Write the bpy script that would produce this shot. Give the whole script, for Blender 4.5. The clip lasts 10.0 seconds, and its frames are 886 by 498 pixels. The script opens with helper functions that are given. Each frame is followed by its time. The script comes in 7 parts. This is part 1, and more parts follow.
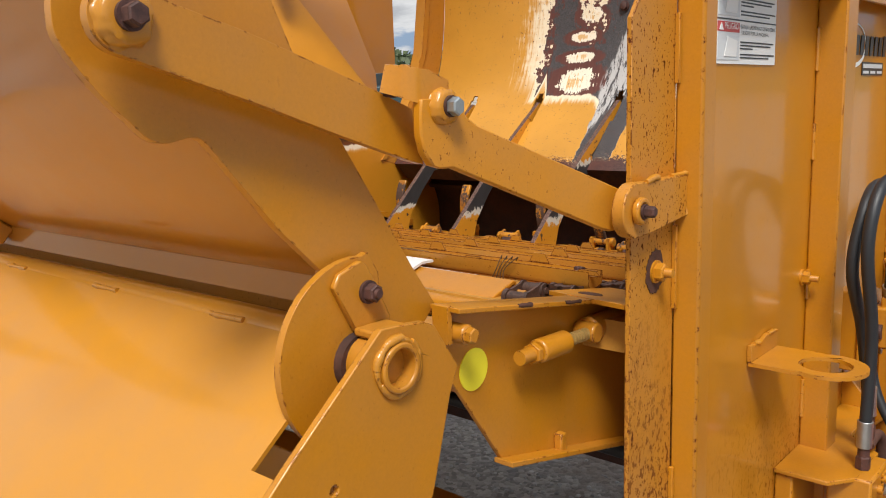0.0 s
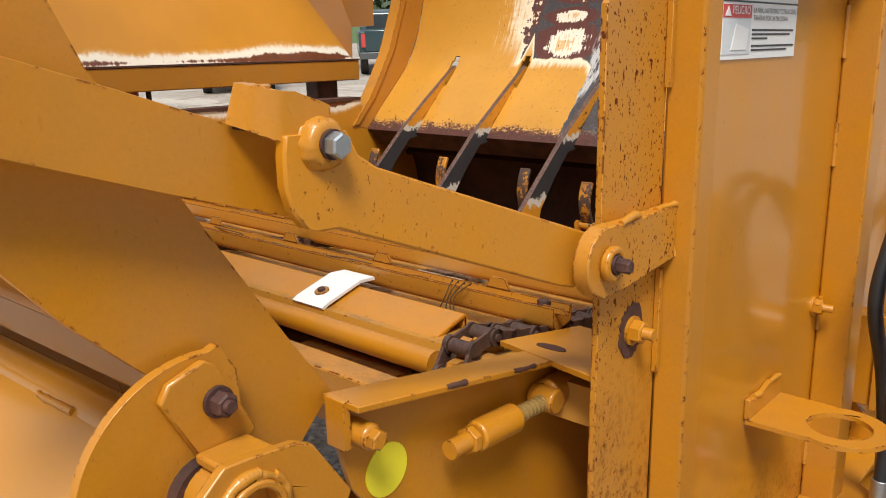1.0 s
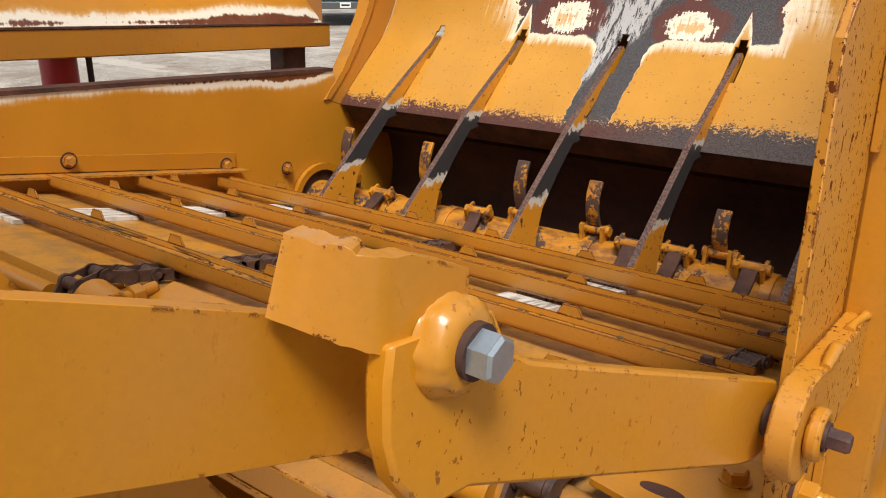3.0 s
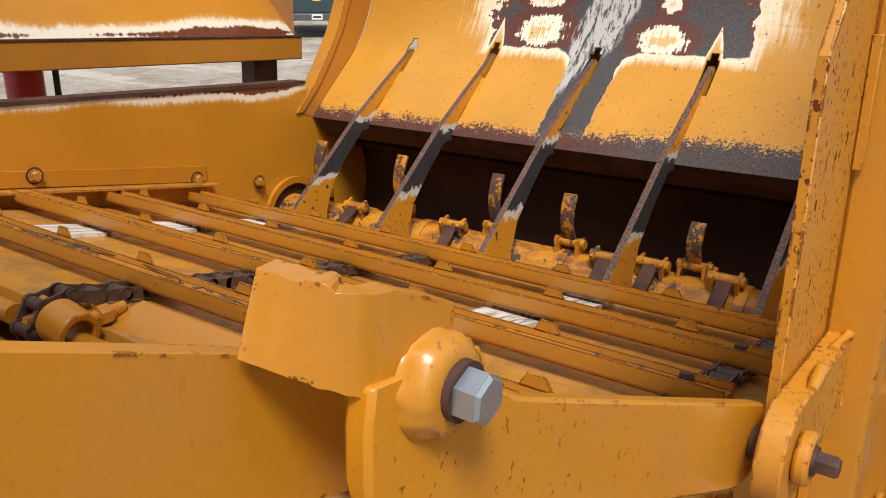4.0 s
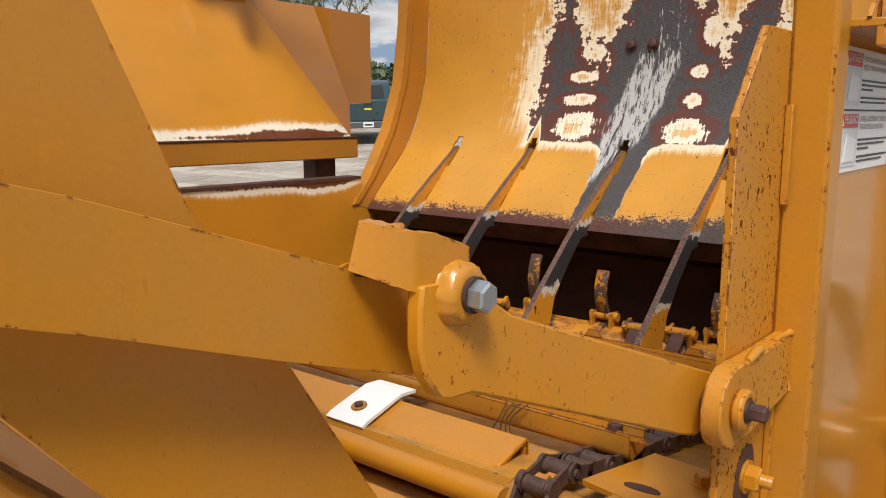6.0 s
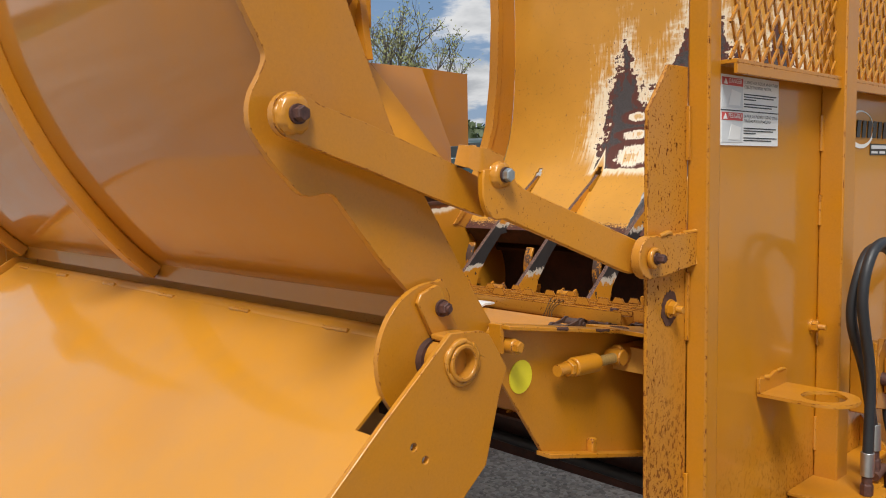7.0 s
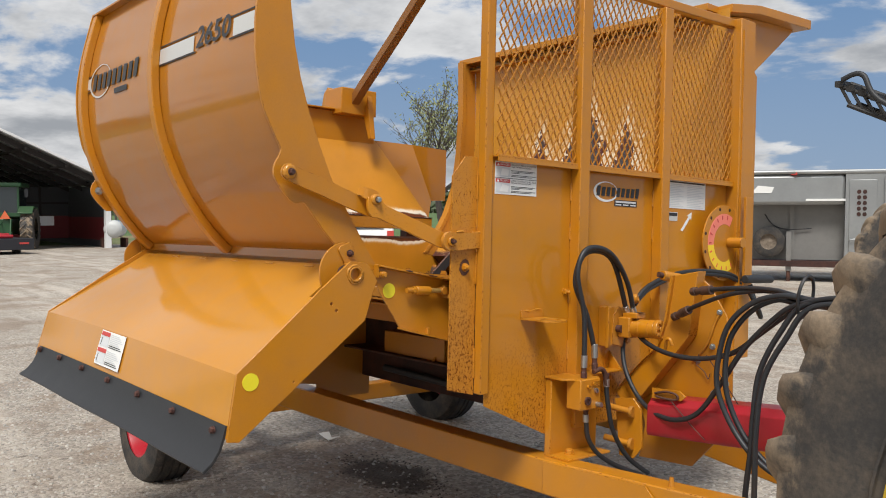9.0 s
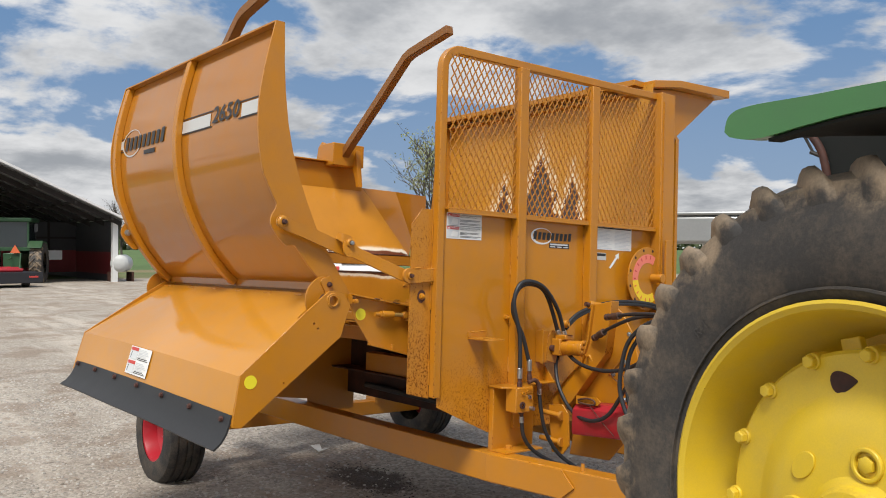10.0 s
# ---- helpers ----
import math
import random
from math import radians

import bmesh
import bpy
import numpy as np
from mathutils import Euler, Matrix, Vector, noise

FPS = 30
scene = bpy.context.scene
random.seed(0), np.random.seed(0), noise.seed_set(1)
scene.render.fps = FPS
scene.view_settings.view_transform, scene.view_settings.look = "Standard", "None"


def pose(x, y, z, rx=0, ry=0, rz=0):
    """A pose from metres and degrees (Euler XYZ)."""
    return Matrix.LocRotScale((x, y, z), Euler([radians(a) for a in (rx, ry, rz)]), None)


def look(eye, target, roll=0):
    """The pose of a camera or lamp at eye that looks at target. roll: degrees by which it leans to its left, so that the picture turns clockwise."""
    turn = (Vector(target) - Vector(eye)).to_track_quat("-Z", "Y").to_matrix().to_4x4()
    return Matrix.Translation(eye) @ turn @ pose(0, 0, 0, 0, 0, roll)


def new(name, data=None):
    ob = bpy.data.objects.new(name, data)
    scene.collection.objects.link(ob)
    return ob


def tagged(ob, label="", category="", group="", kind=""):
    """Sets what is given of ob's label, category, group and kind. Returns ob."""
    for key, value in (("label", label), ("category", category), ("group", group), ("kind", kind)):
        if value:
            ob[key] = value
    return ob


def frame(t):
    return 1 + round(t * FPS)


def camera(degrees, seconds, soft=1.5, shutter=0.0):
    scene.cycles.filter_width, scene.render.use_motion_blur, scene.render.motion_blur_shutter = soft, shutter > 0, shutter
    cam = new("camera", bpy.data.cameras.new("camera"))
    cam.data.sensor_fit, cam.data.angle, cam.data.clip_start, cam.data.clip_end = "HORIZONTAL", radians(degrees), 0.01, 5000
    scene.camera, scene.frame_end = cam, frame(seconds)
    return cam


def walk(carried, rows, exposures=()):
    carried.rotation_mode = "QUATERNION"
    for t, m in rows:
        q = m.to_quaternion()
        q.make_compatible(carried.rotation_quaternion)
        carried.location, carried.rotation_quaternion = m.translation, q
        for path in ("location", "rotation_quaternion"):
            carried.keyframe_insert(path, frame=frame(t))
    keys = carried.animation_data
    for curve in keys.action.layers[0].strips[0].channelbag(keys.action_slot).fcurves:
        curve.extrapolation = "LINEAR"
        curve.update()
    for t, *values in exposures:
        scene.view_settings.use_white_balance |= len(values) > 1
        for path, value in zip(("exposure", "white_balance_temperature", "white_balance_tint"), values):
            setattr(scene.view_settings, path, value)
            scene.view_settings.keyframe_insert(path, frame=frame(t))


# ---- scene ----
from mathutils.geometry import tessellate_polygon

# the processor leans a little on its tyres: LEVEL takes its own axes into the level world
LEVEL = pose(0.021, 0, 0.096, -2.3, -0.8, 0)
cam = camera(56.9, 10.0, soft=1.0)
PATH = [
    (0, (0.025, 0.073, 1.778), (-1.282, 1.526, 1.349), -2.9),
    (0.5, (-0.029, 0.258, 1.814), (-1.325, 1.696, 1.312), -2.7),
    (1, (-0.096, 0.355, 1.832), (-1.383, 1.781, 1.273), -2.0),
    (1.5, (-0.197, 0.415, 1.858), (-1.456, 1.844, 1.249), -0.9),
    (2, (-0.308, 0.476, 1.885), (-1.536, 1.917, 1.242), -0.2),
    (2.5, (-0.373, 0.513, 1.878), (-1.568, 1.974, 1.214), 0.2),
    (4, (-0.419, 0.542, 1.88), (-1.54, 2.07, 1.239), 0.6),
    (4.5, (-0.41, 0.549, 1.889), (-1.513, 2.104, 1.285), 0.9),
    (5, (-0.398, 0.547, 1.897), (-1.509, 2.115, 1.344), 0.9),
    (5.2, (-0.395, 0.541, 1.899), (-1.521, 2.107, 1.371), 0.8),
    (6.3, (-0.13, 0.228, 1.851), (-1.445, 1.693, 1.5), -1.4),
    (6.5, (-0.008, 0.115, 1.839), (-1.363, 1.55, 1.519), -1.6),
    (7, (0.27, -0.168, 1.788), (-1.174, 1.192, 1.534), -2.2),
    (7.5, (0.583, -0.472, 1.764), (-0.927, 0.822, 1.557), -2.3),
    (8, (1.02, -0.635, 1.751), (-0.517, 0.633, 1.579), -1.8),
    (8.5, (1.462, -0.836, 1.713), (-0.069, 0.445, 1.581), -0.8),
    (9, (1.911, -1.014, 1.696), (0.382, 0.273, 1.603), 0.0),
    (9.5, (2.341, -1.184, 1.704), (0.816, 0.11, 1.661), 0.3),
    (10, (2.707, -1.41, 1.721), (1.172, -0.128, 1.716), 0.3),
]
walk(cam, [(t, look(eye, target, roll)) for t, eye, target, roll in PATH], [(0.0, -0.20), (2.5, -0.19), (4.5, -0.21), (6.5, -0.32), (8.0, -0.33), (10.0, -0.30)])

# ---- node helpers ----


class Graph:
    """Short calls for building a node tree."""

    def __init__(self, tree):
        self.tree = tree

    def node(self, kind, out=0, props=(), **inputs):
        n = self.tree.nodes.new(kind)
        props = dict(props)
        if "operation" in props:
            n.operation = props["operation"]
        if "data_type" in props:
            n.data_type = props["data_type"]
        if "interpolation_type" in props:
            n.interpolation_type = props["interpolation_type"]
        if "samples" in props:
            n.samples = props["samples"]
        for key, value in inputs.items():
            s = n.inputs[int(key[1:])] if key[0] == "i" and key[1:].isdigit() else n.inputs[key.replace("_", " ")]
            if isinstance(value, bpy.types.NodeSocket):
                self.tree.links.new(value, s)
            else:
                s.default_value = value
        return n.outputs[out] if len(n.outputs) else None

    def math(self, op, a, b=0.0, c=0.0):
        return self.node("ShaderNodeMath", props={"operation": op}, i0=a, i1=b, i2=c)

    def add(self, a, b):
        return self.math("ADD", a, b)

    def sub(self, a, b):
        return self.math("SUBTRACT", a, b)

    def mul(self, a, b):
        return self.math("MULTIPLY", a, b)

    def step(self, v, lo, hi):
        return self.node("ShaderNodeMapRange", props={"interpolation_type": "SMOOTHSTEP"}, i0=v, i1=lo, i2=hi, i3=0.0, i4=1.0)

    def noise(self, vec, scale, detail=3.0, rough=0.55, warp=0.0):
        return self.node("ShaderNodeTexNoise", Vector=vec, Scale=scale, Detail=detail, Roughness=rough, Distortion=warp)

    def mix(self, f, a, b):
        return self.node("ShaderNodeMix", out=2, props={"data_type": "RGBA"}, i0=f, i6=a, i7=b)

    def stretch(self, vec, x, y, z):
        return self.node("ShaderNodeMapping", Vector=vec, Scale=(x, y, z))


def rgb(r, g, b):
    return (r, g, b, 1.0)


def material(name):
    m = bpy.data.materials.new(name)
    m.use_nodes = True
    m.node_tree.nodes.clear()
    g = Graph(m.node_tree)
    g.coord = g.node("ShaderNodeTexCoord", out=3)
    return m, g


def finish(g, color, rough=0.5, metal=0.0, normal=None, coat=0.0, coat_rough=0.15, spec=0.5, **more):
    inputs = {"Base_Color": color, "Roughness": rough, "Metallic": metal, "Coat_Weight": coat, "Coat_Roughness": coat_rough, "Specular_IOR_Level": spec}
    if normal is not None:
        inputs["Normal"] = normal
    inputs.update(more)
    s = g.node("ShaderNodeBsdfPrincipled", **inputs)
    g.node("ShaderNodeOutputMaterial", Surface=s)


def bump(g, height, strength=0.3, distance=0.002, normal=None):
    k = {"Strength": strength, "Distance": distance, "Height": height}
    if normal is not None:
        k["Normal"] = normal
    return g.node("ShaderNodeBump", **k)


def rust_color(g):
    n = g.noise(g.coord, 38.0, 5.0, 0.65)
    return g.mix(n, rgb(0.036, 0.009, 0.0045), rgb(0.225, 0.060, 0.016))


def edge_mask(g, radius):
    """1 near the sharp edges of a part, where paint chips first."""
    b = g.node("ShaderNodeBevel", props={"samples": 6}, Radius=radius)
    n = g.node("ShaderNodeNewGeometry", out=3)
    d = g.node("ShaderNodeVectorMath", out=1, props={"operation": "DOT_PRODUCT"}, i0=b, i1=n)
    return g.step(d, 0.990, 0.950)


def paint(name, base, rough=0.36, chips=0.6, spots=0.0, low=None, coat=0.25, wave=0.35, dust=0.0, grain=0.22, dense=0.0, coat_rough=0.15, chip_size=0.004, spec=0.5):
    """Old enamel on steel: slight waves, faded patches, chipped edges, rust specks. low: below this height the specks thicken."""
    m, g = material(name)
    c = g.coord
    big, mid, fine = g.noise(c, 1.3, 3.0), g.noise(c, 9.0, 4.0, 0.6), g.noise(c, 210.0, 3.0, 0.7)
    v = g.add(g.add(g.mul(big, 0.30), g.mul(mid, 0.22)), g.add(g.mul(fine, grain), 0.74 - grain / 2))
    hsv = g.node("ShaderNodeHueSaturation", Color=rgb(*base), Value=v, Saturation=g.add(0.94, g.mul(mid, 0.1)))
    col, rgh = hsv, g.add(rough - 0.08, g.mul(mid, 0.16))
    if dust:
        up = g.node("ShaderNodeSeparateXYZ", out=2, Vector=g.node("ShaderNodeNewGeometry", out=1))
        k = g.mul(g.mul(g.step(up, 0.35, 0.95), g.step(g.noise(c, 14.0, 5.0, 0.7), 0.40, 0.68)), dust)
        col = g.mix(k, col, rgb(0.17, 0.105, 0.05))
        rgh = g.add(rgh, g.mul(k, 0.3))
    height = g.add(g.mul(g.noise(c, 3.2, 2.0), wave * 3.0), g.mul(g.noise(c, 420.0, 1.0), 0.13 * grain))
    mask = None
    if chips:
        e = g.mul(edge_mask(g, chip_size), g.step(g.noise(c, 62.0, 5.0, 0.72), 0.70 - 0.15 * chips, 0.725 - 0.15 * chips))
        mask = e
    if spots:
        s1 = g.step(g.noise(g.stretch(c, 1, 1, 0.75), 220.0, 3.0, 0.6), 0.665 - dense, 0.685 - dense)
        s2 = g.step(g.noise(g.stretch(c, 1, 1, 0.65), 115.0, 4.0, 0.6), 0.675 - dense, 0.695 - dense)
        patch = g.step(g.noise(c, 3.0, 2.0), 0.36, 0.62)
        s = g.mul(g.math("MAXIMUM", s1, s2), g.math("MINIMUM", g.mul(g.add(patch, 0.15), spots), 1.0))
        if low is not None:
            z = g.node("ShaderNodeSeparateXYZ", out=2, Vector=c)
            near = g.step(g.add(z, g.mul(g.noise(c, 5.0), 0.3)), low + 0.48, low + 0.02)
            s3 = g.step(g.noise(g.stretch(c, 1, 1, 0.7), 100.0, 5.0, 0.70), 0.535, 0.575)
            s = g.math("MAXIMUM", s, g.mul(s3, g.mul(near, 0.9)))
            col = g.mix(g.mul(near, g.mul(g.step(g.noise(c, 18.0, 5.0, 0.7), 0.4, 0.75), 0.5)), col, rgb(0.26, 0.085, 0.016))
        mask = s if mask is None else g.math("MAXIMUM", mask, s)
    n = bump(g, height, 0.5, 0.0022)
    if mask is not None:
        col = g.mix(mask, col, rust_color(g))
        rgh = g.add(rgh, g.mul(mask, 0.45))
        n = bump(g, g.sub(g.mul(g.noise(c, 200.0, 3.0), g.mul(mask, 0.5)), mask), 0.55, 0.0006, n)
        k = g.mul(g.sub(1.0, mask), coat)
        spec = g.sub(spec, g.mul(mask, spec * 0.85))
    else:
        k = coat
    finish(g, col, rgh, 0.0, n, coat=k, coat_rough=coat_rough, spec=spec)
    return m


YELLOW = (0.485, 0.190, 0.0070)
paint_yellow = paint("yellow_paint", YELLOW, chips=0.95, spots=0.14, dust=0.10)
# one enamel in two tones: shield's shade and hood's brighter light put into base colours
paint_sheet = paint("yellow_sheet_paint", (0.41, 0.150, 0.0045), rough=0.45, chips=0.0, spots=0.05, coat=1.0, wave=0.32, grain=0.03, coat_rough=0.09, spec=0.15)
paint_hood = paint("brightened_hood_paint", (0.53, 0.226, 0.016), rough=0.45, chips=0.0, spots=0.05, coat=1.0, wave=0.32, grain=0.03, coat_rough=0.11, spec=0.15)
paint_weld = paint("yellow_weld_paint", (0.50, 0.205, 0.012), rough=0.34, chips=0.0, spots=0.5, coat=0.25, grain=0.15)
paint_spotted = paint("yellow_spotted_paint", (0.50, 0.20, 0.012), rough=0.42, chips=1.2, spots=1.3, low=1.14, coat=0.1, dense=0.045)
paint_panel = paint("yellow_panel_paint", (0.52, 0.204, 0.007), rough=0.32, chips=0.5, spots=0.3, low=0.86, coat=0.6, wave=0.6, grain=0.08, coat_rough=0.10, spec=0.25)
paint_worn = paint("yellow_worn_paint", (0.46, 0.187, 0.014), rough=0.42, chips=1.35, spots=0.75, dust=0.7, coat=0.1)
paint_specked = paint("yellow_specked_paint", (0.52, 0.204, 0.006), chips=0.75, spots=0.6, dense=0.008, dust=0.1)
paint_slat = paint("yellow_slat_paint", (0.46, 0.196, 0.018), rough=0.38, chips=2.0, spots=0.8, dust=0.5, chip_size=0.0034, coat=0.12)
# forks: about half as bright as YELLOW, with chipped edges and rust specks
paint_fork = paint("dark_fork_paint", (0.24, 0.095, 0.018), rough=0.5, chips=1.6, spots=1.4, coat=0.05)
paint_deck = paint("yellow_deck_paint", (0.50, 0.226, 0.026), rough=0.42, chips=0.6, spots=0.5, dust=0.55, coat=0.3)
paint_red = paint("red_paint", (0.36, 0.012, 0.022), rough=0.42, chips=0.3, spots=0.05, coat=0.15)
paint_green = paint("green_paint", (0.055, 0.195, 0.060), rough=0.42, chips=0.0, dust=0.25, coat=0.35)
paint_rim = paint("wheel_yellow_paint", (0.66, 0.46, 0.022), rough=0.42, chips=0.35, spots=0.1, dust=0.35, coat=0.15)


def peeled(name, amount, scale=16.0):
    """Yellow paint largely knocked off dark steel."""
    m, g = material(name)
    c = g.coord
    n, n2 = g.noise(c, scale, 5.0, 0.7), g.noise(c, 90.0, 4.0, 0.7)
    k = g.step(g.add(g.mul(n, 0.8), g.mul(n2, 0.2)), amount, amount + 0.03)
    yellow = g.mix(g.noise(c, 40.0, 4.0), rgb(0.42, 0.16, 0.012), rgb(0.62, 0.26, 0.018))
    smear = g.step(g.noise(g.stretch(c, 0.5, 1, 1), 20.0, 5.0, 0.7), 0.44, 0.66)
    yellow = g.mix(g.mul(smear, 0.85), yellow, rgb(0.17, 0.062, 0.022))
    col = g.mix(k, yellow, g.mix(n2, rgb(0.022, 0.014, 0.012), rgb(0.12, 0.065, 0.045)))
    finish(g, col, g.add(0.42, g.mul(k, 0.25)), 0.0, bump(g, g.sub(n2, k), 0.5, 0.0008))
    return m


blade_skin = peeled("peeled_blade_paint", 0.47)
drum_skin = peeled("peeled_drum_paint", 0.545, 13.0)


def plain(name, base, rough=0.6, metal=0.0, var=0.25, scale=14.0, bumps=0.25, coat=0.0, dist=0.001):
    m, g = material(name)
    n1, n2 = g.noise(g.coord, scale, 4.0, 0.6), g.noise(g.coord, scale * 9, 3.0, 0.6)
    v = g.add(g.add(g.mul(n1, var * 1.3), g.mul(n2, var * 0.7)), 1.0 - var)
    col = g.node("ShaderNodeHueSaturation", Color=rgb(*base), Value=v)
    finish(g, col, g.add(rough - 0.08, g.mul(n1, 0.16)), metal, bump(g, g.add(n2, n1), bumps, dist), coat=coat)
    return m


def rusty(name, dark, light, rough=0.8, scale=9.0):
    m, g = material(name)
    n = g.noise(g.coord, scale, 6.0, 0.7)
    n2 = g.noise(g.coord, scale * 12, 4.0, 0.7)
    col = g.mix(g.step(g.add(g.mul(n, 0.7), g.mul(n2, 0.3)), 0.3, 0.72), rgb(*dark), rgb(*light))
    finish(g, col, g.add(rough - 0.2, g.mul(n2, 0.3)), 0.0, bump(g, g.add(n, n2), 0.5, 0.0012))
    return m


rust = rusty("rusted_steel", (0.022, 0.010, 0.008), (0.12, 0.047, 0.028))
rust_cavity = rusty("dark_rusted_steel", (0.020, 0.008, 0.006), (0.088, 0.030, 0.019), scale=4.0)
rust_bolt = rusty("rusted_bolt", (0.030, 0.013, 0.012), (0.125, 0.050, 0.036), rough=0.65, scale=60.0)
chain_steel = rusty("chain_steel", (0.030, 0.018, 0.014), (0.14, 0.070, 0.048), rough=0.6, scale=40.0)
zinc = plain("zinc_plated_steel", (0.42, 0.47, 0.50), 0.38, 0.85, 0.3, 60.0, 0.2)
chrome = plain("steel_fitting", (0.45, 0.46, 0.47), 0.32, 0.9, 0.3, 50.0, 0.15)
rubber = plain("black_rubber", (0.022, 0.023, 0.026), 0.55, 0.0, 0.35, 30.0, 0.2)
rubber_flap = plain("rubber_sheet", (0.022, 0.023, 0.026), 0.5, 0.0, 0.4, 7.0, 0.3)
hose_rubber = plain("hose_rubber", (0.020, 0.022, 0.026), 0.48, 0.0, 0.3, 40.0, 0.35)
white_film = plain("white_label_film", (0.78, 0.78, 0.76), 0.4, 0.0, 0.08, 8.0, 0.03)
red_film = plain("red_label_film", (0.55, 0.06, 0.05), 0.4, 0.0, 0.08, 8.0, 0.03)
grey_film = plain("grey_label_film", (0.62, 0.64, 0.65), 0.45, 0.0, 0.1, 8.0, 0.03)
black_film = plain("black_label_film", (0.02, 0.02, 0.022), 0.4, 0.0, 0.1, 8.0, 0.03)
silver_film = plain("silver_label_film", (0.60, 0.60, 0.58), 0.3, 0.2, 0.1, 8.0, 0.03)
lime_film = plain("lime_sticker_film", (0.80, 0.69, 0.03), 0.45, 0.0, 0.1, 30.0, 0.05)
orange_film = plain("orange_label_film", (0.75, 0.16, 0.06), 0.5, 0.0, 0.1, 8.0, 0.03)
pink_film = plain("pink_scale_film", (0.80, 0.22, 0.16), 0.45, 0.0, 0.1, 8.0, 0.03)
gold_film = plain("yellow_scale_film", (0.85, 0.60, 0.03), 0.45, 0.0, 0.1, 8.0, 0.03)
white_paint = plain("white_painted_metal", (0.74, 0.74, 0.73), 0.45, 0.0, 0.12, 3.0, 0.05)
aluminium = plain("grey_aluminium", (0.33, 0.34, 0.34), 0.42, 0.55, 0.2, 2.0, 0.1)


def streaked(name):
    """Bleached plastic scored along the conveyor's run."""
    m, g = material(name)
    n = g.noise(g.stretch(g.coord, 90, 6, 1), 1.0, 5.0, 0.7)
    col = g.mix(g.step(n, 0.44, 0.66), rgb(0.70, 0.67, 0.61), rgb(0.13, 0.085, 0.05))
    finish(g, col, 0.6, 0.0, bump(g, n, 0.4, 0.001))
    return m


bleached = streaked("bleached_plastic")


def worn_plate():
    """Scoured deflector: bare dark steel in tall tongues, red undercoat, white primer round it, yellow elsewhere."""
    m, g = material("scoured_deflector_paint")
    c = g.coord
    x = g.node("ShaderNodeSeparateXYZ", out=0, Vector=c)
    z = g.node("ShaderNodeSeparateXYZ", out=2, Vector=c)
    streak = g.noise(g.stretch(c, 10, 1, 46), 1.0, 4.0, 0.6)
    comb = g.noise(g.stretch(c, 95, 1, 9), 1.0, 4.0, 0.6)
    ragged = g.noise(g.stretch(c, 22, 1, 12), 1.0, 5.0, 0.65)
    fine = g.noise(c, 260.0, 4.0, 0.75)

    def away(x0):
        return g.math("ABSOLUTE", g.sub(x, x0))

    def tent(x0, top, slope):
        return g.sub(top, g.mul(away(x0), slope))

    top = g.math("MAXIMUM", g.math("MAXIMUM", tent(-1.50, 2.47, 2.2), tent(-1.18, 2.28, 2.7)), tent(-1.88, 2.26, 2.5))
    top = g.math("MAXIMUM", top, 2.03)
    # the paint that is left between the slots: flat tongues, a spike over two slots, a bare column at the third
    u = g.math("DIVIDE", g.sub(0.150, g.add(away(-1.565), g.mul(g.sub(g.noise(c, 13.0, 4.0), 0.5), 0.045))), 0.070)
    u = g.math("MAXIMUM", u, 0.0)
    turn = g.math("SQRT", g.math("MAXIMUM", g.sub(1.0, g.mul(u, u)), 0.0))
    low_line = g.sub(g.sub(1.692, g.mul(g.sub(1.0, turn), 0.060)), g.mul(g.step(u, 0.97, 1.12), 0.30))
    low_line = g.math("MAXIMUM", low_line, g.math("MAXIMUM", tent(-1.942, 1.782, 3.3), tent(-1.206, 1.774, 3.3)))
    high = g.step(z, 1.695, 1.80)
    down = g.add(g.sub(z, low_line), g.mul(g.sub(g.noise(c, 28.0, 3.0), 0.5), 0.02))
    side = g.sub(0.437, away(-1.540))
    rag = g.add(g.mul(g.sub(ragged, 0.5), 0.20), g.mul(g.sub(streak, 0.5), 0.10))
    wide = g.add(g.math("MINIMUM", g.mul(g.sub(top, z), 0.35), side), g.mul(rag, high))
    d = g.math("MINIMUM", wide, down)
    bare = g.step(g.add(d, g.mul(g.sub(comb, 0.5), 0.012)), 0.002, 0.008)
    primer = g.mul(g.step(g.add(d, g.mul(g.sub(comb, 0.5), 0.045)), -0.032, -0.004), 0.9)
    halo = g.mul(high, g.step(g.sub(g.add(wide, g.mul(g.sub(comb, 0.5), 0.27)), g.mul(g.step(z, 1.95, 2.15), 0.055)), -0.13, -0.02))

    # islands of undercoat, primer and paint inside the bare steel
    def isle(x0, z0, rx, rz):
        u = g.math("DIVIDE", g.sub(x, x0), rx)
        v = g.math("DIVIDE", g.sub(z, z0), rz)
        return g.sub(1.0, g.add(g.mul(u, u), g.mul(v, v)))

    isl = None
    for spec in ((-1.79, 1.752, 0.088, 0.050), (-1.79, 1.845, 0.072, 0.021), (-1.375, 1.738, 0.078, 0.042), (-1.37, 1.836, 0.034, 0.026), (-1.79, 1.925, 0.060, 0.022), (-1.76, 2.01, 0.050, 0.030), (-1.36, 1.93, 0.030, 0.020), (-1.33, 2.06, 0.035, 0.05)):
        e = isle(*spec)
        isl = e if isl is None else g.math("MAXIMUM", isl, e)
    isl = g.add(isl, g.add(g.mul(g.sub(comb, 0.5), 2.6), g.mul(g.sub(g.noise(g.stretch(c, 14, 1, 50), 1.0, 4.0, 0.7), 0.5), 2.2)))
    red = g.math("MAXIMUM", g.step(isl, -2.0, -1.1), g.mul(g.step(g.add(d, g.mul(g.sub(ragged, 0.5), 0.07)), 0.038, 0.018), high))
    white = g.step(isl, 0.0, 0.18)
    inner = g.step(isl, 0.80, 1.05)
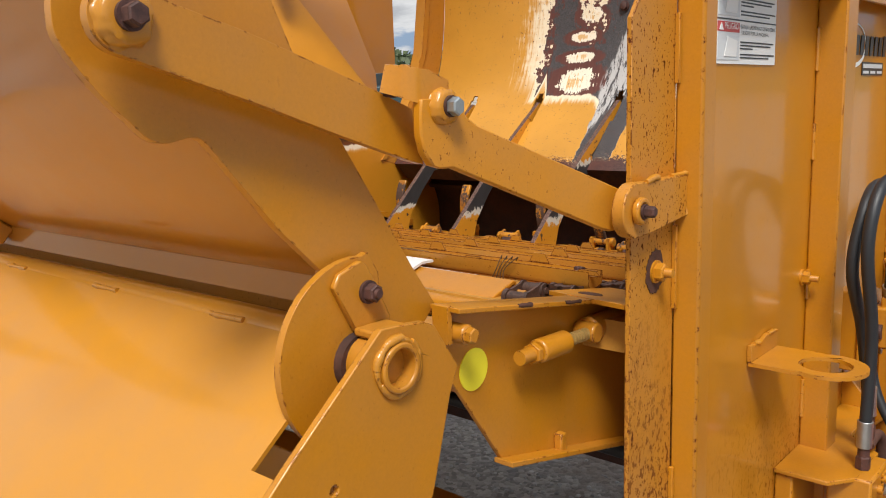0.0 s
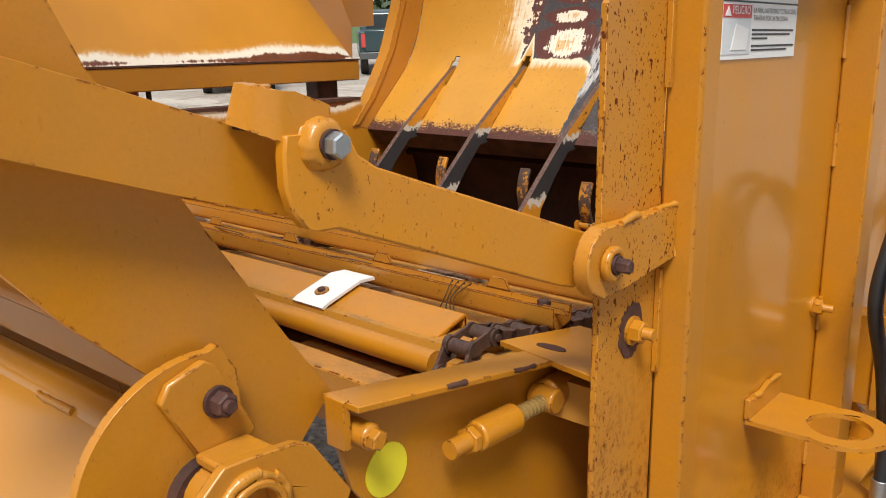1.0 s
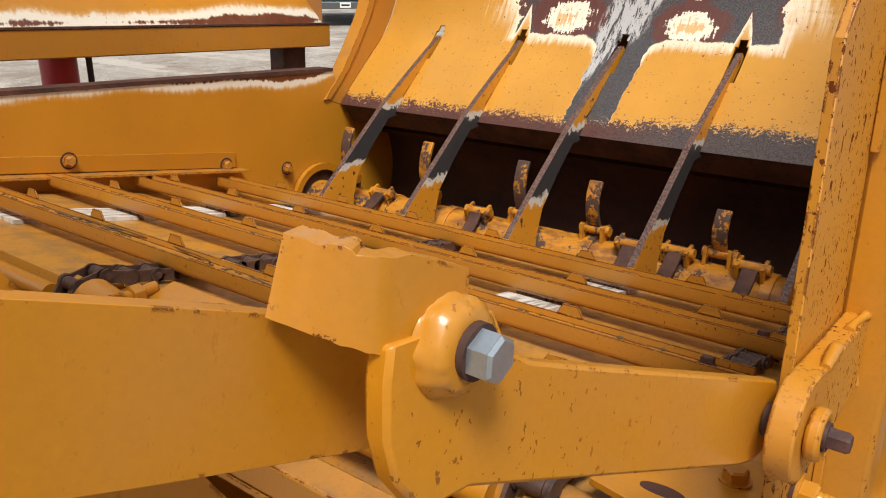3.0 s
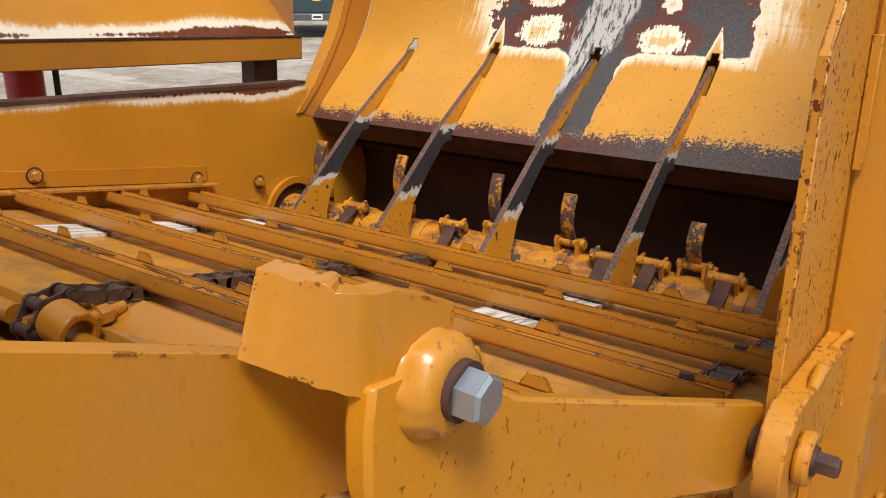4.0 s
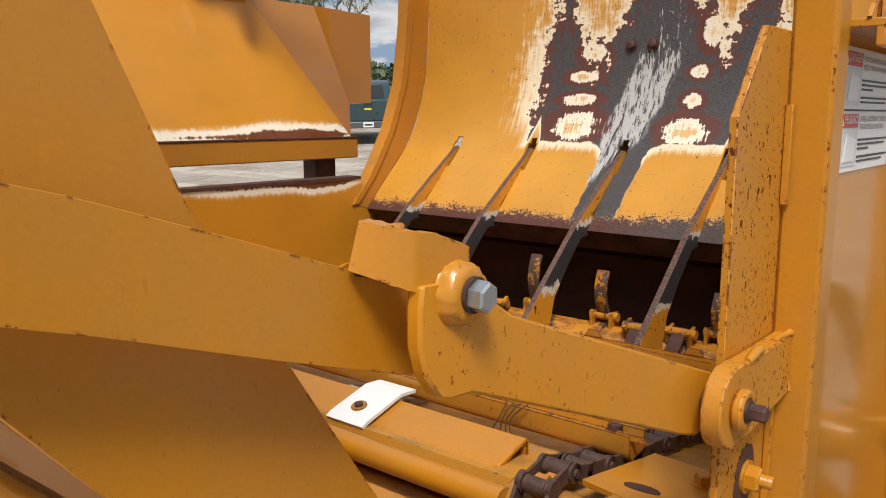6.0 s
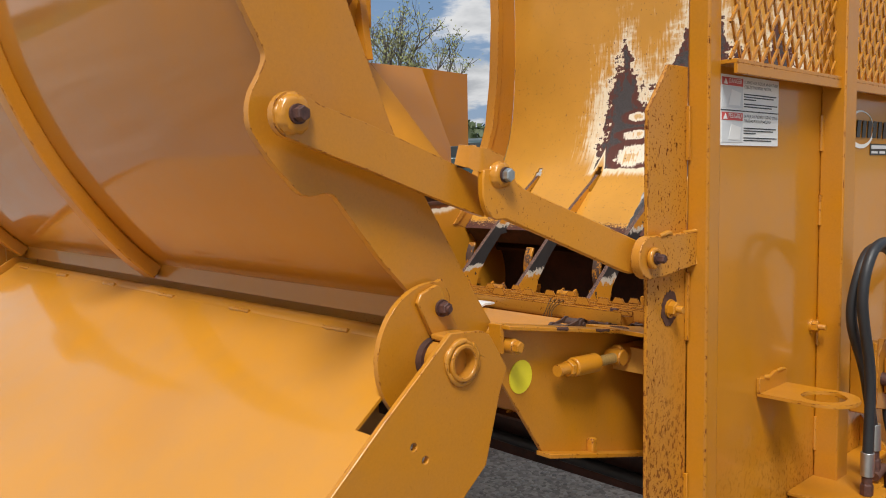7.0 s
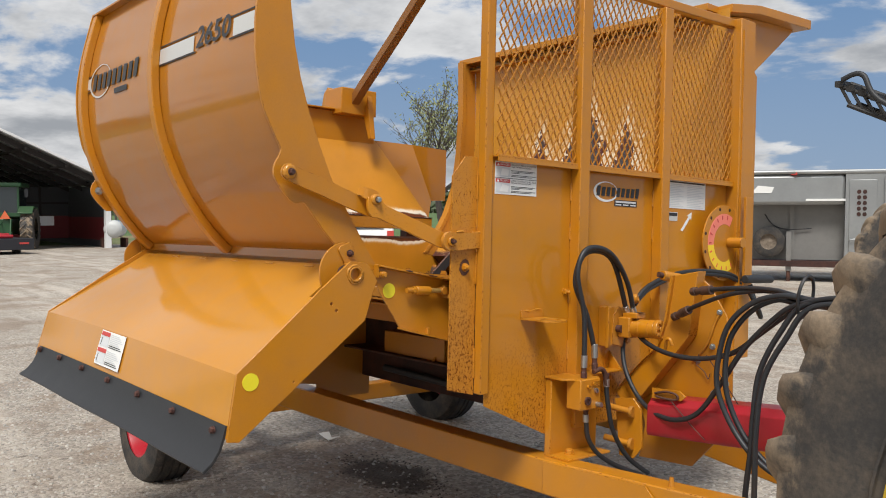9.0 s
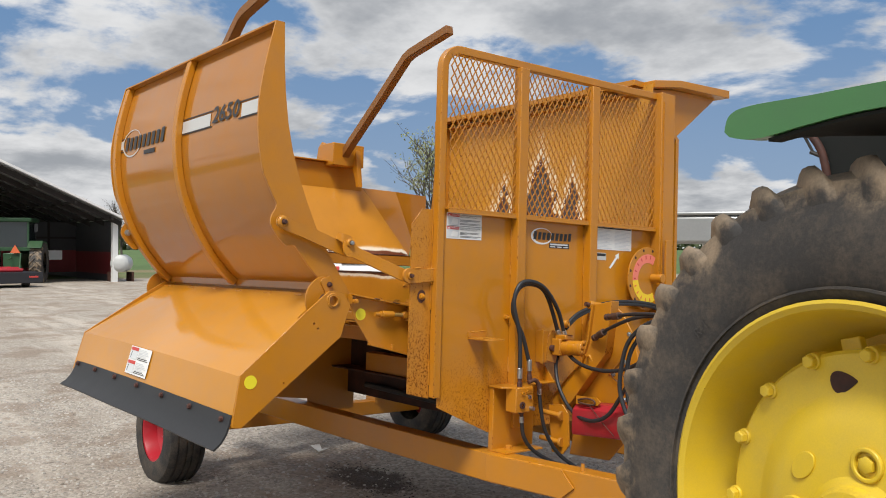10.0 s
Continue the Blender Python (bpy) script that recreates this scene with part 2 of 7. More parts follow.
    mid = g.mul(g.step(g.add(g.math("ABSOLUTE", g.sub(x, g.add(-1.60, g.mul(g.sub(z, 1.70), 0.33)))), g.add(g.mul(g.sub(ragged, 0.5), 0.06), g.mul(g.step(z, 1.74, 1.56), 0.075))), 0.088, 0.070), g.step(g.add(g.noise(g.stretch(c, 70, 1, 14), 1.0, 5.0, 0.75), g.sub(g.mul(g.step(z, 1.55, 1.75), 0.05), g.mul(g.step(z, 1.88, 2.12), 0.16))), 0.475, 0.54))
    steel = g.mix(g.step(fine, 0.38, 0.66), rgb(0.026, 0.024, 0.026), rgb(0.098, 0.090, 0.092))
    steel = g.mix(g.mul(red, 0.92), steel, g.mix(comb, rgb(0.050, 0.012, 0.009), rgb(0.16, 0.042, 0.026)))
    steel = g.mix(g.mul(mid, 0.85), steel, rgb(0.52, 0.51, 0.50))
    steel = g.mix(white, steel, rgb(0.80, 0.72, 0.58))
    steel = g.mix(g.mul(inner, 0.8), steel, rgb(0.62, 0.34, 0.07))
    n1 = g.noise(c, 6.0, 4.0)
    yellow = g.node("ShaderNodeHueSaturation", Color=rgb(0.555, 0.262, 0.030), Value=g.add(0.85, g.mul(n1, 0.3)))
    col = g.mix(g.mul(halo, 0.85), yellow, rgb(0.82, 0.72, 0.52))
    col = g.mix(primer, col, rgb(0.80, 0.70, 0.52))
    col = g.mix(bare, col, steel)
    # mottled rust along the lower lip
    lip = g.math("DIVIDE", g.sub(g.add(1.502, g.mul(g.step(x, -1.65, -1.15), 0.030)), z), 0.060)
    mott = g.noise(g.stretch(c, 1, 1, 1.3), 120.0, 6.0, 0.74)
    edge = g.step(g.add(g.mul(lip, 0.30), g.add(g.mul(mott, 0.75), g.mul(g.noise(c, 22.0, 4.0), 0.25))), 0.70, 0.74)
    pale = g.step(g.add(g.mul(lip, 0.28), g.noise(g.stretch(c, 1.3, 1.3, 1), 140.0, 5.0, 0.75)), 0.74, 0.78)
    col = g.mix(g.mul(pale, 0.6), col, rgb(0.66, 0.50, 0.28))
    col = g.mix(edge, col, g.mix(g.step(fine, 0.35, 0.7), rgb(0.030, 0.012, 0.010), g.mix(g.step(x, -1.6, -1.2), rgb(0.14, 0.040, 0.026), rgb(0.10, 0.085, 0.08))))
    speck = g.step(g.noise(g.stretch(c, 1, 1, 0.6), 120.0, 3.0, 0.6), 0.665, 0.68)
    col = g.mix(speck, col, rgb(0.10, 0.035, 0.02))
    rough = g.add(0.34, g.mul(g.math("MAXIMUM", bare, edge), 0.25))
    finish(g, col, rough, 0.0, bump(g, g.add(g.mul(g.sub(0.0, bare), 0.6), g.mul(fine, 0.5)), 0.45, 0.0012), coat=g.mul(g.sub(1.0, g.math("MAXIMUM", bare, edge)), 0.25))
    return m


def worn_edge(name, axis_height, spread):
    """Yellow sheet whose edge at a given height is scoured through white primer to rust."""
    m, g = material(name)
    c = g.coord
    z = g.node("ShaderNodeSeparateXYZ", out=2, Vector=c)
    n = g.add(g.mul(g.noise(g.stretch(c, 80, 80, 9), 1.0, 4.0, 0.65), 0.65), g.mul(g.noise(c, 70.0, 4.0, 0.7), 0.35))
    big = g.add(g.mul(g.noise(c, 1.6, 2.0), 0.7), g.mul(g.noise(c, 5.0, 3.0), 0.3))
    d = g.sub(g.add(g.add(g.mul(n, 0.55), g.mul(big, 2.2)), -0.72), g.math("DIVIDE", g.math("ABSOLUTE", g.sub(z, axis_height)), spread))
    v = g.add(0.85, g.mul(g.noise(c, 5.0, 4.0), 0.3))
    yellow = g.node("ShaderNodeHueSaturation", Color=rgb(0.53, 0.22, 0.014), Value=v)
    col = g.mix(g.mul(g.step(d, 0.0, 0.25), 0.5), yellow, rgb(0.75, 0.55, 0.28))
    col = g.mix(g.step(d, 0.12, 0.32), col, rgb(0.80, 0.73, 0.60))
    col = g.mix(g.step(d, 0.47, 0.56), col, rust_color(g))
    speck = g.mul(g.step(g.noise(g.stretch(c, 1, 1, 0.7), 130.0, 4.0, 0.6), 0.69, 0.705), g.step(g.noise(c, 4.0, 2.0), 0.40, 0.55))
    col = g.mix(speck, col, rust_color(g))
    finish(g, col, 0.38, 0.0, bump(g, g.noise(c, 3.0, 2.0), 0.4, 0.004), coat=0.25)
    return m


def tyre_rubber(name, base, dirt, dust_from=0.0):
    """Rubber with dried mud; on a big tyre the tread's shoulder is the dustiest."""
    m, g = material(name)
    n, n2 = g.noise(g.coord, 6.0, 6.0, 0.7), g.noise(g.coord, 75.0, 5.0, 0.7)
    k = g.mul(g.step(g.add(g.mul(n, 0.75), g.mul(n2, 0.25)), 0.40, 0.70), dirt)
    if dust_from:
        x = g.node("ShaderNodeSeparateXYZ", out=0, Vector=g.coord)
        z = g.node("ShaderNodeSeparateXYZ", out=2, Vector=g.coord)
        r = g.math("SQRT", g.add(g.mul(x, x), g.mul(z, z)))
        k = g.add(g.mul(k, 0.35), g.mul(g.step(g.add(r, g.mul(g.sub(n, 0.5), 0.35)), dust_from, dust_from + 0.10), g.add(0.38, g.mul(n2, 0.55))))
    col = g.mix(k, g.mix(n2, rgb(*[0.7 * v for v in base]), rgb(*[1.3 * v for v in base])), rgb(0.30, 0.225, 0.150))
    finish(g, col, g.add(0.62, g.mul(n, 0.2)), 0.0, bump(g, g.add(n2, g.mul(n, 0.6)), 0.5, 0.003))
    return m


def ground_cover():
    """Rain-washed gravel yard: stones, wheel ruts and dark wet patches; grass past its edges."""
    m, g = material("gravel_yard")
    c = g.coord
    x = g.node("ShaderNodeSeparateXYZ", out=0, Vector=c)
    y = g.node("ShaderNodeSeparateXYZ", out=1, Vector=c)
    stones = g.node("ShaderNodeTexVoronoi", out=0, Vector=c, Scale=46.0, Randomness=1.0)
    tone = g.node("ShaderNodeTexVoronoi", out=1, Vector=c, Scale=46.0, Randomness=1.0)
    t1 = g.node("ShaderNodeSeparateColor", out=0, Color=tone)
    grit = g.noise(c, 160.0, 5.0, 0.75)
    wet = g.noise(c, 0.6, 6.0, 0.68)
    mud = g.noise(c, 1.7, 6.0, 0.7)
    rut = g.noise(g.stretch(c, 0.10, 0.9, 1), 1.0, 5.0, 0.65)
    clump = g.noise(c, 6.0, 6.0, 0.72)
    col = g.mix(g.add(g.mul(t1, 0.55), g.mul(grit, 0.45)), rgb(0.120, 0.100, 0.082), rgb(0.61, 0.54, 0.455))
    col = g.mix(g.mul(g.step(wet, 0.48, 0.66), 0.55), col, rgb(0.32, 0.265, 0.21))
    col = g.mix(g.mul(g.step(rut, 0.50, 0.62), 0.45), col, rgb(0.64, 0.57, 0.485))
    col = g.mix(g.mul(g.step(mud, 0.56, 0.66), 0.6), col, rgb(0.24, 0.175, 0.12))
    col = g.mix(g.mul(g.step(g.add(g.mul(clump, 0.65), g.mul(wet, 0.35)), 0.585, 0.64), 0.75), col, rgb(0.085, 0.062, 0.046))
    dirt = g.noise(c, 0.9, 5.0, 0.65)
    col = g.mix(g.mul(g.step(dirt, 0.50, 0.60), 0.5), col, rgb(0.20, 0.135, 0.088))
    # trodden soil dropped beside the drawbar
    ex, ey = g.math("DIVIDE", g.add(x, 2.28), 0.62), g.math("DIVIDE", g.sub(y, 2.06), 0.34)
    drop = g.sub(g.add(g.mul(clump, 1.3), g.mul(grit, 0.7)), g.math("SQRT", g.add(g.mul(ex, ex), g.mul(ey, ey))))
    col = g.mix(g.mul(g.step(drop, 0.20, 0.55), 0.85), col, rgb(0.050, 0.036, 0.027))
    # the yard ends behind the shed and past the trailer
    far = g.math("MAXIMUM", g.sub(-40.0, x), g.sub(y, 44.0))
    far = g.math("MAXIMUM", far, g.math("MAXIMUM", g.sub(x, 60.0), g.sub(-60.0, y)))
    edge = g.step(g.add(far, g.mul(g.noise(c, 0.25, 4.0), 5.0)), 2.0, 4.5)
    blades = g.noise(c, 9.0, 5.0, 0.7)
    grass = g.mix(blades, rgb(0.035, 0.075, 0.016), rgb(0.12, 0.17, 0.045))
    grass = g.mix(g.step(g.noise(c, 0.03, 3.0), 0.5, 0.6), grass, rgb(0.20, 0.16, 0.08))
    col = g.mix(edge, col, grass)
    h = g.add(g.add(g.mul(g.sub(1.0, stones), 0.6), g.mul(grit, 0.5)), g.mul(clump, 0.8))
    finish(g, col, 0.85, 0.0, bump(g, h, 0.9, 0.016))
    return m


deflector_paint = worn_plate()
loader_paint = worn_edge("loader_sheet_paint", 1.71, 0.088)
wall_paint = worn_edge("rear_wall_paint", 1.562, 0.072)
tyre_old = tyre_rubber("weathered_tyre_rubber", (0.040, 0.038, 0.037), 0.8, 0.85)
tyre_black = tyre_rubber("tyre_rubber", (0.020, 0.020, 0.021), 0.25)
gravel = ground_cover()

# ---- sky and sun ----
SUN_ELEVATION, SUN_AZIMUTH = 57.5, -51.0  # degrees; azimuth from +x towards +y
world = bpy.data.worlds.new("sky")
scene.world = world
world.use_nodes = True
world.node_tree.nodes.clear()
w = Graph(world.node_tree)
direction = w.node("ShaderNodeTexCoord", out=0)
sky_node = world.node_tree.nodes.new("ShaderNodeTexSky")
sky_node.sky_type = "NISHITA"
sky_node.sun_disc = False
sky_node.sun_elevation = radians(SUN_ELEVATION)
sky_node.sun_rotation = radians(90.0 - SUN_AZIMUTH)
sky_node.air_density, sky_node.dust_density, sky_node.ozone_density = 1.0, 0.3, 2.6
dz = w.math("MAXIMUM", w.node("ShaderNodeSeparateXYZ", out=2, Vector=direction), 0.0)
flat = w.node("ShaderNodeVectorMath", props={"operation": "DIVIDE"}, i0=direction, i1=w.node("ShaderNodeCombineXYZ", X=w.add(dz, 0.24), Y=w.add(dz, 0.24), Z=w.add(dz, 0.24)))
shape = w.noise(w.node("ShaderNodeMapping", Vector=flat, Location=(3.1, 1.7, 0.0), Scale=(1.35, 1.35, 1.0)), 1.0, 10.0, 0.56, 0.15)
side = w.node("ShaderNodeSeparateXYZ", out=1, Vector=direction)
cover = w.step(w.sub(shape, w.mul(w.sub(side, 0.50), 0.11)), 0.445, 0.510)
shade = w.noise(flat, 1.7, 6.0, 0.6)
cloud = w.mix(w.step(w.add(w.mul(shade, 0.6), w.mul(shape, 0.5)), 0.50, 0.70), rgb(19.5, 19.5, 19.5), rgb(8.6, 9.0, 9.6))
clear = w.node("ShaderNodeMix", out=2, props={"data_type": "RGBA"}, i0=0.72, i6=sky_node.outputs[0], i7=rgb(3.9, 7.9, 14.6))
hazy = w.mix(w.mul(w.step(dz, 0.34, 0.02), 0.28), clear, rgb(12.6, 13.2, 13.8))
sky_mix = w.mix(w.mul(cover, 0.96), hazy, cloud)
w.node("ShaderNodeOutputWorld", Surface=w.node("ShaderNodeBackground", Color=sky_mix, Strength=0.050))
sun = new("sun", bpy.data.lights.new("sun", "SUN"))
sun.data.energy, sun.data.angle, sun.data.color = 4.8, radians(17.0), (1.0, 0.968, 0.915)
_e, _a = radians(SUN_ELEVATION), radians(SUN_AZIMUTH)
sun.matrix_world = look((math.cos(_e) * math.cos(_a) * 50, math.cos(_e) * math.sin(_a) * 50, math.sin(_e) * 50), (0, 0, 0))

# ---- mesh helpers ----


def part(name, bm, mat, parent, label="", bevel=0.0, angle=35.0, keep=False):
    """Links a bmesh as one mesh object under a thing or a part."""
    if not keep:
        bmesh.ops.recalc_face_normals(bm, faces=bm.faces)
    me = bpy.data.meshes.new(name)
    bm.to_mesh(me)
    bm.free()
    for f in me.polygons:
        f.use_smooth = True
    me.set_sharp_from_angle(angle=radians(angle))
    me.materials.append(mat)
    ob = new(name, me)
    ob.parent = parent
    if bevel:
        md = ob.modifiers.new("edge", "BEVEL")
        md.width, md.segments, md.limit_method, md.angle_limit = bevel, 2, "ANGLE", radians(40)
        md.harden_normals = False
    if label:
        ob["label"] = label
    return ob


def thing(name, label, category, m=None, group="", kind=""):
    ob = new(name)
    ob.matrix_world = m if m is not None else Matrix()
    return tagged(ob, label, category, group, kind)


def box(x0, x1, y0, y1, z0, z1, bm=None):
    bm = bm or bmesh.new()
    bmesh.ops.create_cube(bm, size=1.0, matrix=Matrix.Translation(((x0 + x1) / 2, (y0 + y1) / 2, (z0 + z1) / 2)) @ Matrix.Diagonal((x1 - x0, y1 - y0, z1 - z0, 1)))
    return bm


def rod(p, q, r, seg=20, r2=None, bm=None, caps=True):
    bm = bm or bmesh.new()
    p, q = Vector(p), Vector(q)
    turn = (q - p).to_track_quat("Z", "Y").to_matrix().to_4x4()
    bmesh.ops.create_cone(bm, cap_ends=caps, segments=seg, radius1=r, radius2=r if r2 is None else r2, depth=(q - p).length, matrix=Matrix.Translation((p + q) / 2) @ turn)
    return bm


def tube(p, q, r, hole, seg=24, bm=None):
    """A pipe with a real bore."""
    bm = bm or bmesh.new()
    p, q = Vector(p), Vector(q)
    turn = (q - p).to_track_quat("Z", "Y").to_matrix()
    rings = []
    for at, rad in ((p, r), (q, r), (q, hole), (p, hole)):
        rings.append([bm.verts.new(at + turn @ Vector((rad * math.cos(2 * math.pi * i / seg), rad * math.sin(2 * math.pi * i / seg), 0))) for i in range(seg)])
    for a in range(4):
        for i in range(seg):
            j = (i + 1) % seg
            bm.faces.new((rings[a][i], rings[a][j], rings[(a + 1) % 4][j], rings[(a + 1) % 4][i]))
    return bm


def slab(outline, lo, hi, axis="x", holes=(), bm=None, shear=None):
    """A plate: an outline in the plane across an axis, with holes, from lo to hi along it. shear(u, v) moves it along the axis."""
    bm = bm or bmesh.new()
    loops = [list(outline)] + [list(h) for h in holes]

    def place(u, v, s):
        if shear:
            s += shear(u, v)
        return {"x": (s, u, v), "y": (u, s, v), "z": (u, v, s)}[axis]

    sides = []
    for s in (lo, hi):
        sides.append([[bm.verts.new(place(u, v, s)) for u, v in loop] for loop in loops])
    tris = tessellate_polygon([[Vector((u, v, 0)) for u, v in loop] for loop in loops])
    for side in sides:
        flat_verts = [v for loop in side for v in loop]
        for t in tris:
            try:
                bm.faces.new([flat_verts[i] for i in t])
            except ValueError:
                pass
    for a, b in zip(*sides):
        for i in range(len(a)):
            j = (i + 1) % len(a)
            bm.faces.new((a[i], a[j], b[j], b[i]))
    bmesh.ops.dissolve_limit(bm, angle_limit=radians(0.5), verts=bm.verts, edges=bm.edges)
    return bm


def thicken(bm, t, toward):
    """Gives an open sheet its thickness, on the side away from a point that sees its outer face."""
    bm.normal_update()
    c = sum((f.calc_center_median() for f in bm.faces), Vector()) / len(bm.faces)
    n = sum((f.normal * f.calc_area() for f in bm.faces), Vector())
    if n.dot(Vector(toward) - c) < 0:
        bmesh.ops.reverse_faces(bm, faces=bm.faces[:])
        bm.normal_update()
    outer = bm.faces[:]
    rim = [e for e in bm.edges if len(e.link_faces) == 1]
    twin = {v: bm.verts.new(v.co - v.normal * t) for v in bm.verts[:]}
    for f in outer:
        bm.faces.new([twin[v] for v in reversed(f.verts)])
    for e in rim:
        f = e.link_faces[0]
        a, b = e.verts
        for l in f.loops:
            if l.edge == e:
                a, b = l.vert, l.link_loop_next.vert
        bm.faces.new((b, a, twin[a], twin[b]))
    return bm


def circle(u, v, r, n=24, start=0.0, end=2 * math.pi):
    full = abs(end - start - 2 * math.pi) < 1e-6
    k = n if full else n - 1
    return [(u + r * math.cos(start + (end - start) * i / k), v + r * math.sin(start + (end - start) * i / k)) for i in range(n)]


def spline(points, n=8):
    """A smooth way through the given points."""
    pts = [Vector(p) for p in points]
    out = []
    for i in range(len(pts) - 1):
        a, b, c, d = pts[max(i - 1, 0)], pts[i], pts[i + 1], pts[min(i + 2, len(pts) - 1)]
        for k in range(n):
            t = k / n
            out.append(0.5 * (2 * b + (c - a) * t + (2 * a - 5 * b + 4 * c - d) * t * t + (3 * b - a - 3 * c + d) * t ** 3))
    return out + [pts[-1]]


def sweep(points, profile, bm=None, up=Vector((0, 0, 1)), closed=True):
    """Carries a profile of (side, up) offsets along a way."""
    bm = bm or bmesh.new()
    pts = [Vector(p) for p in points]
    rings = []
    side0 = None
    for i, p in enumerate(pts):
        d = (pts[min(i + 1, len(pts) - 1)] - pts[max(i - 1, 0)]).normalized()
        if side0 is None:
            ref = up if abs(d.dot(up)) < 0.95 else Vector((1, 0, 0))
            side0 = d.cross(ref).normalized()
        side0 = (side0 - d * side0.dot(d)).normalized()
        u = side0.cross(d)
        rings.append([bm.verts.new(p + side0 * a + u * b) for a, b in profile])
    n = len(profile)
    for a, b in zip(rings, rings[1:]):
        for i in range(n if closed else n - 1):
            j = (i + 1) % n
            bm.faces.new((a[i], a[j], b[j], b[i]))
    if closed:
        bm.faces.new(rings[0])
        bm.faces.new(rings[-1])
    return bm


def hose(points, r, n=8, seg=12):
    return sweep(spline(points, n), circle(0, 0, r, seg))


def hexagon(center, way, flats, height, bm=None):
    """A bolt head or nut with a chamfered face."""
    bm = bm or bmesh.new()
    c, d = Vector(center), Vector(way).normalized()
    rod(c, c + d * height * 0.85, flats / 1.732, 6, bm=bm)
    rod(c + d * height * 0.85, c + d * height, flats / 1.80, 6, flats / 2.15, bm=bm)
    return bm


def bolt(parent, center, way, flats, height, mat, washer=True, shank=0.0, name="bolt", label=""):
    c, d = Vector(center), Vector(way).normalized()
    bm = hexagon(c + d * (0.004 if washer else 0), d, flats, height)
    if washer:
        rod(c, c + d * 0.004, flats * 0.72, 24, bm=bm)
    if shank:
        for i in range(max(2, int(shank / 0.004))):
            rod(c + d * (height + 0.004 * i), c + d * (height + 0.004 * i + 0.004), flats * 0.31, 12, flats * 0.27, bm=bm)
    return part(name, bm, mat, parent, label)


def text_mesh(body, size, width=None, bold=0.0):
    cu = bpy.data.curves.new("text", "FONT")
    cu.body, cu.size, cu.align_x, cu.align_y, cu.offset = body, size, "LEFT", "BOTTOM", bold
    ob = bpy.data.objects.new("text", cu)
    scene.collection.objects.link(ob)
    bpy.context.view_layer.update()
    me = bpy.data.meshes.new_from_object(ob.evaluated_get(bpy.context.evaluated_depsgraph_get()))
    bpy.data.objects.remove(ob)
    bm = bmesh.new()
    bm.from_mesh(me)
    bpy.data.meshes.remove(me)
    xs = [v.co.x for v in bm.verts]
    x0, x1 = min(xs), max(xs)
    k = (width / (x1 - x0)) if width else 1.0
    for v in bm.verts:
        v.co.x = (v.co.x - x0) * k
    return bm


def weld(points, r, parent, mat=None, name="weld_bead"):
    """A lumpy bead of weld."""
    pts = spline(points, 6)
    bm = bmesh.new()
    rings = []
    a = None
    for i, p in enumerate(pts):
        s = r * (1 + 0.55 * noise.noise((p.x * 75, p.y * 75, p.z * 75)) + 0.04 * math.sin(i * 2.1))
        p = p + noise.noise_vector((p.x * 45, p.y * 45, p.z * 45)) * r * 0.28
        d = (pts[min(i + 1, len(pts) - 1)] - pts[max(i - 1, 0)]).normalized()
        a = d.orthogonal() if a is None else a
        a = (a - d * a.dot(d)).normalized()
        b = d.cross(a)
        rings.append([bm.verts.new(p + a * s * math.cos(k * math.pi / 3) + b * s * math.sin(k * math.pi / 3)) for k in range(6)])
    for q, s in zip(rings, rings[1:]):
        for k in range(6):
            bm.faces.new((q[k], q[(k + 1) % 6], s[(k + 1) % 6], s[k]))
    bm.faces.new(rings[0])
    bm.faces.new(rings[-1])
    return part(name, bm, mat or paint_weld, parent, angle=80)

# ---- ground ----
bm = bmesh.new()
ring_r = [0.0] + [1.5 * 1.35 ** i for i in range(23)]
rows_v = []
for r in ring_r[1:]:
    rows_v.append([bm.verts.new((r * math.cos(2 * math.pi * i / 64), r * math.sin(2 * math.pi * i / 64), 0.0)) for i in range(64)])
hub_v = bm.verts.new((0, 0, 0))
for i in range(64):
    bm.faces.new((hub_v, rows_v[0][i], rows_v[0][(i + 1) % 64]))
    for a, b in zip(rows_v, rows_v[1:]):
        bm.faces.new((a[i], b[i], b[(i + 1) % 64], a[(i + 1) % 64]))
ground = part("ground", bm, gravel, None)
tagged(ground, "rutted gravel farmyard with wet dark patches and grass beyond", "ground", kind="structure")

# ---- bale processor ----
proc = thing("bale_processor", "yellow-painted steel bale processor with curved discharge shield, worn and rust-specked", "farm machine", LEVEL)

# front wall
FX = -0.50
wall_poly = [(1.19, 0.865), (1.55, 0.705), (2.55, 0.705), (3.05, 0.93), (3.05, 1.88), (1.19, 1.88)]
front = part("front_wall", slab(wall_poly, FX - 0.006, FX), paint_panel, proc, "yellow front wall sheet with rust specks low down")
part("sill", box(FX, FX + 0.045, 1.201, 2.95, 1.876, 1.884), paint_yellow, front, bevel=0.001)
part("sill_lip", box(FX + 0.037, FX + 0.045, 1.201, 2.95, 1.857, 1.876), paint_yellow, front, bevel=0.001)
for y0, y1, z0 in ((1.687, 1.752, 0.72), (2.293, 2.358, 0.72)):
    part("wall_post", box(FX, -0.445, y0, y1, z0, 2.69), paint_yellow, front, bevel=0.004)
    for za, zb in ((1.02, 1.10), (1.27, 1.33), (1.55, 1.62), (1.72, 1.80)):
        part("stitch_weld", rod((FX + 0.003, y0, za), (FX + 0.003, y0, zb), 0.005, 8), paint_yellow, front)
part("wall_post", box(FX - 0.02, -0.43, 2.955, 3.10, 0.93, 2.76), paint_yellow, front, bevel=0.004)
part("post_strip", box(-0.43, -0.424, 2.975, 2.985, 1.2, 2.70), paint_yellow, front)
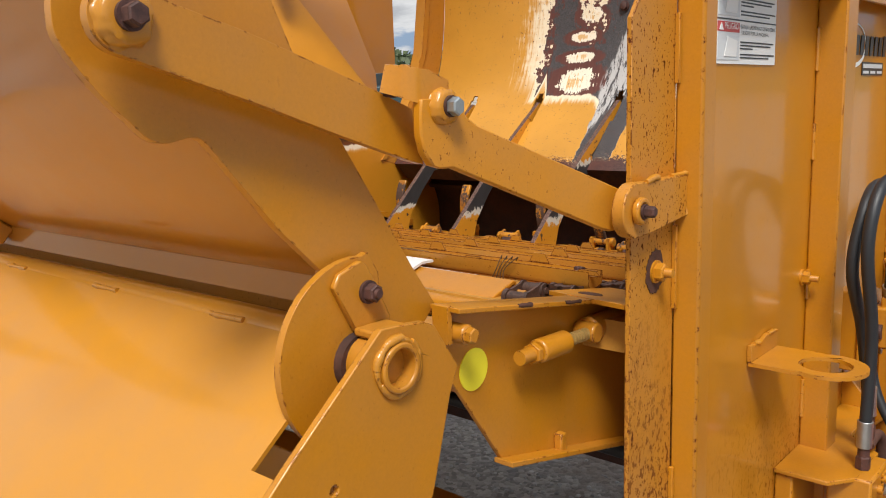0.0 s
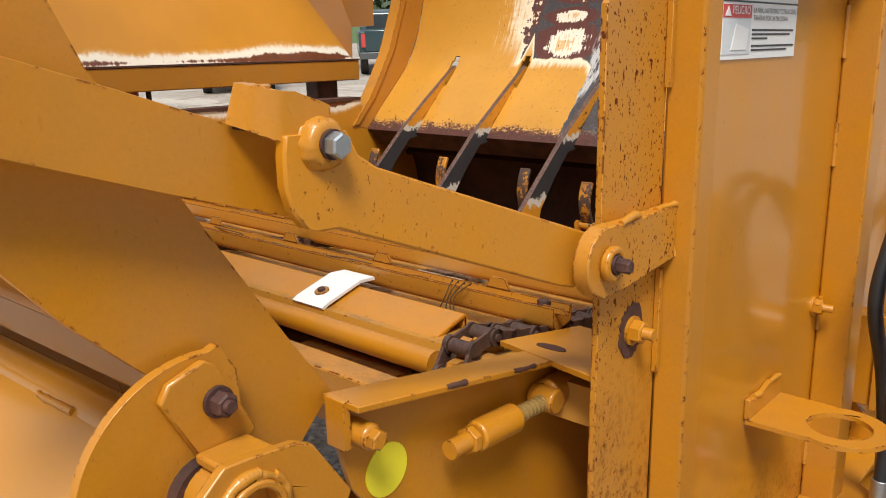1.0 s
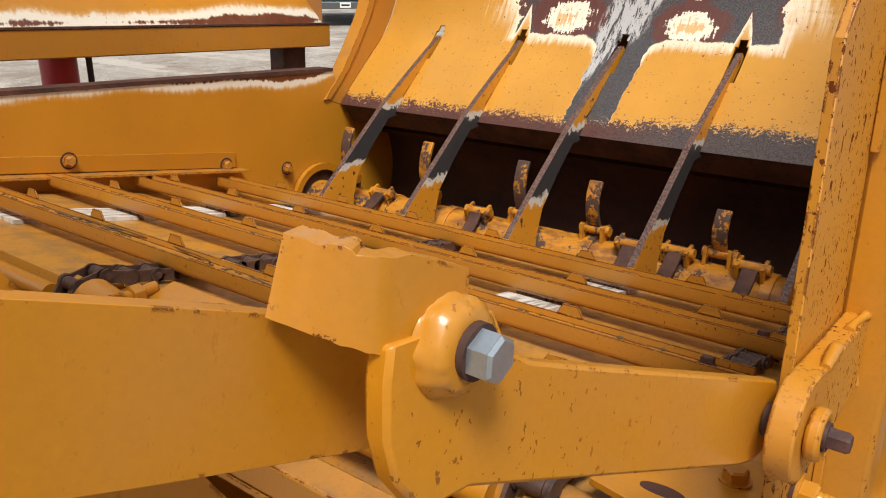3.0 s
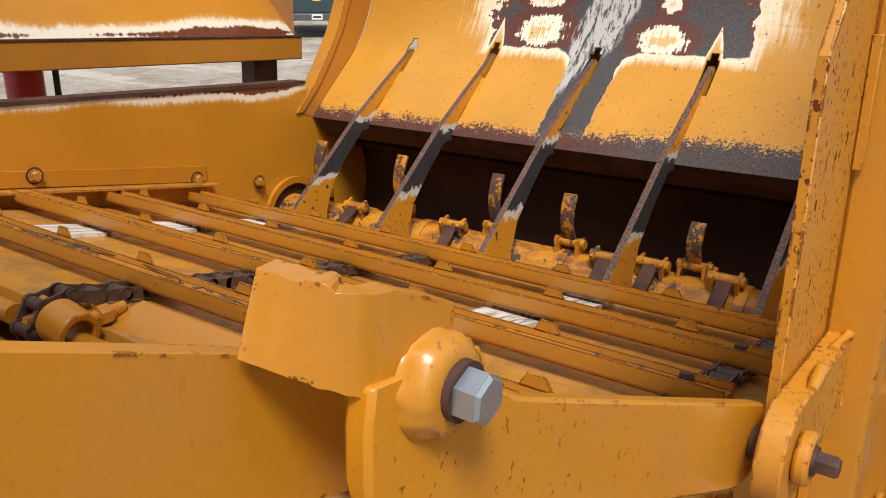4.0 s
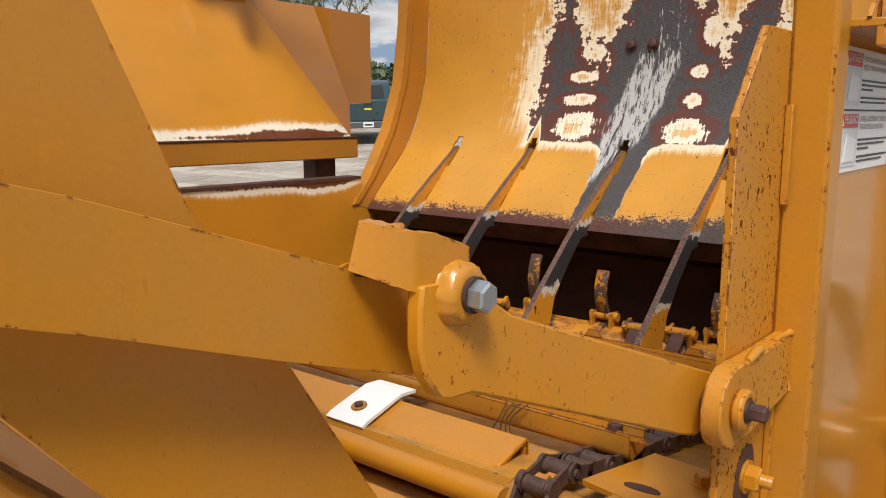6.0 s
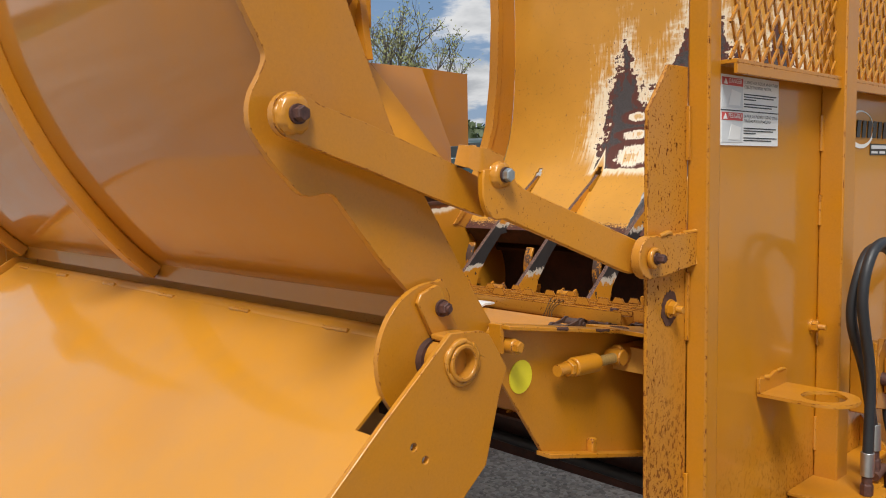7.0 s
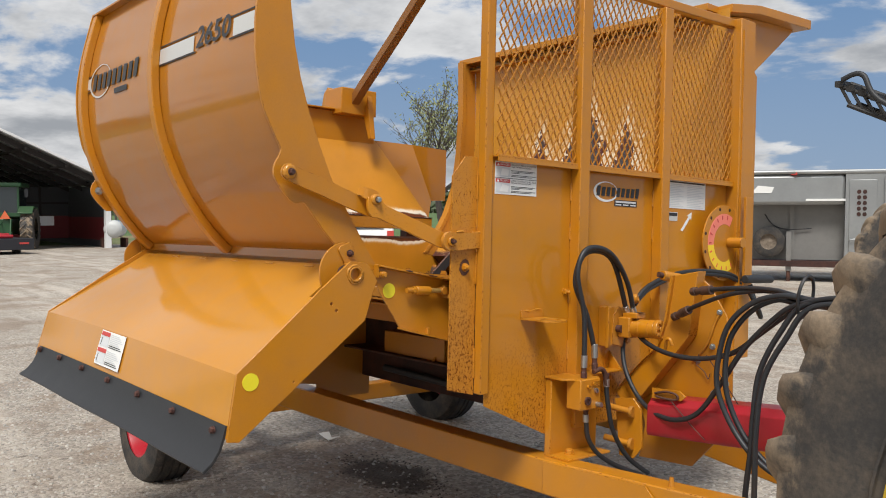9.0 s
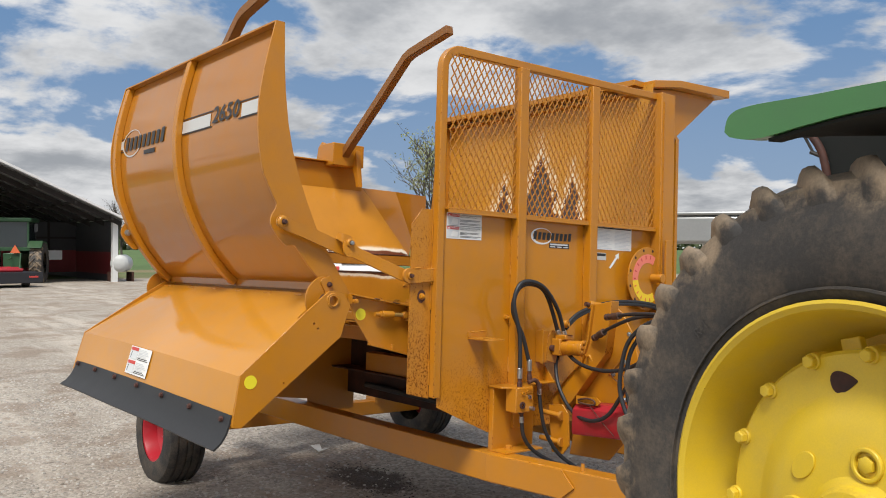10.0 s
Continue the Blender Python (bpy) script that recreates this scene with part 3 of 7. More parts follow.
# corner post with its rounded turn into the top rail
sq = [(-0.0225, -0.0225), (0.0225, -0.0225), (0.0225, 0.0225), (-0.0225, 0.0225)]
way = [(-0.508, 1.178, 0.915), (-0.508, 1.178, 2.55)]
way += [(-0.508, 1.178 + 0.11 * (1 - math.cos(a)), 2.60 + 0.11 * math.sin(a)) for a in [math.pi / 2 * i / 8 for i in range(9)]]
way += [(-0.500, 1.75, 2.715), (-0.495, 2.4, 2.725), (-0.49, 3.03, 2.74)]
part("corner_post", sweep(way, sq, up=Vector((1, 0, 0))), paint_yellow, front, "square tube bent over into the top rail", bevel=0.005)

# expanded metal above the sill
bm = bmesh.new()
DY, DZ, T = 0.0415, 0.0660, 0.0028
for a, b in ((1.201, 1.687), (1.752, 2.293), (2.358, 2.955)):
    z = 1.884
    k = 0
    while z < 2.70:
        n = int((b - a) / DY)
        for i in range(n + 1):
            y = a + i * DY + (DY / 2 if k % 2 else 0)
            for s in (-1, 1):
                p, q = Vector((-0.47, y, z)), Vector((-0.466, y + s * DY / 2, z + DZ / 2))
                if min(p.y, q.y) < a - 0.002 or max(p.y, q.y) > b + 0.002 or q.z > 2.70:
                    continue
                d = (q - p).normalized()
                m = d.cross(Vector((1, 0, 0))).normalized() * T
                f = Vector((0.0022, 0, 0))
                vs = [bm.verts.new(c) for c in (p - m - f, p + m - f, p + m + f, p - m + f, q - m - f, q + m - f, q + m + f, q - m + f)]
                for idx in ((0, 1, 5, 4), (1, 2, 6, 5), (2, 3, 7, 6), (3, 0, 4, 7)):
                    bm.faces.new([vs[j] for j in idx])
        z += DZ / 2
        k += 1
tagged(part("expanded_metal_mesh", bm, paint_yellow, front, "yellow diamond expanded-metal screen"), kind="stuff")

# spotted corner flange beside the post
flange = part("corner_flange", slab([(1.020, 0.942), (1.1545, 0.91), (1.1545, 1.872), (1.088, 1.872), (1.022, 1.788)], -0.536, -0.528), paint_spotted, proc, "flange plate thick with rust specks", bevel=0.0012)
part("corner_strip", box(-0.5275, -0.520, 1.1465, 1.1535, 0.98, 1.10), paint_yellow, flange, bevel=0.001)
part("corner_strip", box(-0.5275, -0.520, 1.1465, 1.1535, 1.36, 1.49), paint_yellow, flange, bevel=0.001)
part("corner_strip", box(-0.5275, -0.520, 1.1465, 1.1535, 1.70, 1.80), paint_yellow, flange, bevel=0.001)
scab = random.Random(31)
part("rust_ring", slab([(1.093 + (0.0265 + scab.uniform(-0.0028, 0.0028)) * math.cos(a), 1.428 + (0.032 + 0.002 * math.sin(2 * a) + scab.uniform(-0.003, 0.003)) * math.sin(a)) for a in [k * math.pi / 23 for k in range(46)]], -0.5278, -0.5262), rust, flange, "rust bloom round the bolt")
bolt(proc, (-0.527, 1.093, 1.428), (1, 0, 0), 0.024, 0.013, paint_yellow, shank=0.018, name="wall_bolt")
bolt(proc, (FX, 1.662, 1.318), (1, 0, 0), 0.023, 0.013, paint_yellow, shank=0.020, name="wall_bolt")

# pivot bracket on the corner post
brk = circle(1.003, 1.530, 0.038, 12, math.pi * 0.5, math.pi * 1.5)
bracket = part("link_bracket", slab(brk + [(1.05, 1.494), (1.154, 1.505), (1.157, 1.567), (1.05, 1.566)], -0.527, -0.508), paint_spotted, proc, "bracket bar with heavy weld", bevel=0.002)
part("weld_collar", tube((-0.5075, 1.003, 1.530), (-0.497, 1.003, 1.530), 0.019, 0.010, 20), paint_yellow, bracket, bevel=0.003)
weld([(-0.514, 1.115, 1.566), (-0.513, 1.14, 1.568), (-0.510, 1.157, 1.566), (-0.509, 1.161, 1.54), (-0.510, 1.158, 1.506)], 0.0042, bracket)
weld([(-0.510, 1.03, 1.566), (-0.510, 1.055, 1.570), (-0.512, 1.07, 1.569)], 0.0045, bracket)
weld([(-0.520, 1.158, 1.568), (-0.520, 1.163, 1.54), (-0.520, 1.160, 1.504)], 0.005, bracket)
bolt(proc, (-0.499, 1.003, 1.530), (1, 0, 0), 0.0140, 0.014, rust_bolt, name="link_bolt", label="rusted hex bolt")
part("link_spacer", tube((-0.536, 1.001, 1.531), (-0.526, 1.001, 1.531), 0.0125, 0.006, 18), rust, proc)

# two-piece link arm
arm_a = circle(0.350, 1.7605, 0.0305, 20, math.radians(72), math.radians(252)) + [(0.361, 1.725), (0.406, 1.710), (0.476, 1.688), (0.577, 1.653), (0.678, 1.620), (0.70, 1.614), (0.70, 1.672), (0.627, 1.700), (0.555, 1.725), (0.468, 1.754), (0.397, 1.774)]
link = part("link_arm", slab(arm_a, -0.632, -0.620), paint_yellow, proc, "flat steel link arm in two bolted halves", bevel=0.0015)


def lean(u, v):
    return (u - 0.65) * 0.125


arm_b = [(0.657, 1.688), (0.655, 1.672), (0.655, 1.650), (0.660, 1.630), (0.670, 1.616), (0.686, 1.611), (0.70, 1.611), (0.965, 1.508), (0.985, 1.502), (1.003, 1.504), (1.016, 1.516), (1.020, 1.537), (1.012, 1.556), (0.775, 1.643), (0.74, 1.656), (0.722, 1.668), (0.712, 1.688)]
plate = part("link_plate", slab(arm_b, -0.592, -0.580, shear=lean), paint_specked, link, bevel=0.0022)
# its upper end is a tab folded back on to the arm, with a wavy flame-cut top
strap = spline([(-0.617, 0.642, 0), (-0.606, 0.6445, 0), (-0.596, 0.647, 0), (-0.5875, 0.651, 0), (-0.5825, 0.659, 0), (-0.5798, 0.675, 0), (-0.577, 0.700, 0)], 6)
bm = bmesh.new()
rings = []
for i, p in enumerate(strap):
    d = (strap[min(i + 1, len(strap) - 1)] - strap[max(i - 1, 0)]).normalized()
    inner = Vector((-d.y, d.x, 0)) * 0.012
    f = i / (len(strap) - 1)
    wob = 0.0011 * noise.noise((i * 0.33, 2.0, 0.0)) + (0.0016 if 0.30 < f < 0.45 else 0.0)
    lo, hi = 1.697 - 0.0135 * min(1.0, f * 1.6) + 0.0008 * noise.noise((i * 0.4, 7.0, 0.0)), 1.7265 - 0.009 * f - 0.010 * max(0.0, f - 0.8) / 0.2 + wob
    drift = Vector((0, -0.010 * max(0.0, 1 - f * 2.0), 0))
    rings.append([bm.verts.new(Vector((p.x, p.y, zz)) + s * inner + (drift if zz == lo else Vector())) for zz, s in ((lo, 0), (hi, 0), (hi, 1), (lo, 1))])
for a, b in zip(rings, rings[1:]):
    for k in range(4):
        bm.faces.new((a[k], a[(k + 1) % 4], b[(k + 1) % 4], b[k]))
bm.faces.new(rings[0])
bm.faces.new(rings[-1])
part("folded_tab", bm, paint_yellow, plate, "folded tab with a flame-cut chipped top edge", bevel=0.0022)
weld([(-0.618, 0.640, 1.695), (-0.616, 0.646, 1.693), (-0.614, 0.653, 1.692)], 0.0022, link, rust)


def lumpy_boss(c, r0, r1, depth, parent):
    """A boss built up with weld: a blunt cone with lumps."""
    bm = bmesh.new()
    prof = [(0.0, r0 * 1.10), (0.10, r0 * 1.02), (0.30, r0), (0.55, r0 * 0.98), (0.74, r0 * 0.93), (0.88, r0 * 0.5 + r1 * 0.5), (0.97, r1 * 0.97), (1.0, r1 * 0.80)]
    rings = []
    for f, r in prof:
        ring = []
        for k in range(48):
            a = 2 * math.pi * k / 48
            s = 1 + 0.15 * noise.noise((math.cos(a) * 1.6, math.sin(a) * 1.6, f * 2.0)) + 0.07 * noise.noise((math.cos(a) * 3.2, math.sin(a) * 3.2, f * 3.0 + 5.0)) + 0.05 * noise.noise((math.cos(a) * 7, math.sin(a) * 7, f * 6.0))
            ring.append(bm.verts.new((c[0] + depth * f, c[1] + r * s * math.cos(a), c[2] + r * s * math.sin(a))))
        rings.append(ring)
    for p, q in zip(rings, rings[1:]):
        for k in range(48):
            bm.faces.new((p[k], p[(k + 1) % 48], q[(k + 1) % 48], q[k]))
    bm.faces.new(rings[-1])
    return part("boss", bm, paint_weld, parent, "weld-built boss", angle=60)


lumpy_boss((-0.580, 0.689, 1.679), 0.0198, 0.0140, 0.0135, plate)
part("rust_washer", rod((-0.5672, 0.690, 1.6795), (-0.5634, 0.690, 1.6793), 0.0118, 20), rust, plate, "rusted washer")
bolt(proc, (-0.5636, 0.690, 1.6793), (1, 0.02, -0.04), 0.0180, 0.0105, zinc, washer=False, name="joint_bolt", label="bright zinc-plated hex bolt")
lumpy_boss((-0.620, 0.350, 1.761), 0.0245, 0.018, 0.010, link)
bolt(proc, (-0.610, 0.350, 1.761), (1, 0, 0), 0.018, 0.013, rust_bolt, name="link_bolt", label="rusted hex bolt")

# curved discharge shield, raised
SKIN = [(0.345, 2.690), (0.318, 2.58), (0.292, 2.46), (0.276, 2.34), (0.272, 2.22), (0.282, 2.10), (0.306, 1.98), (0.345, 1.87), (0.398, 1.76), (0.452, 1.675), (0.515, 1.592), (0.575, 1.525), (0.627, 1.479)]
SKIN_S = [Vector((0, y, z)) for y, z in SKIN]
SKIN_S = spline(SKIN_S, 4)


def skin_y(z):
    for a, b in zip(SKIN_S, SKIN_S[1:]):
        if b.z <= z <= a.z:
            return a.y + (b.y - a.y) * (a.z - z) / (a.z - b.z)
    return SKIN_S[0].y if z > SKIN_S[0].z else SKIN_S[-1].y


bm = bmesh.new()
XS = [-2.53 + (2.53 - 0.672) * i / 16 for i in range(17)]
grid = [[bm.verts.new((x, p.y + 0.0035 * noise.noise((x * 1.6, 0.0, p.z * 1.8)), p.z)) for p in SKIN_S] for x in XS]
for a, b in zip(grid, grid[1:]):
    for i in range(len(SKIN_S) - 1):
        bm.faces.new((a[i], a[i + 1], b[i + 1], b[i]))
thicken(bm, 0.005, (-1.5, -3, 2.2))
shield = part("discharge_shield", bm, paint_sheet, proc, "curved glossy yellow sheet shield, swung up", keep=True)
plate_o = [(0.305, 2.690), (0.262, 2.50), (0.236, 2.34), (0.231, 2.24), (0.238, 2.13), (0.262, 2.00), (0.296, 1.925), (0.330, 1.86), (0.339, 1.838), (0.330, 1.815), (0.316, 1.79), (0.311, 1.765), (0.316, 1.74), (0.345, 1.70), (0.370, 1.675), (0.384, 1.661), (0.402, 1.655), (0.425, 1.659), (0.440, 1.656), (0.456, 1.638), (0.52, 1.560), (0.575, 1.505), (0.578, 1.40), (0.63, 1.36), (0.70, 1.375), (0.756, 1.432), (0.715, 1.490), (0.682, 1.540), (0.62, 1.635), (0.554, 1.740), (0.495, 1.87), (0.449, 1.985), (0.412, 2.10), (0.385, 2.22), (0.366, 2.36), (0.355, 2.50), (0.349, 2.690)]
plate_o = [(p.x, p.y) for p in spline([Vector((u, v, 0)) for u, v in plate_o[:20]], 4)] + plate_o[20:]
part("end_plate", slab(plate_o, -0.672, -0.660), paint_yellow, shield, "thick profiled end plate", bevel=0.0018)
part("end_plate", slab(plate_o, -2.545, -2.533), paint_yellow, shield, "thick profiled end plate", bevel=0.0018)
for x0 in (-1.625, -2.525):
    bm = bmesh.new()
    rings = []
    for i, p in enumerate(SKIN_S):
        d = (SKIN_S[min(i + 1, len(SKIN_S) - 1)] - SKIN_S[max(i - 1, 0)]).normalized()
        out = Vector((0, d.z, -d.y))
        rings.append([bm.verts.new(Vector((x, p.y, p.z)) + out * o) for x, o in ((x0, 0.0), (x0, 0.036), (x0 + 0.05, 0.036), (x0 + 0.05, 0.0))])
    for a, b in zip(rings, rings[1:]):
        for k in range(4):
            bm.faces.new((a[k], a[(k + 1) % 4], b[(k + 1) % 4], b[k]))
    bm.faces.new(rings[0])
    bm.faces.new(rings[-1])
    part("rib", bm, paint_yellow, shield, "bent stiffening rib", bevel=0.004)
part("top_lip", box(-2.533, -0.672, 0.302, 0.352, 2.683, 2.692), paint_yellow, shield, bevel=0.001)
part("foot_strip", slab([(0.622, 1.484), (0.632, 1.484), (0.630, 1.449), (0.620, 1.449)], -2.50, -0.673), paint_sheet, shield)
part("hinge_flat", slab([(0.655, 1.475), (0.661, 1.475), (0.661, 1.405), (0.655, 1.405)], -2.50, -0.673), paint_worn, shield)
far_bolt = bolt(proc, (-2.533, 0.352, 1.762), (1, 0, 0), 0.030, 0.022, chrome, name="link_bolt", label="bright hex bolt")

# shield decals
decals = part("stripe_decal", slab([(-2.51, 2.28), (-2.44, 2.28), (-2.44, 2.335), (-2.51, 2.335)], 0.2, 0.2012, "y"), silver_film, shield, "silver stripe decal")
decal_specs = [decals]
decal_specs.append(part("stripe_decal", slab([(-1.572, 2.27), (-1.235, 2.27), (-1.235, 2.335), (-1.572, 2.335)], 0.2, 0.2012, "y"), silver_film, shield, "silver stripe decal"))
decal_specs.append(part("stripe_decal", slab([(-0.90, 2.27), (-0.70, 2.27), (-0.70, 2.335), (-0.90, 2.335)], 0.2, 0.2012, "y"), silver_film, shield, "silver stripe decal"))
for a, b in ((-1.572, -1.215), (-0.93, -0.70), (-2.51, -2.43)):
    for z in (2.262, 2.343):
        decal_specs.append(part("stripe_line", slab([(a, z), (b, z), (b, z + 0.006), (a, z + 0.006)], 0.2, 0.2012, "y"), black_film, shield))


def oval(u, v, ru, rv, n=32, a0=0.0, a1=2 * math.pi):
    return [(u + ru * math.cos(a0 + (a1 - a0) * i / n), v + rv * math.sin(a0 + (a1 - a0) * i / n)) for i in range(n)]


def brand_bars(lo, width, height, axis_fn, parent, lean_k=0.18):
    """A maker's wordmark as nine plain slanted bars inside a white ring."""
    obs = []
    step_w = width / 9
    for i in range(9):
        a = lo[0] + i * step_w
        h = height * (1.0 if i in (0, 8) else 0.92)
        quad = [(a, lo[1]), (a + step_w * 0.64, lo[1]), (a + step_w * 0.64 + h * lean_k, lo[1] + h), (a + h * lean_k, lo[1] + h)]
        obs.append(axis_fn("mark_bar", quad, black_film, parent))
    return obs


def on_shield(name, quad, mat, parent):
    ob = part(name, slab(quad, 0.2, 0.2012, "y"), mat, parent)
    decal_specs.append(ob)
    return ob


brand_bars((-2.40, 2.262), 0.60, 0.085, on_shield, shield)
ring_o, ring_i = oval(-2.30, 2.305, 0.145, 0.085), oval(-2.296, 2.307, 0.136, 0.0785)
ob = part("mark_ring", slab(ring_o, 0.2, 0.2012, "y", holes=[ring_i]), silver_film, shield)
decal_specs.append(ob)
on_shield("dealer_plate", [(-2.10, 2.215), (-1.94, 2.215), (-1.94, 2.240), (-2.10, 2.240)], black_film, shield)
bm = text_mesh("2650", 0.105, 0.285, 0.0015)
for v in bm.verts:
    zz = 2.256 + v.co.y * 1.12
    v.co = Vector((-1.215 + v.co.x + (zz - 2.256) * 0.15, 0.2, zz))
ob = part("model_number", bm, black_film, shield, "model number 2650 in bold black italics")
decal_specs.append(ob)
lift = {"stripe_decal": 0.003, "stripe_line": 0.003, "mark_ring": 0.003, "mark_bar": 0.0045, "dealer_plate": 0.0035, "model_number": 0.0045}
for ob in decal_specs:
    k = lift[ob.name.split(".")[0]]
    for v in ob.data.vertices:
        dy = 0.0035 * noise.noise((v.co.x * 1.6, 0.0, v.co.z * 1.8))
        v.co.y = skin_y(v.co.z) + dy - 0.0012 - k + (v.co.y - 0.2)

# lower discharge hood
HOOD = [(0.584, 1.430), (0.147, 1.082), (0.116, 0.872)]
bm = bmesh.new()
cols = []
for i in range(13):
    x = -2.500 + (2.500 - 0.648) * i / 11 if i < 12 else -0.593
    ring = []
    for k in range(9):
        f = (0, 0.146, 0.292, 0.40, 0.52, 0.64, 0.76, 0.88, 1.0)[k]
        ring.append((x, HOOD[0][0] + (HOOD[1][0] - HOOD[0][0]) * f, HOOD[0][1] + (HOOD[1][1] - HOOD[0][1]) * f))
    for k in range(1, 4):
        f = k / 3
        ring.append((x, HOOD[1][0] + (HOOD[2][0] - HOOD[1][0]) * f, HOOD[1][1] + (HOOD[2][1] - HOOD[1][1]) * f))
    cols.append([bm.verts.new((p[0], p[1], p[2] + 0.0018 * noise.noise((p[0] * 1.3, p[1] * 2.5, 4.0)))) for p in ring])
for n, (a, b) in enumerate(zip(cols, cols[1:])):
    for i in range(len(a) - 1):
        if n == 11 and i < 2:
            continue  # cut-out beside the pivot
        bm.faces.new((a[i], a[i + 1], b[i + 1], b[i]))
bmesh.ops.delete(bm, geom=[v for v in bm.verts if not v.link_faces], context="VERTS")
thicken(bm, 0.005, (-1.5, -3, 4))
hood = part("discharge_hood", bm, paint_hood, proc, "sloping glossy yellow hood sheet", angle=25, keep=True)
side = [(0.585, 1.458), (0.604, 1.457), (0.651, 1.452), (0.668, 1.444), (0.707, 1.386), (0.692, 1.355), (0.656, 1.240), (0.160, 0.856), (0.116, 0.862), (0.147, 1.086), (0.455, 1.352)]
part("side_plate", slab(side, -0.592, -0.582, holes=[circle(0.606, 1.411, 0.0215, 20), circle(0.508, 1.305, 0.006, 10), circle(0.530, 1.281, 0.006, 10), circle(0.36, 1.04, 0.004, 8)]), paint_yellow, hood, "thick hood side plate", bevel=0.0015)
part("side_plate", slab(side, -2.515, -2.505), paint_yellow, hood, bevel=0.0015)
hub = tube((-0.640, 0.606, 1.411), (-0.573, 0.606, 1.411), 0.0285, 0.0215, 32)
part("pivot_tube", hub, paint_yellow, hood, "short welded pivot tube", bevel=0.002)
hub_rnd = random.Random(12)
for k in range(9):
    a0, rr = 0.70 * k + hub_rnd.uniform(-0.08, 0.08), 0.0312 + hub_rnd.uniform(-0.0012, 0.0022)
    weld([(-0.5805, 0.606 + rr * math.cos(a0 + 0.22 * i), 1.411 + rr * math.sin(a0 + 0.22 * i)) for i in range(5)], hub_rnd.uniform(0.0036, 0.0056), hood)
disc = circle(0.606, 1.415, 0.112, 28, math.radians(85), math.radians(222)) + [(0.606, 1.36), (0.645, 1.42), (0.640, 1.505), (0.625, 1.530)]
part("pivot_disc", slab(disc, -0.650, -0.640), paint_yellow, hood, "rounded pivot plate", bevel=0.002)
latch = [(0.566, 1.500), (0.574, 1.513), (0.606, 1.524), (0.616, 1.518), (0.650, 1.452), (0.640, 1.441), (0.596, 1.444)]
part("latch_plate", slab(latch, -0.640, -0.632), paint_yellow, hood, "small bolted latch plate", bevel=0.002)
part("pivot_disc", slab(disc, -2.556, -2.546), paint_yellow, hood, "rounded pivot plate", bevel=0.002)
part("latch_tab", box(-0.632, -0.593, 0.590, 0.640, 1.441, 1.451), paint_yellow, hood, bevel=0.003)
part("pivot_pin", rod((-0.640, 0.600, 1.409), (-0.628, 0.600, 1.409), 0.034, 24), rust, hood, "rusted pivot bushing")
part("pivot_collar", rod((-0.628, 0.604, 1.410), (-0.593, 0.604, 1.410), 0.031, 24), paint_yellow, hood)
bolt(proc, (-0.632, 0.614, 1.478), (1, 0, 0), 0.0185, 0.012, rust_bolt, shank=0.005, name="latch_bolt", label="rusted nut and bolt end")
part("sticker", slab(circle(0.196, 1.054, 0.030, 28), -0.582, -0.5805), lime_film, hood, "round lime-yellow sticker")
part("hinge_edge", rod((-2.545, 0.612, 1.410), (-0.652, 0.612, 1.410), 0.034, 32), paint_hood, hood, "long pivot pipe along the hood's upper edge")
for i in range(6):
    x = -0.86 - 0.31 * i
    weld([(x - 0.035, 0.5845, 1.4315), (x - 0.01, 0.584, 1.431), (x + 0.035, 0.5845, 1.4315)], 0.0042, hood, paint_weld, "hinge_weld")
# rubber flap below the hood
bm = bmesh.new()
cols = []
for i in range(25):
    x = -2.460 + (2.460 - 0.595) * i / 24
    sag = 0.003 * math.sin(i * 0.5)
    prof = [(0.121, 0.915), (0.110, 0.872), (0.098, 0.835), (0.076, 0.800), (0.045, 0.774)]
    cols.append([bm.verts.new((x, y - 0.004 + sag * k * 0.3, z)) for k, (y, z) in enumerate(prof)])
for a, b in zip(cols, cols[1:]):
    for i in range(4):
        bm.faces.new((a[i], a[i + 1], b[i + 1], b[i]))
thicken(bm, 0.009, (-1.5, -3, 0.5))
flap = part("rubber_flap", bm, rubber_flap, proc, "heavy black rubber flap bolted under the hood", keep=True)
for i in range(7):
    bolt(flap, (-0.66 - 0.292 * i, 0.109, 0.889 + 0.002 * i), (0, -1, 0), 0.019, 0.010, rust_bolt, name="flap_bolt")

# bracket plate with the tightener rod
side2 = [(0.742, 1.428), (0.742, 1.390), (0.758, 1.332), (0.860, 1.188), (1.05, 1.142), (1.215, 1.102), (1.215, 1.35)]
tight = part("tightener_bracket", slab(side2, -0.648, -0.640), paint_yellow, proc, "bracket plate with tightener rod", bevel=0.0012)
part("bracket_flange", slab([(0.740, 1.428), (0.740, 1.435), (1.215, 1.356), (1.215, 1.349)], -0.655, -0.606), paint_yellow, tight, bevel=0.0012)
for y0, y1 in ((0.862, 0.892), (0.975, 1.015), (1.085, 1.098)):
    weld([(-0.6068, y, 1.4335 - 0.1663 * (y - 0.740)) for y in (y0, (y0 + y1) / 2, y1)], 0.0030, tight, rust, "rust_scab")
part("bracket_lip", slab([(0.854, 1.182), (0.854, 1.190), (1.215, 1.102), (1.215, 1.094)], -0.648, -0.616), paint_yellow, tight, bevel=0.001)
part("edge_strip", slab([(0.736, 1.436), (0.736, 1.386), (0.744, 1.386), (0.744, 1.436)], -0.648, -0.622), paint_yellow, tight, bevel=0.001)
part("tab", box(-0.640, -0.625, 0.990, 1.005, 1.148, 1.182), paint_yellow, tight, bevel=0.003)
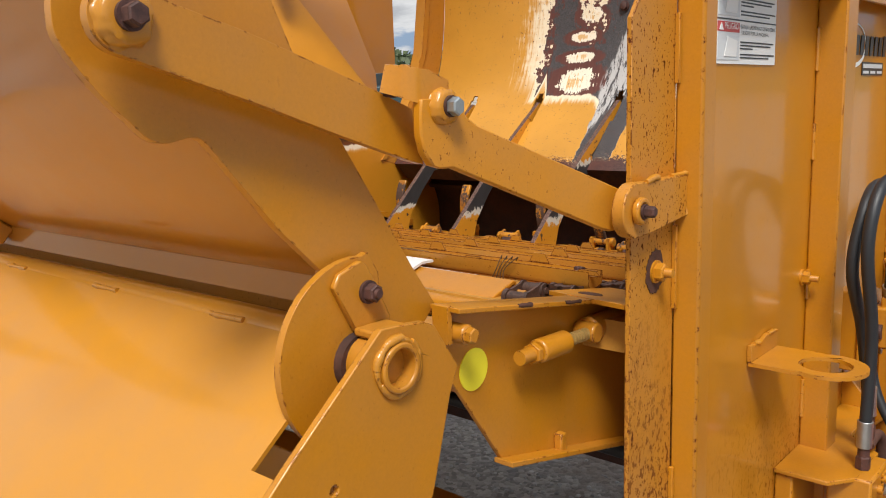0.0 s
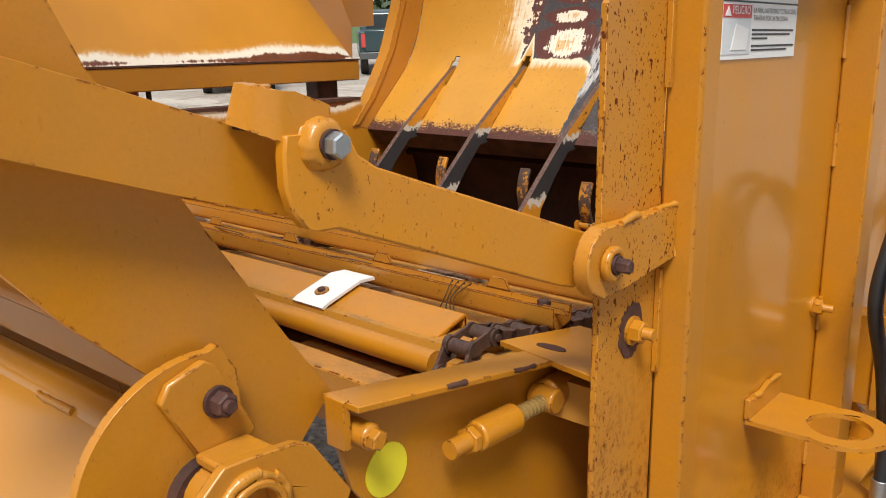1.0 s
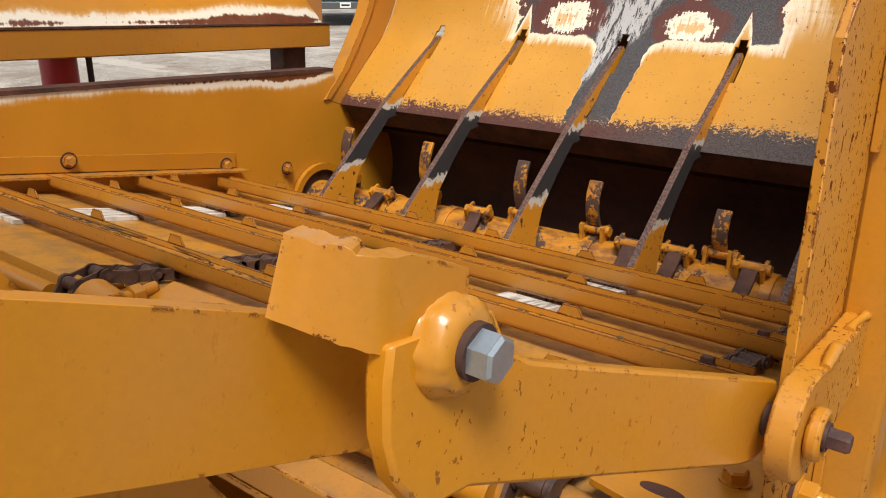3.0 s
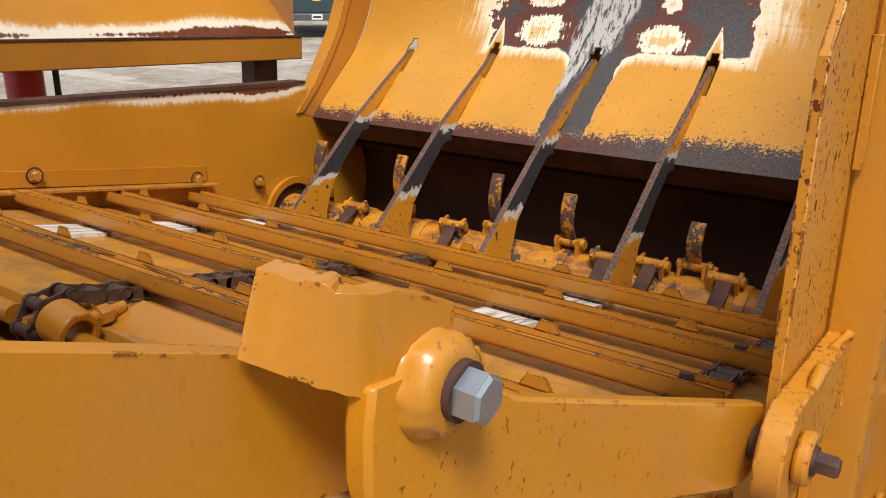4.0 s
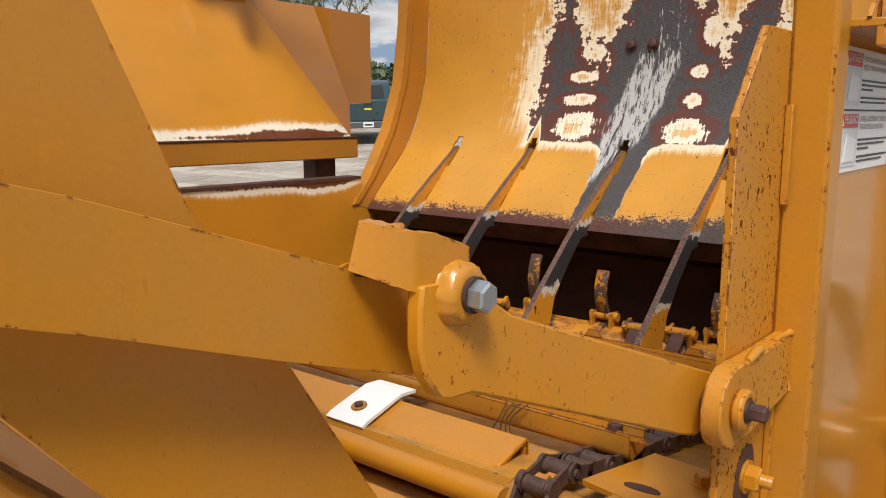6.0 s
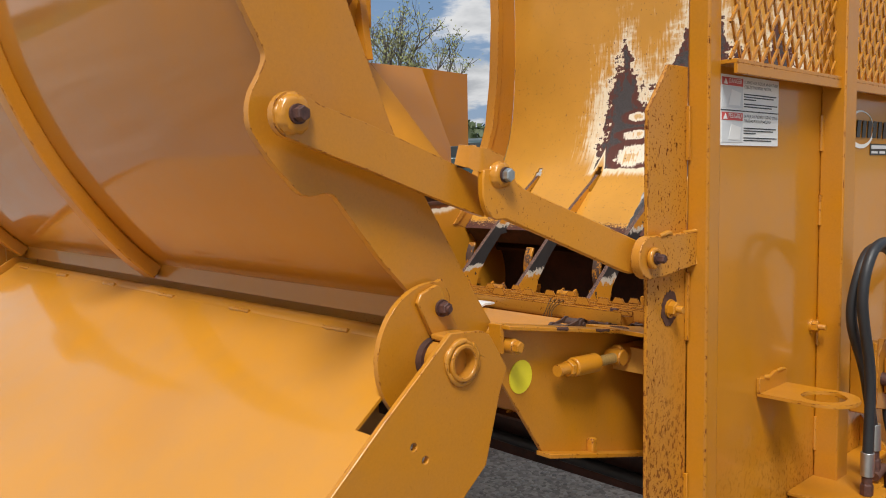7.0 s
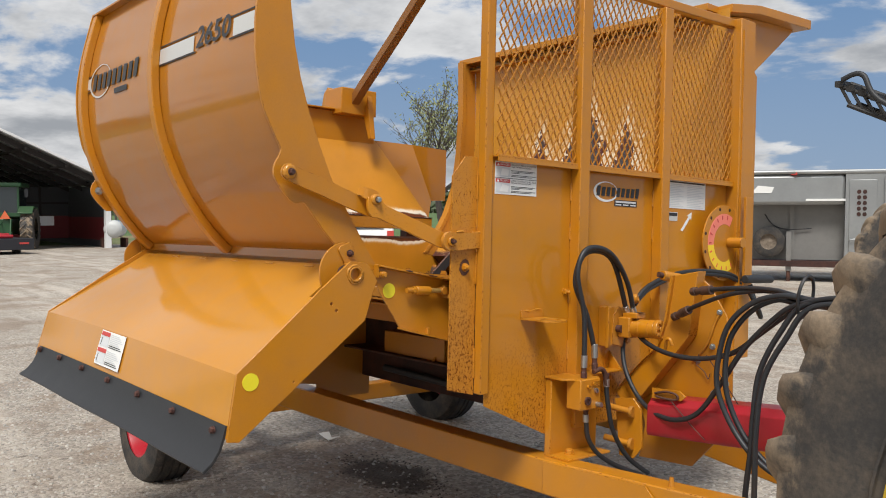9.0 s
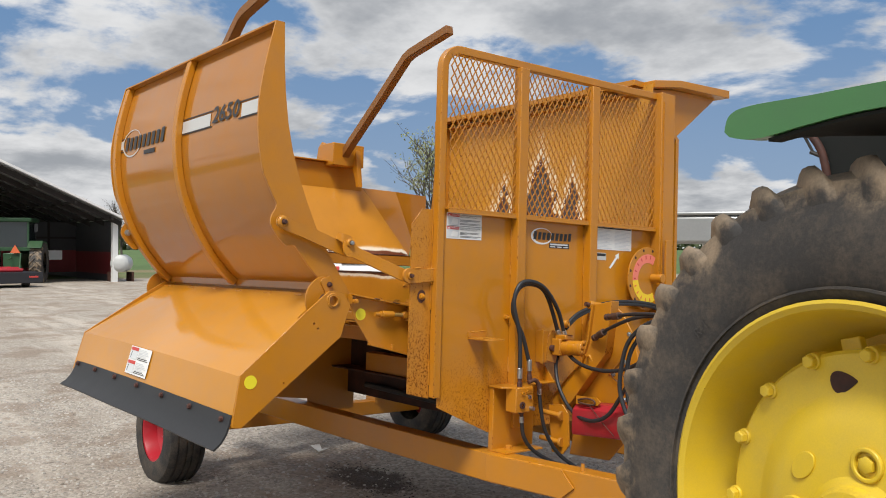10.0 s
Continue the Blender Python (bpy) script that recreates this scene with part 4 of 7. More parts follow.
part("bolt_collar", rod((-0.640, 0.757, 1.398), (-0.606, 0.757, 1.398), 0.0130, 20), paint_yellow, tight, bevel=0.003)
bolt(tight, (-0.606, 0.757, 1.398), (1, 0, 0), 0.018, 0.010, paint_yellow, washer=False, name="collar_bolt")
part("sticker", slab(circle(0.804, 1.334, 0.029, 28), -0.640, -0.6385), lime_film, tight, "round lime-yellow sticker")
rod_z = 1.330
bm = rod((-0.614, 0.878, rod_z + 0.006), (-0.614, 1.11, rod_z - 0.002), 0.0095, 16)
for i in range(30):
    y = 0.880 + 0.0075 * i
    rod((-0.614, y, rod_z + 0.006 - 0.034 * (y - 0.878)), (-0.614, y + 0.004, rod_z + 0.006 - 0.034 * (y - 0.878)), 0.0102, 14, 0.0096, bm=bm)
part("threaded_rod", bm, plain("plated_thread", (0.46, 0.30, 0.10), 0.38, 0.35, 0.4, 90.0, 0.2), tight, "yellow-plated threaded rod")
part("rod_end", rod((-0.614, 0.872, rod_z + 0.006), (-0.614, 0.905, rod_z + 0.005), 0.0105, 16), paint_yellow, tight)
part("rod_nut", hexagon((-0.614, 0.900, rod_z + 0.005), (0, 1, -0.03), 0.027, 0.012), paint_yellow, tight, bevel=0.001)
part("rod_boss", rod((-0.614, 0.914, rod_z + 0.005), (-0.614, 0.985, rod_z + 0.002), 0.0175, 24), paint_yellow, tight, bevel=0.003)
part("rod_boss", rod((-0.622, 1.060, rod_z + 0.001), (-0.622, 1.215, rod_z - 0.004), 0.0205, 24), paint_yellow, tight, bevel=0.004)
part("rod_eye", rod((-0.637, 1.055, rod_z), (-0.600, 1.055, rod_z), 0.016, 20), paint_yellow, tight, bevel=0.003)


def finger_metal():
    """Painted finger, scoured to dark steel in its middle with a white primer edge; its upper edge rusted."""
    m, g = material("scoured_finger_paint")
    c = g.coord
    z = g.node("ShaderNodeSeparateXYZ", out=2, Vector=c)
    up = g.node("ShaderNodeSeparateXYZ", out=2, Vector=g.node("ShaderNodeNewGeometry", out=1))
    n = g.noise(c, 30.0, 5.0, 0.7)
    d = g.add(g.sub(0.085, g.math("ABSOLUTE", g.sub(z, 1.36))), g.mul(g.sub(n, 0.5), 0.09))
    col = g.mix(g.step(g.noise(c, 60.0, 4.0), 0.62, 0.66), rgb(0.60, 0.25, 0.014), rgb(0.06, 0.03, 0.02))
    col = g.mix(g.step(d, -0.018, -0.012), col, rgb(0.62, 0.58, 0.50))
    col = g.mix(g.step(d, 0.0, 0.006), col, g.mix(n, rgb(0.020, 0.021, 0.024), rgb(0.06, 0.055, 0.055)))
    rusted = g.mix(g.step(g.noise(c, 170.0, 4.0, 0.75), 0.35, 0.68), rgb(0.030, 0.013, 0.010), rgb(0.21, 0.115, 0.085))
    col = g.mix(g.step(up, 0.35, 0.5), col, rusted)
    finish(g, col, 0.55, 0.0, bump(g, g.noise(c, 150.0, 3.0), 0.4, 0.0008))
    return m


finger_paint = finger_metal()

# ---- bale chamber ----
DEF = [(2.585, 1.425), (2.66, 1.505), (2.74, 1.585), (2.82, 1.668), (2.872, 1.75), (2.915, 1.86), (2.945, 2.00), (2.963, 2.20), (2.968, 2.50), (2.958, 2.83)]
DEF_S = spline([Vector((0, y, z)) for y, z in DEF], 8)
FINGER_X = (-2.290, -1.942, -1.572, -1.206, -0.845)
xs = [-2.55, -2.40]
for fx in FINGER_X:
    xs += [fx - 0.018, fx - 0.011, fx + 0.013, fx + 0.020, fx + 0.17]
xs = sorted(set(x for x in xs if x < -0.52)) + [-0.507]
bm = bmesh.new()
grid = [[bm.verts.new((x, p.y + 0.003 * noise.noise((x * 2, p.z * 2, 9.0)), p.z)) for p in DEF_S] for x in xs]
for a, b, xa, xb in zip(grid, grid[1:], xs, xs[1:]):
    in_slot = any(fx - 0.019 < xa < fx + 0.016 for fx in FINGER_X)
    round_end = any(fx - 0.012 < xa < fx + 0.006 for fx in FINGER_X)
    for i in range(len(DEF_S) - 1):
        zc = (DEF_S[i].z + DEF_S[i + 1].z) / 2
        if in_slot and 1.60 < zc < (1.704 if round_end else 1.690):
            continue
        bm.faces.new((a[i], a[i + 1], b[i + 1], b[i]))
thicken(bm, 0.007, (-1.5, -3, 4))
deflector = part("deflector_plate", bm, deflector_paint, proc, "slotted curved deflector scoured to bare steel and primer", keep=True)
edge_in = [(2.515, 1.445), (2.606, 1.543), (2.665, 1.63), (2.726, 1.73), (2.80, 1.92), (2.835, 2.15), (2.852, 2.45), (2.842, 2.83)]
part("edge_rib", slab(edge_in + [(p.y, p.z) for p in reversed(DEF_S[::3])], -2.562, -2.551), paint_worn, deflector, bevel=0.001)
part("edge_rib", slab([(y - 0.012, z) for y, z in edge_in] + [(y + 0.02, z + 0.004) for y, z in reversed(edge_in)], -2.60, -2.545), paint_worn, deflector)
part("lower_lip", slab([(2.583, 1.424), (2.589, 1.421), (2.625, 1.395), (2.655, 1.36), (2.648, 1.357), (2.617, 1.39)], -2.54, -0.507), rust, deflector)
part("top_ledge", box(-2.60, -0.60, 2.90, 2.97, 2.765, 2.775), paint_yellow, deflector, bevel=0.001)
part("top_ledge", box(-2.62, -0.58, 2.86, 3.02, 2.815, 2.852), paint_yellow, deflector, bevel=0.002)
for i in range(26):
    part("ledge_hole", box(-2.55 + 0.077 * i, -2.515 + 0.077 * i, 2.898, 2.9005, 2.782, 2.79), rust, deflector)
for x in (-1.612, -1.532):
    bolt(deflector, (x, 2.944, 2.03), (0, -1, 0.1), 0.028, 0.010, rust_bolt, name="deflector_bolt")
# flared hopper behind the deflector's top
part("flared_top", slab([(2.97, 2.80), (3.26, 2.85), (3.80, 2.875), (3.76, 2.84), (3.28, 2.50), (3.255, 2.50), (2.97, 2.70)], -2.52, -0.575), paint_yellow, proc, "flared top edge of the chamber", bevel=0.003)
part("flared_lip", slab([(2.965, 2.852), (3.26, 2.90), (3.86, 2.93), (3.86, 2.875), (3.26, 2.852), (2.965, 2.805)], -2.55, -0.495), paint_yellow, proc, bevel=0.003)
part("back_sheet", slab([(2.98, 2.70), (3.26, 2.50), (3.255, 1.2), (3.06, 0.9), (3.04, 0.9), (3.23, 1.2), (3.23, 2.49), (2.975, 2.68)], -2.55, -0.507), paint_yellow, proc)

# fingers between the rotor blades
fing = [(2.232, 1.075), (2.232, 1.185), (2.258, 1.213), (2.40, 1.342), (2.52, 1.450), (2.66, 1.553), (2.825, 1.672), (2.838, 1.662), (2.77, 1.590), (2.70, 1.548), (2.675, 1.520), (2.625, 1.480), (2.622, 1.425), (2.592, 1.410), (2.55, 1.405), (2.47, 1.325), (2.40, 1.24), (2.375, 1.16), (2.372, 1.06), (2.30, 1.03)]
for i, fx in enumerate(FINGER_X):
    part("finger", slab(fing, fx - 0.009, fx + 0.009), finger_paint, proc, "bent steel finger scoured dark in the middle", bevel=0.001)

# rotor and its swinging blades
RY, RZ = 2.47, 1.09
rotor = part("rotor", rod((-2.55, RY, RZ), (-0.51, RY, RZ), 0.072, 32), drum_skin, proc, "chipped yellow rotor drum with swinging blades")
rnd = random.Random(5)
up_x = (-2.41, -2.045, -1.677, -1.43, -1.075)
fl_x = (-2.20, -1.81, -1.30, -1.175, -0.98, -0.66)


def flail(x, angle, parent, mat, length=0.152, fall=None):
    """A blade hung between two lugs on the drum."""
    d = Vector((0, math.cos(angle), math.sin(angle)))
    s = Vector((0, -d.z, d.y))
    fall = fall or angle
    fd = Vector((0, math.cos(fall), math.sin(fall)))
    fs = Vector((0, -fd.z, fd.y))
    base = Vector((x, RY, RZ)) + d * 0.070
    bm = bmesh.new()
    pts = [base + d * 0.03 + fd * (length * t - 0.01) + fs * (0.036 * math.sin(t * 2.6) - 0.01) for t in [k / 7 for k in range(8)]]
    sweep(pts, [(-0.020, -0.006), (0.020, -0.006), (0.020, 0.006), (-0.020, 0.006)], bm, up=fs)
    part("blade", bm, mat, parent, bevel=0.003)
    bm = bmesh.new()
    for k in (-0.036, 0.028):
        c = base + Vector((k, 0, 0))
        sweep([c - d * 0.01, c + d * 0.043], [(0, -0.024), (0.009, -0.024), (0.009, 0.024), (0, 0.024)], bm, up=s)
    rod(base + d * 0.03 - Vector((0.044, 0, 0)), base + d * 0.03 + Vector((0.048, 0, 0)), 0.014, 12, bm=bm)
    part("lug", bm, drum_skin, parent)


for x, long in zip(up_x, (0.185, 0.180, 0.170, 0.150, 0.125)):
    flail(x, math.radians(80 + rnd.uniform(-12, 12)), rotor, blade_skin, long)
for x in fl_x:
    flail(x, math.radians(112 + rnd.uniform(-6, 6)), rotor, rust, 0.175, math.radians(200 + rnd.uniform(-8, 8)))
for k in range(8):
    x = -2.45 + 0.25 * k
    part("drum_collar", tube((x, RY, RZ), (x + 0.03, RY, RZ), 0.078, 0.06, 28), drum_skin, rotor, bevel=0.002)
part("end_ring", tube((-2.548, RY, RZ), (-2.53, RY, RZ), 0.135, 0.112, 32), paint_yellow, rotor)
part("end_disc", rod((-2.549, RY, RZ), (-2.545, RY, RZ), 0.112, 32), rust, rotor)
# dark housing round the rotor
hs = spline([Vector((0, y, z)) for y, z in ((2.66, 1.43), (2.80, 1.36), (2.87, 1.20), (2.84, 1.02), (2.70, 0.86), (2.50, 0.80), (2.30, 0.84))], 5)
part("rotor_housing", slab([(p.y, p.z) for p in hs] + [(p.y + (0.006 if p.y > 2.5 else 0), p.z - 0.006) for p in reversed(hs)], -2.55, -0.507), rust_cavity, proc, "dark rusted housing behind the rotor")
part("housing_rib", slab([(2.82, 1.335), (2.836, 1.32), (2.80, 1.30), (2.79, 1.315)], -2.54, -0.507), rust_cavity, proc)

# rear wall of the chamber
rear = [(0.78, 1.556), (2.55, 1.552), (2.575, 1.43), (2.66, 1.50), (2.74, 1.58), (2.82, 1.66), (2.93, 1.70), (2.93, 0.90), (2.4, 0.78), (1.55, 0.72), (0.95, 1.20)]
rear_wall = part("rear_wall", slab(rear, -2.562, -2.552), wall_paint, proc, "low rear wall with scoured top edge")
part("top_flange", slab([(0.78, 1.548), (2.55, 1.544), (2.55, 1.556), (0.78, 1.560)], -2.62, -2.548), rust, rear_wall)
part("guide_strip", slab([(0.98, 1.440), (2.10, 1.312), (2.10, 1.262), (0.98, 1.40)], -2.551, -2.543), paint_yellow, rear_wall, bevel=0.001)
part("guide_shelf", slab([(0.98, 1.396), (2.12, 1.258), (2.12, 1.252), (0.98, 1.390)], -2.551, -2.49), paint_worn, rear_wall)
for y, z in ((1.548, 1.362), (2.062, 1.276), (2.315, 1.228), (1.09, 1.42)):
    bolt(rear_wall, (-2.543, y, z), (1, 0, 0), 0.026, 0.014, paint_worn, name="wall_bolt")
    part("rust_ring", slab(circle(y, z, 0.024, 14), -2.5428, -2.5418), rust, rear_wall)


# slatted conveyor that slopes down to the rotor
def slope(y):
    return 1.395 - 0.167 * (y - 1.19)


deck_p = [(1.075, 1.300), (1.085, 1.345), (1.16, slope(1.16) - 0.060), (2.22, slope(2.22) - 0.060), (2.26, slope(2.26) - 0.09), (2.25, slope(2.25) - 0.096), (2.215, slope(2.215) - 0.066), (1.16, slope(1.16) - 0.066), (1.092, 1.340), (1.081, 1.298)]
deck = part("conveyor_deck", slab(deck_p, -2.545, -0.53), paint_deck, proc, "dusty yellow deck sheet under the slats", angle=20)
for x in (-1.17, -2.18):
    for y0, y1 in ((1.20, 1.485), (1.50, 1.735), (1.76, 2.01), (2.03, 2.20)):
        part("wear_strip", slab([(y0, slope(y0) - 0.0595), (y1, slope(y1) - 0.0595), (y1, slope(y1) - 0.050), (y0, slope(y0) - 0.050)], x - 0.060, x + 0.060), bleached, deck, "bleached plastic wear strip")
part("wear_strip", slab([(1.084, 1.343), (1.094, 1.348), (1.166, 1.3695), (1.198, 1.368), (1.198, 1.373), (1.166, 1.3745), (1.092, 1.353), (1.081, 1.347)], -1.142, -1.066), white_film, deck, "clean white end of a plastic wear strip")
part("strip_washer", rod((-1.106, 1.116, 1.3585), (-1.106, 1.115, 1.362), 0.0125, 20), paint_worn, deck)
part("strip_screw", rod((-1.106, 1.115, 1.361), (-1.106, 1.114, 1.366), 0.0065, 12), rust_bolt, deck)


def slat(y, x0, x1, phase):
    """A channel slat with cut teeth along its rear flange."""
    z = slope(y)
    u = [(-0.017, -0.040), (-0.0225, -0.0365), (-0.025, -0.029), (-0.025, -0.0065), (-0.0215, -0.0060), (-0.0205, -0.0145), (0.0160, -0.0145), (0.0168, -0.0030), (0.0208, -0.0030), (0.0212, -0.020), (0.0195, -0.026), (0.012, -0.030)]
    ob = part("slat", slab([(y + a, z + b - 0.167 * a) for a, b in u], x0, x1), paint_slat, proc, "toothed channel slat across the conveyor")
    x = -0.865 - phase
    while x > x0 + 0.01:
        part("tooth", slab([(x, z - 0.005), (x + 0.010, z + 0.012), (x + 0.036, z + 0.012), (x + 0.046, z - 0.005)], y + 0.0155, y + 0.0195, "y"), paint_slat, ob)
        part("tooth", slab([(x + 0.128, z - 0.008), (x + 0.135, z + 0.001), (x + 0.170, z + 0.001), (x + 0.178, z - 0.008)], y - 0.0248, y - 0.0212, "y"), paint_slat, ob)
        x -= 0.257
    for bx in (-0.745,):
        bolt(ob, (bx, y, z - 0.0145), (0, 0.16, 1), 0.018, 0.010, rust_bolt, name="slat_bolt")
    return ob


slat(1.232, -2.50, -0.710, 0.0)
slat(1.492, -2.51, -0.685, 0.128)
slat(1.747, -2.52, -0.668, 0.0)
slat(2.022, -2.51, -0.715, 0.128)
bm = bmesh.new()
for k in range(9):
    p0 = Vector((rnd.uniform(-2.1, -0.85), 1.235 + rnd.uniform(-0.012, 0.012), slope(1.232) - 0.011))
    sweep(spline([p0, p0 + Vector((rnd.uniform(-0.08, 0.08), rnd.uniform(-0.012, 0.012), 0.004)), p0 + Vector((rnd.uniform(-0.14, 0.14), rnd.uniform(-0.02, 0.02), 0.0))], 3), circle(0, 0, 0.0013, 5), bm)
for k in range(560):
    y0 = (1.232, 1.492, 1.747, 2.022)[k % 4]
    x, y = rnd.uniform(-2.4, -0.78), y0 + rnd.uniform(-0.013, 0.013)
    if noise.noise((x * 4.0, y0 * 9.0, 2.0)) < -0.12:
        continue  # bare stretches between the heaps
    s = rnd.uniform(0.0012, 0.0042)
    bmesh.ops.create_icosphere(bm, subdivisions=1, radius=s, matrix=Matrix.Translation((x, y, slope(y) - 0.013)) @ Matrix.Diagonal((1.5, 1, 0.5, 1)))
for k in range(4):
    p0 = Vector((-0.885 + 0.012 * k, 1.205, slope(1.21) - 0.002))
    sweep(spline([p0 + Vector((-0.03, 0.02, -0.004)), p0 + Vector((-0.01, -0.004, 0.008)), p0 + Vector((-0.02 - 0.006 * k, -0.010, -0.02)), p0 + Vector((-0.035, -0.006, -0.042 - 0.006 * k))], 4), circle(0, 0, 0.0011, 5), bm)
chaff = part("chaff", bm, plain("dry_chaff", (0.115, 0.068, 0.030), 0.95, 0.0, 0.5, 80.0), proc, "dry straw chaff lying in a slat")
tagged(chaff, kind="stuff")

bm = bmesh.new()
for x, y, s in ((-1.95, 1.36, 0.016), (-1.02, 1.63, 0.013), (-0.92, 1.88, 0.011), (-1.42, 1.60, 0.009), (-2.2, 1.62, 0.012), (-1.72, 1.88, 0.010), (-0.66, 1.72, 0.016), (-0.62, 1.60, 0.013), (-0.68, 1.93, 0.014), (-0.60, 1.80, 0.010)):
    for k in range(6):
        bmesh.ops.create_icosphere(bm, subdivisions=1, radius=s * rnd.uniform(0.4, 0.8), matrix=Matrix.Translation((x + rnd.uniform(-s, s), y + rnd.uniform(-s, s), slope(y) - 0.058)) @ Matrix.Diagonal((1.4, 1, 0.6, 1)))
tagged(part("trash", bm, plain("dark_trash", (0.045, 0.036, 0.028), 0.95, 0.0, 0.5, 90.0, 0.6), proc, "dark lumps of trodden chaff on the deck"), kind="stuff")

# roller chains
def link_mesh():
    bm = bmesh.new()
    for s in (-1, 1):
        for k in (-0.021, 0.021):
            rod((s * 0.019, k, 0), (s * 0.024, k, 0), 0.0125, 12, bm=bm)
        box(s * 0.0215 - 0.0025, s * 0.0215 + 0.0025, -0.021, 0.021, -0.010, 0.010, bm)
    rod((-0.027, 0.021, 0), (0.027, 0.021, 0), 0.0055, 10, bm=bm)
    rod((-0.017, 0.021, 0), (0.017, 0.021, 0), 0.0105, 14, bm=bm)
    me = bpy.data.meshes.new("chain_link")
    bm.to_mesh(me)
    bm.free()
    for f in me.polygons:
        f.use_smooth = True
    me.set_sharp_from_angle(angle=radians(35))
    me.materials.append(chain_steel)
    return me


LINK = link_mesh()
CY, CZ, CR = 1.075, 1.325, 0.052


def chain(x, far):
    cog = slab([(CY + r * math.cos(a), CZ + r * math.sin(a)) for i in range(8) for r, a in ((CR - 0.012, math.pi / 4 * i), (CR + 0.004, math.pi / 4 * i + 0.28), (CR + 0.004, math.pi / 4 * i + 0.50))], x - 0.008, x + 0.008)
    rod((x - 0.05, CY, CZ), (x + 0.07, CY, CZ), 0.030, 24, bm=cog)
    ob = part("chain_sprocket", cog, paint_worn, proc, "chipped sprocket carrying a rusty roller chain")
    way = [Vector((x, y, slope(y) - 0.043)) for y in [far - 0.0425 * i for i in range(int((far - CY - 0.01) / 0.0425))]]
    a = 1.35
    while a < 4.6:
        way.append(Vector((x, CY + CR * math.cos(a), CZ + CR * math.sin(a))))
        a += 0.042 / CR
    for i in range(8):
        way.append(Vector((x, CY + 0.03 + 0.042 * i, CZ - CR - 0.004 * i)))
    for i, (p, q) in enumerate(zip(way, way[1:])):
        d = q - p
        o = new("link", LINK)
        o.parent = ob
        k = 1.0 if i % 2 else 0.84
        o.matrix_local = Matrix.Translation((p + q) / 2) @ Matrix.Rotation(math.atan2(d.z, d.y), 4, "X") @ Matrix.Diagonal((k, 1, 1, 1))
    return ob


chain(-0.745, 2.2)
chain(-1.59, 2.2)
part("head_shaft", rod((-1.50, 1.045, 1.335), (-0.79, 1.045, 1.335), 0.0175, 20), paint_yellow, proc, "yellow tube between the sprockets")
part("head_shaft", rod((-2.50, 1.045, 1.335), (-1.66, 1.045, 1.335), 0.0175, 20), paint_yellow, proc)
take = part("take_up", tube((-1.525, 1.04, 1.362), (-1.465, 1.04, 1.352), 0.034, 0.022, 24), paint_yellow, proc, "chain take-up eye with nut", bevel=0.003)
part("take_up_nut", hexagon((-1.495, 1.085, 1.36), (-0.1, 1, 0), 0.030, 0.022), paint_yellow, take, bevel=0.001)
part("take_up_stud", rod((-1.495, 1.07, 1.36), (-1.505, 1.135, 1.36), 0.010, 14), paint_yellow, take)
part("take_up_bar", slab([(1.085, 1.300), (1.085, 1.334), (1.093, 1.342), (1.165, 1.364), (1.172, 1.360), (1.172, 1.320), (1.166, 1.320), (1.164, 1.356), (1.098, 1.335), (1.092, 1.300)], -1.50, -0.84), paint_yellow, take, "inclined front plate", bevel=0.002)
part("frame_rail", box(-2.50, -0.70, 0.945, 0.99, 1.288, 1.330), paint_worn, proc, "chipped front frame rail", bevel=0.004)
part("frame_rail", box(-2.50, -0.70, 0.945, 1.03, 1.278, 1.286), paint_worn, proc)
part("cross_plate", box(-1.10, -0.88, 0.99, 1.09, 1.275, 1.287), paint_worn, proc)
part("deck_gusset", slab([(-0.70, 1.07), (-0.542, 1.03), (-0.542, 1.24), (-0.70, 1.26)], 1.369, 1.377, "z", shear=lambda u, v: -0.167 * (v - 1.098)), paint_yellow, proc, bevel=0.001)
bolt(proc, (-0.600, 1.180, 1.363), (0, 0, 1), 0.022, 0.012, paint_yellow, name="deck_bolt")
part("slot_mark", slab([(-0.640 + 0.022 * math.cos(a), 1.098 + 0.009 * math.sin(a)) for a in [k * math.pi / 8 for k in range(16)]], 1.3772, 1.3787, "z"), rust_cavity, proc)

# under the chamber
part("hopper_sheet", slab([(1.02, 1.26), (1.30, 1.185), (1.98, 1.05), (2.3, 1.05), (2.3, 1.044), (1.98, 1.044), (1.295, 1.178), (1.012, 1.255)], -2.545, -0.72), paint_worn, proc, "dirty hopper sheet under the chamber")
# added dark sheet that keeps light from coming through behind the rail
part("hopper_back", box(-2.545, -0.72, 1.967, 1.975, 0.70, 1.043), rust_cavity, proc)
part("under_rail", box(-2.55, -0.72, 1.80, 1.944, 0.845, 0.857), rust, proc, "rusted rail along the hopper", bevel=0.003)
part("under_rail", box(-2.55, -0.72, 1.945, 1.966, 0.655, 0.857), rust_cavity, proc, bevel=0.003)
part("under_box", box(-2.08, -1.52, 1.84, 1.94, 0.858, 0.985), paint_worn, proc, bevel=0.003)
for x in (-1.60, -1.02):
    part("under_gusset", slab([(1.82, 0.858), (1.94, 0.858), (1.94, 0.97), (1.90, 0.97)], x, x + 0.012), paint_worn, proc)
part("chamber_end", slab([(1.05, 1.24), (1.05, 0.90), (1.30, 0.66), (1.605, 0.625), (1.605, 0.53), (2.0, 0.53), (2.0, 1.04), (1.30, 1.17)], -2.47, -2.46), paint_worn, proc, "dirty end sheet under the chamber")
part("under_pipe", rod((-2.15, 1.90, 0.745), (-0.72, 1.90, 0.715), 0.020, 16), rubber, proc, "black pipe under the hopper")
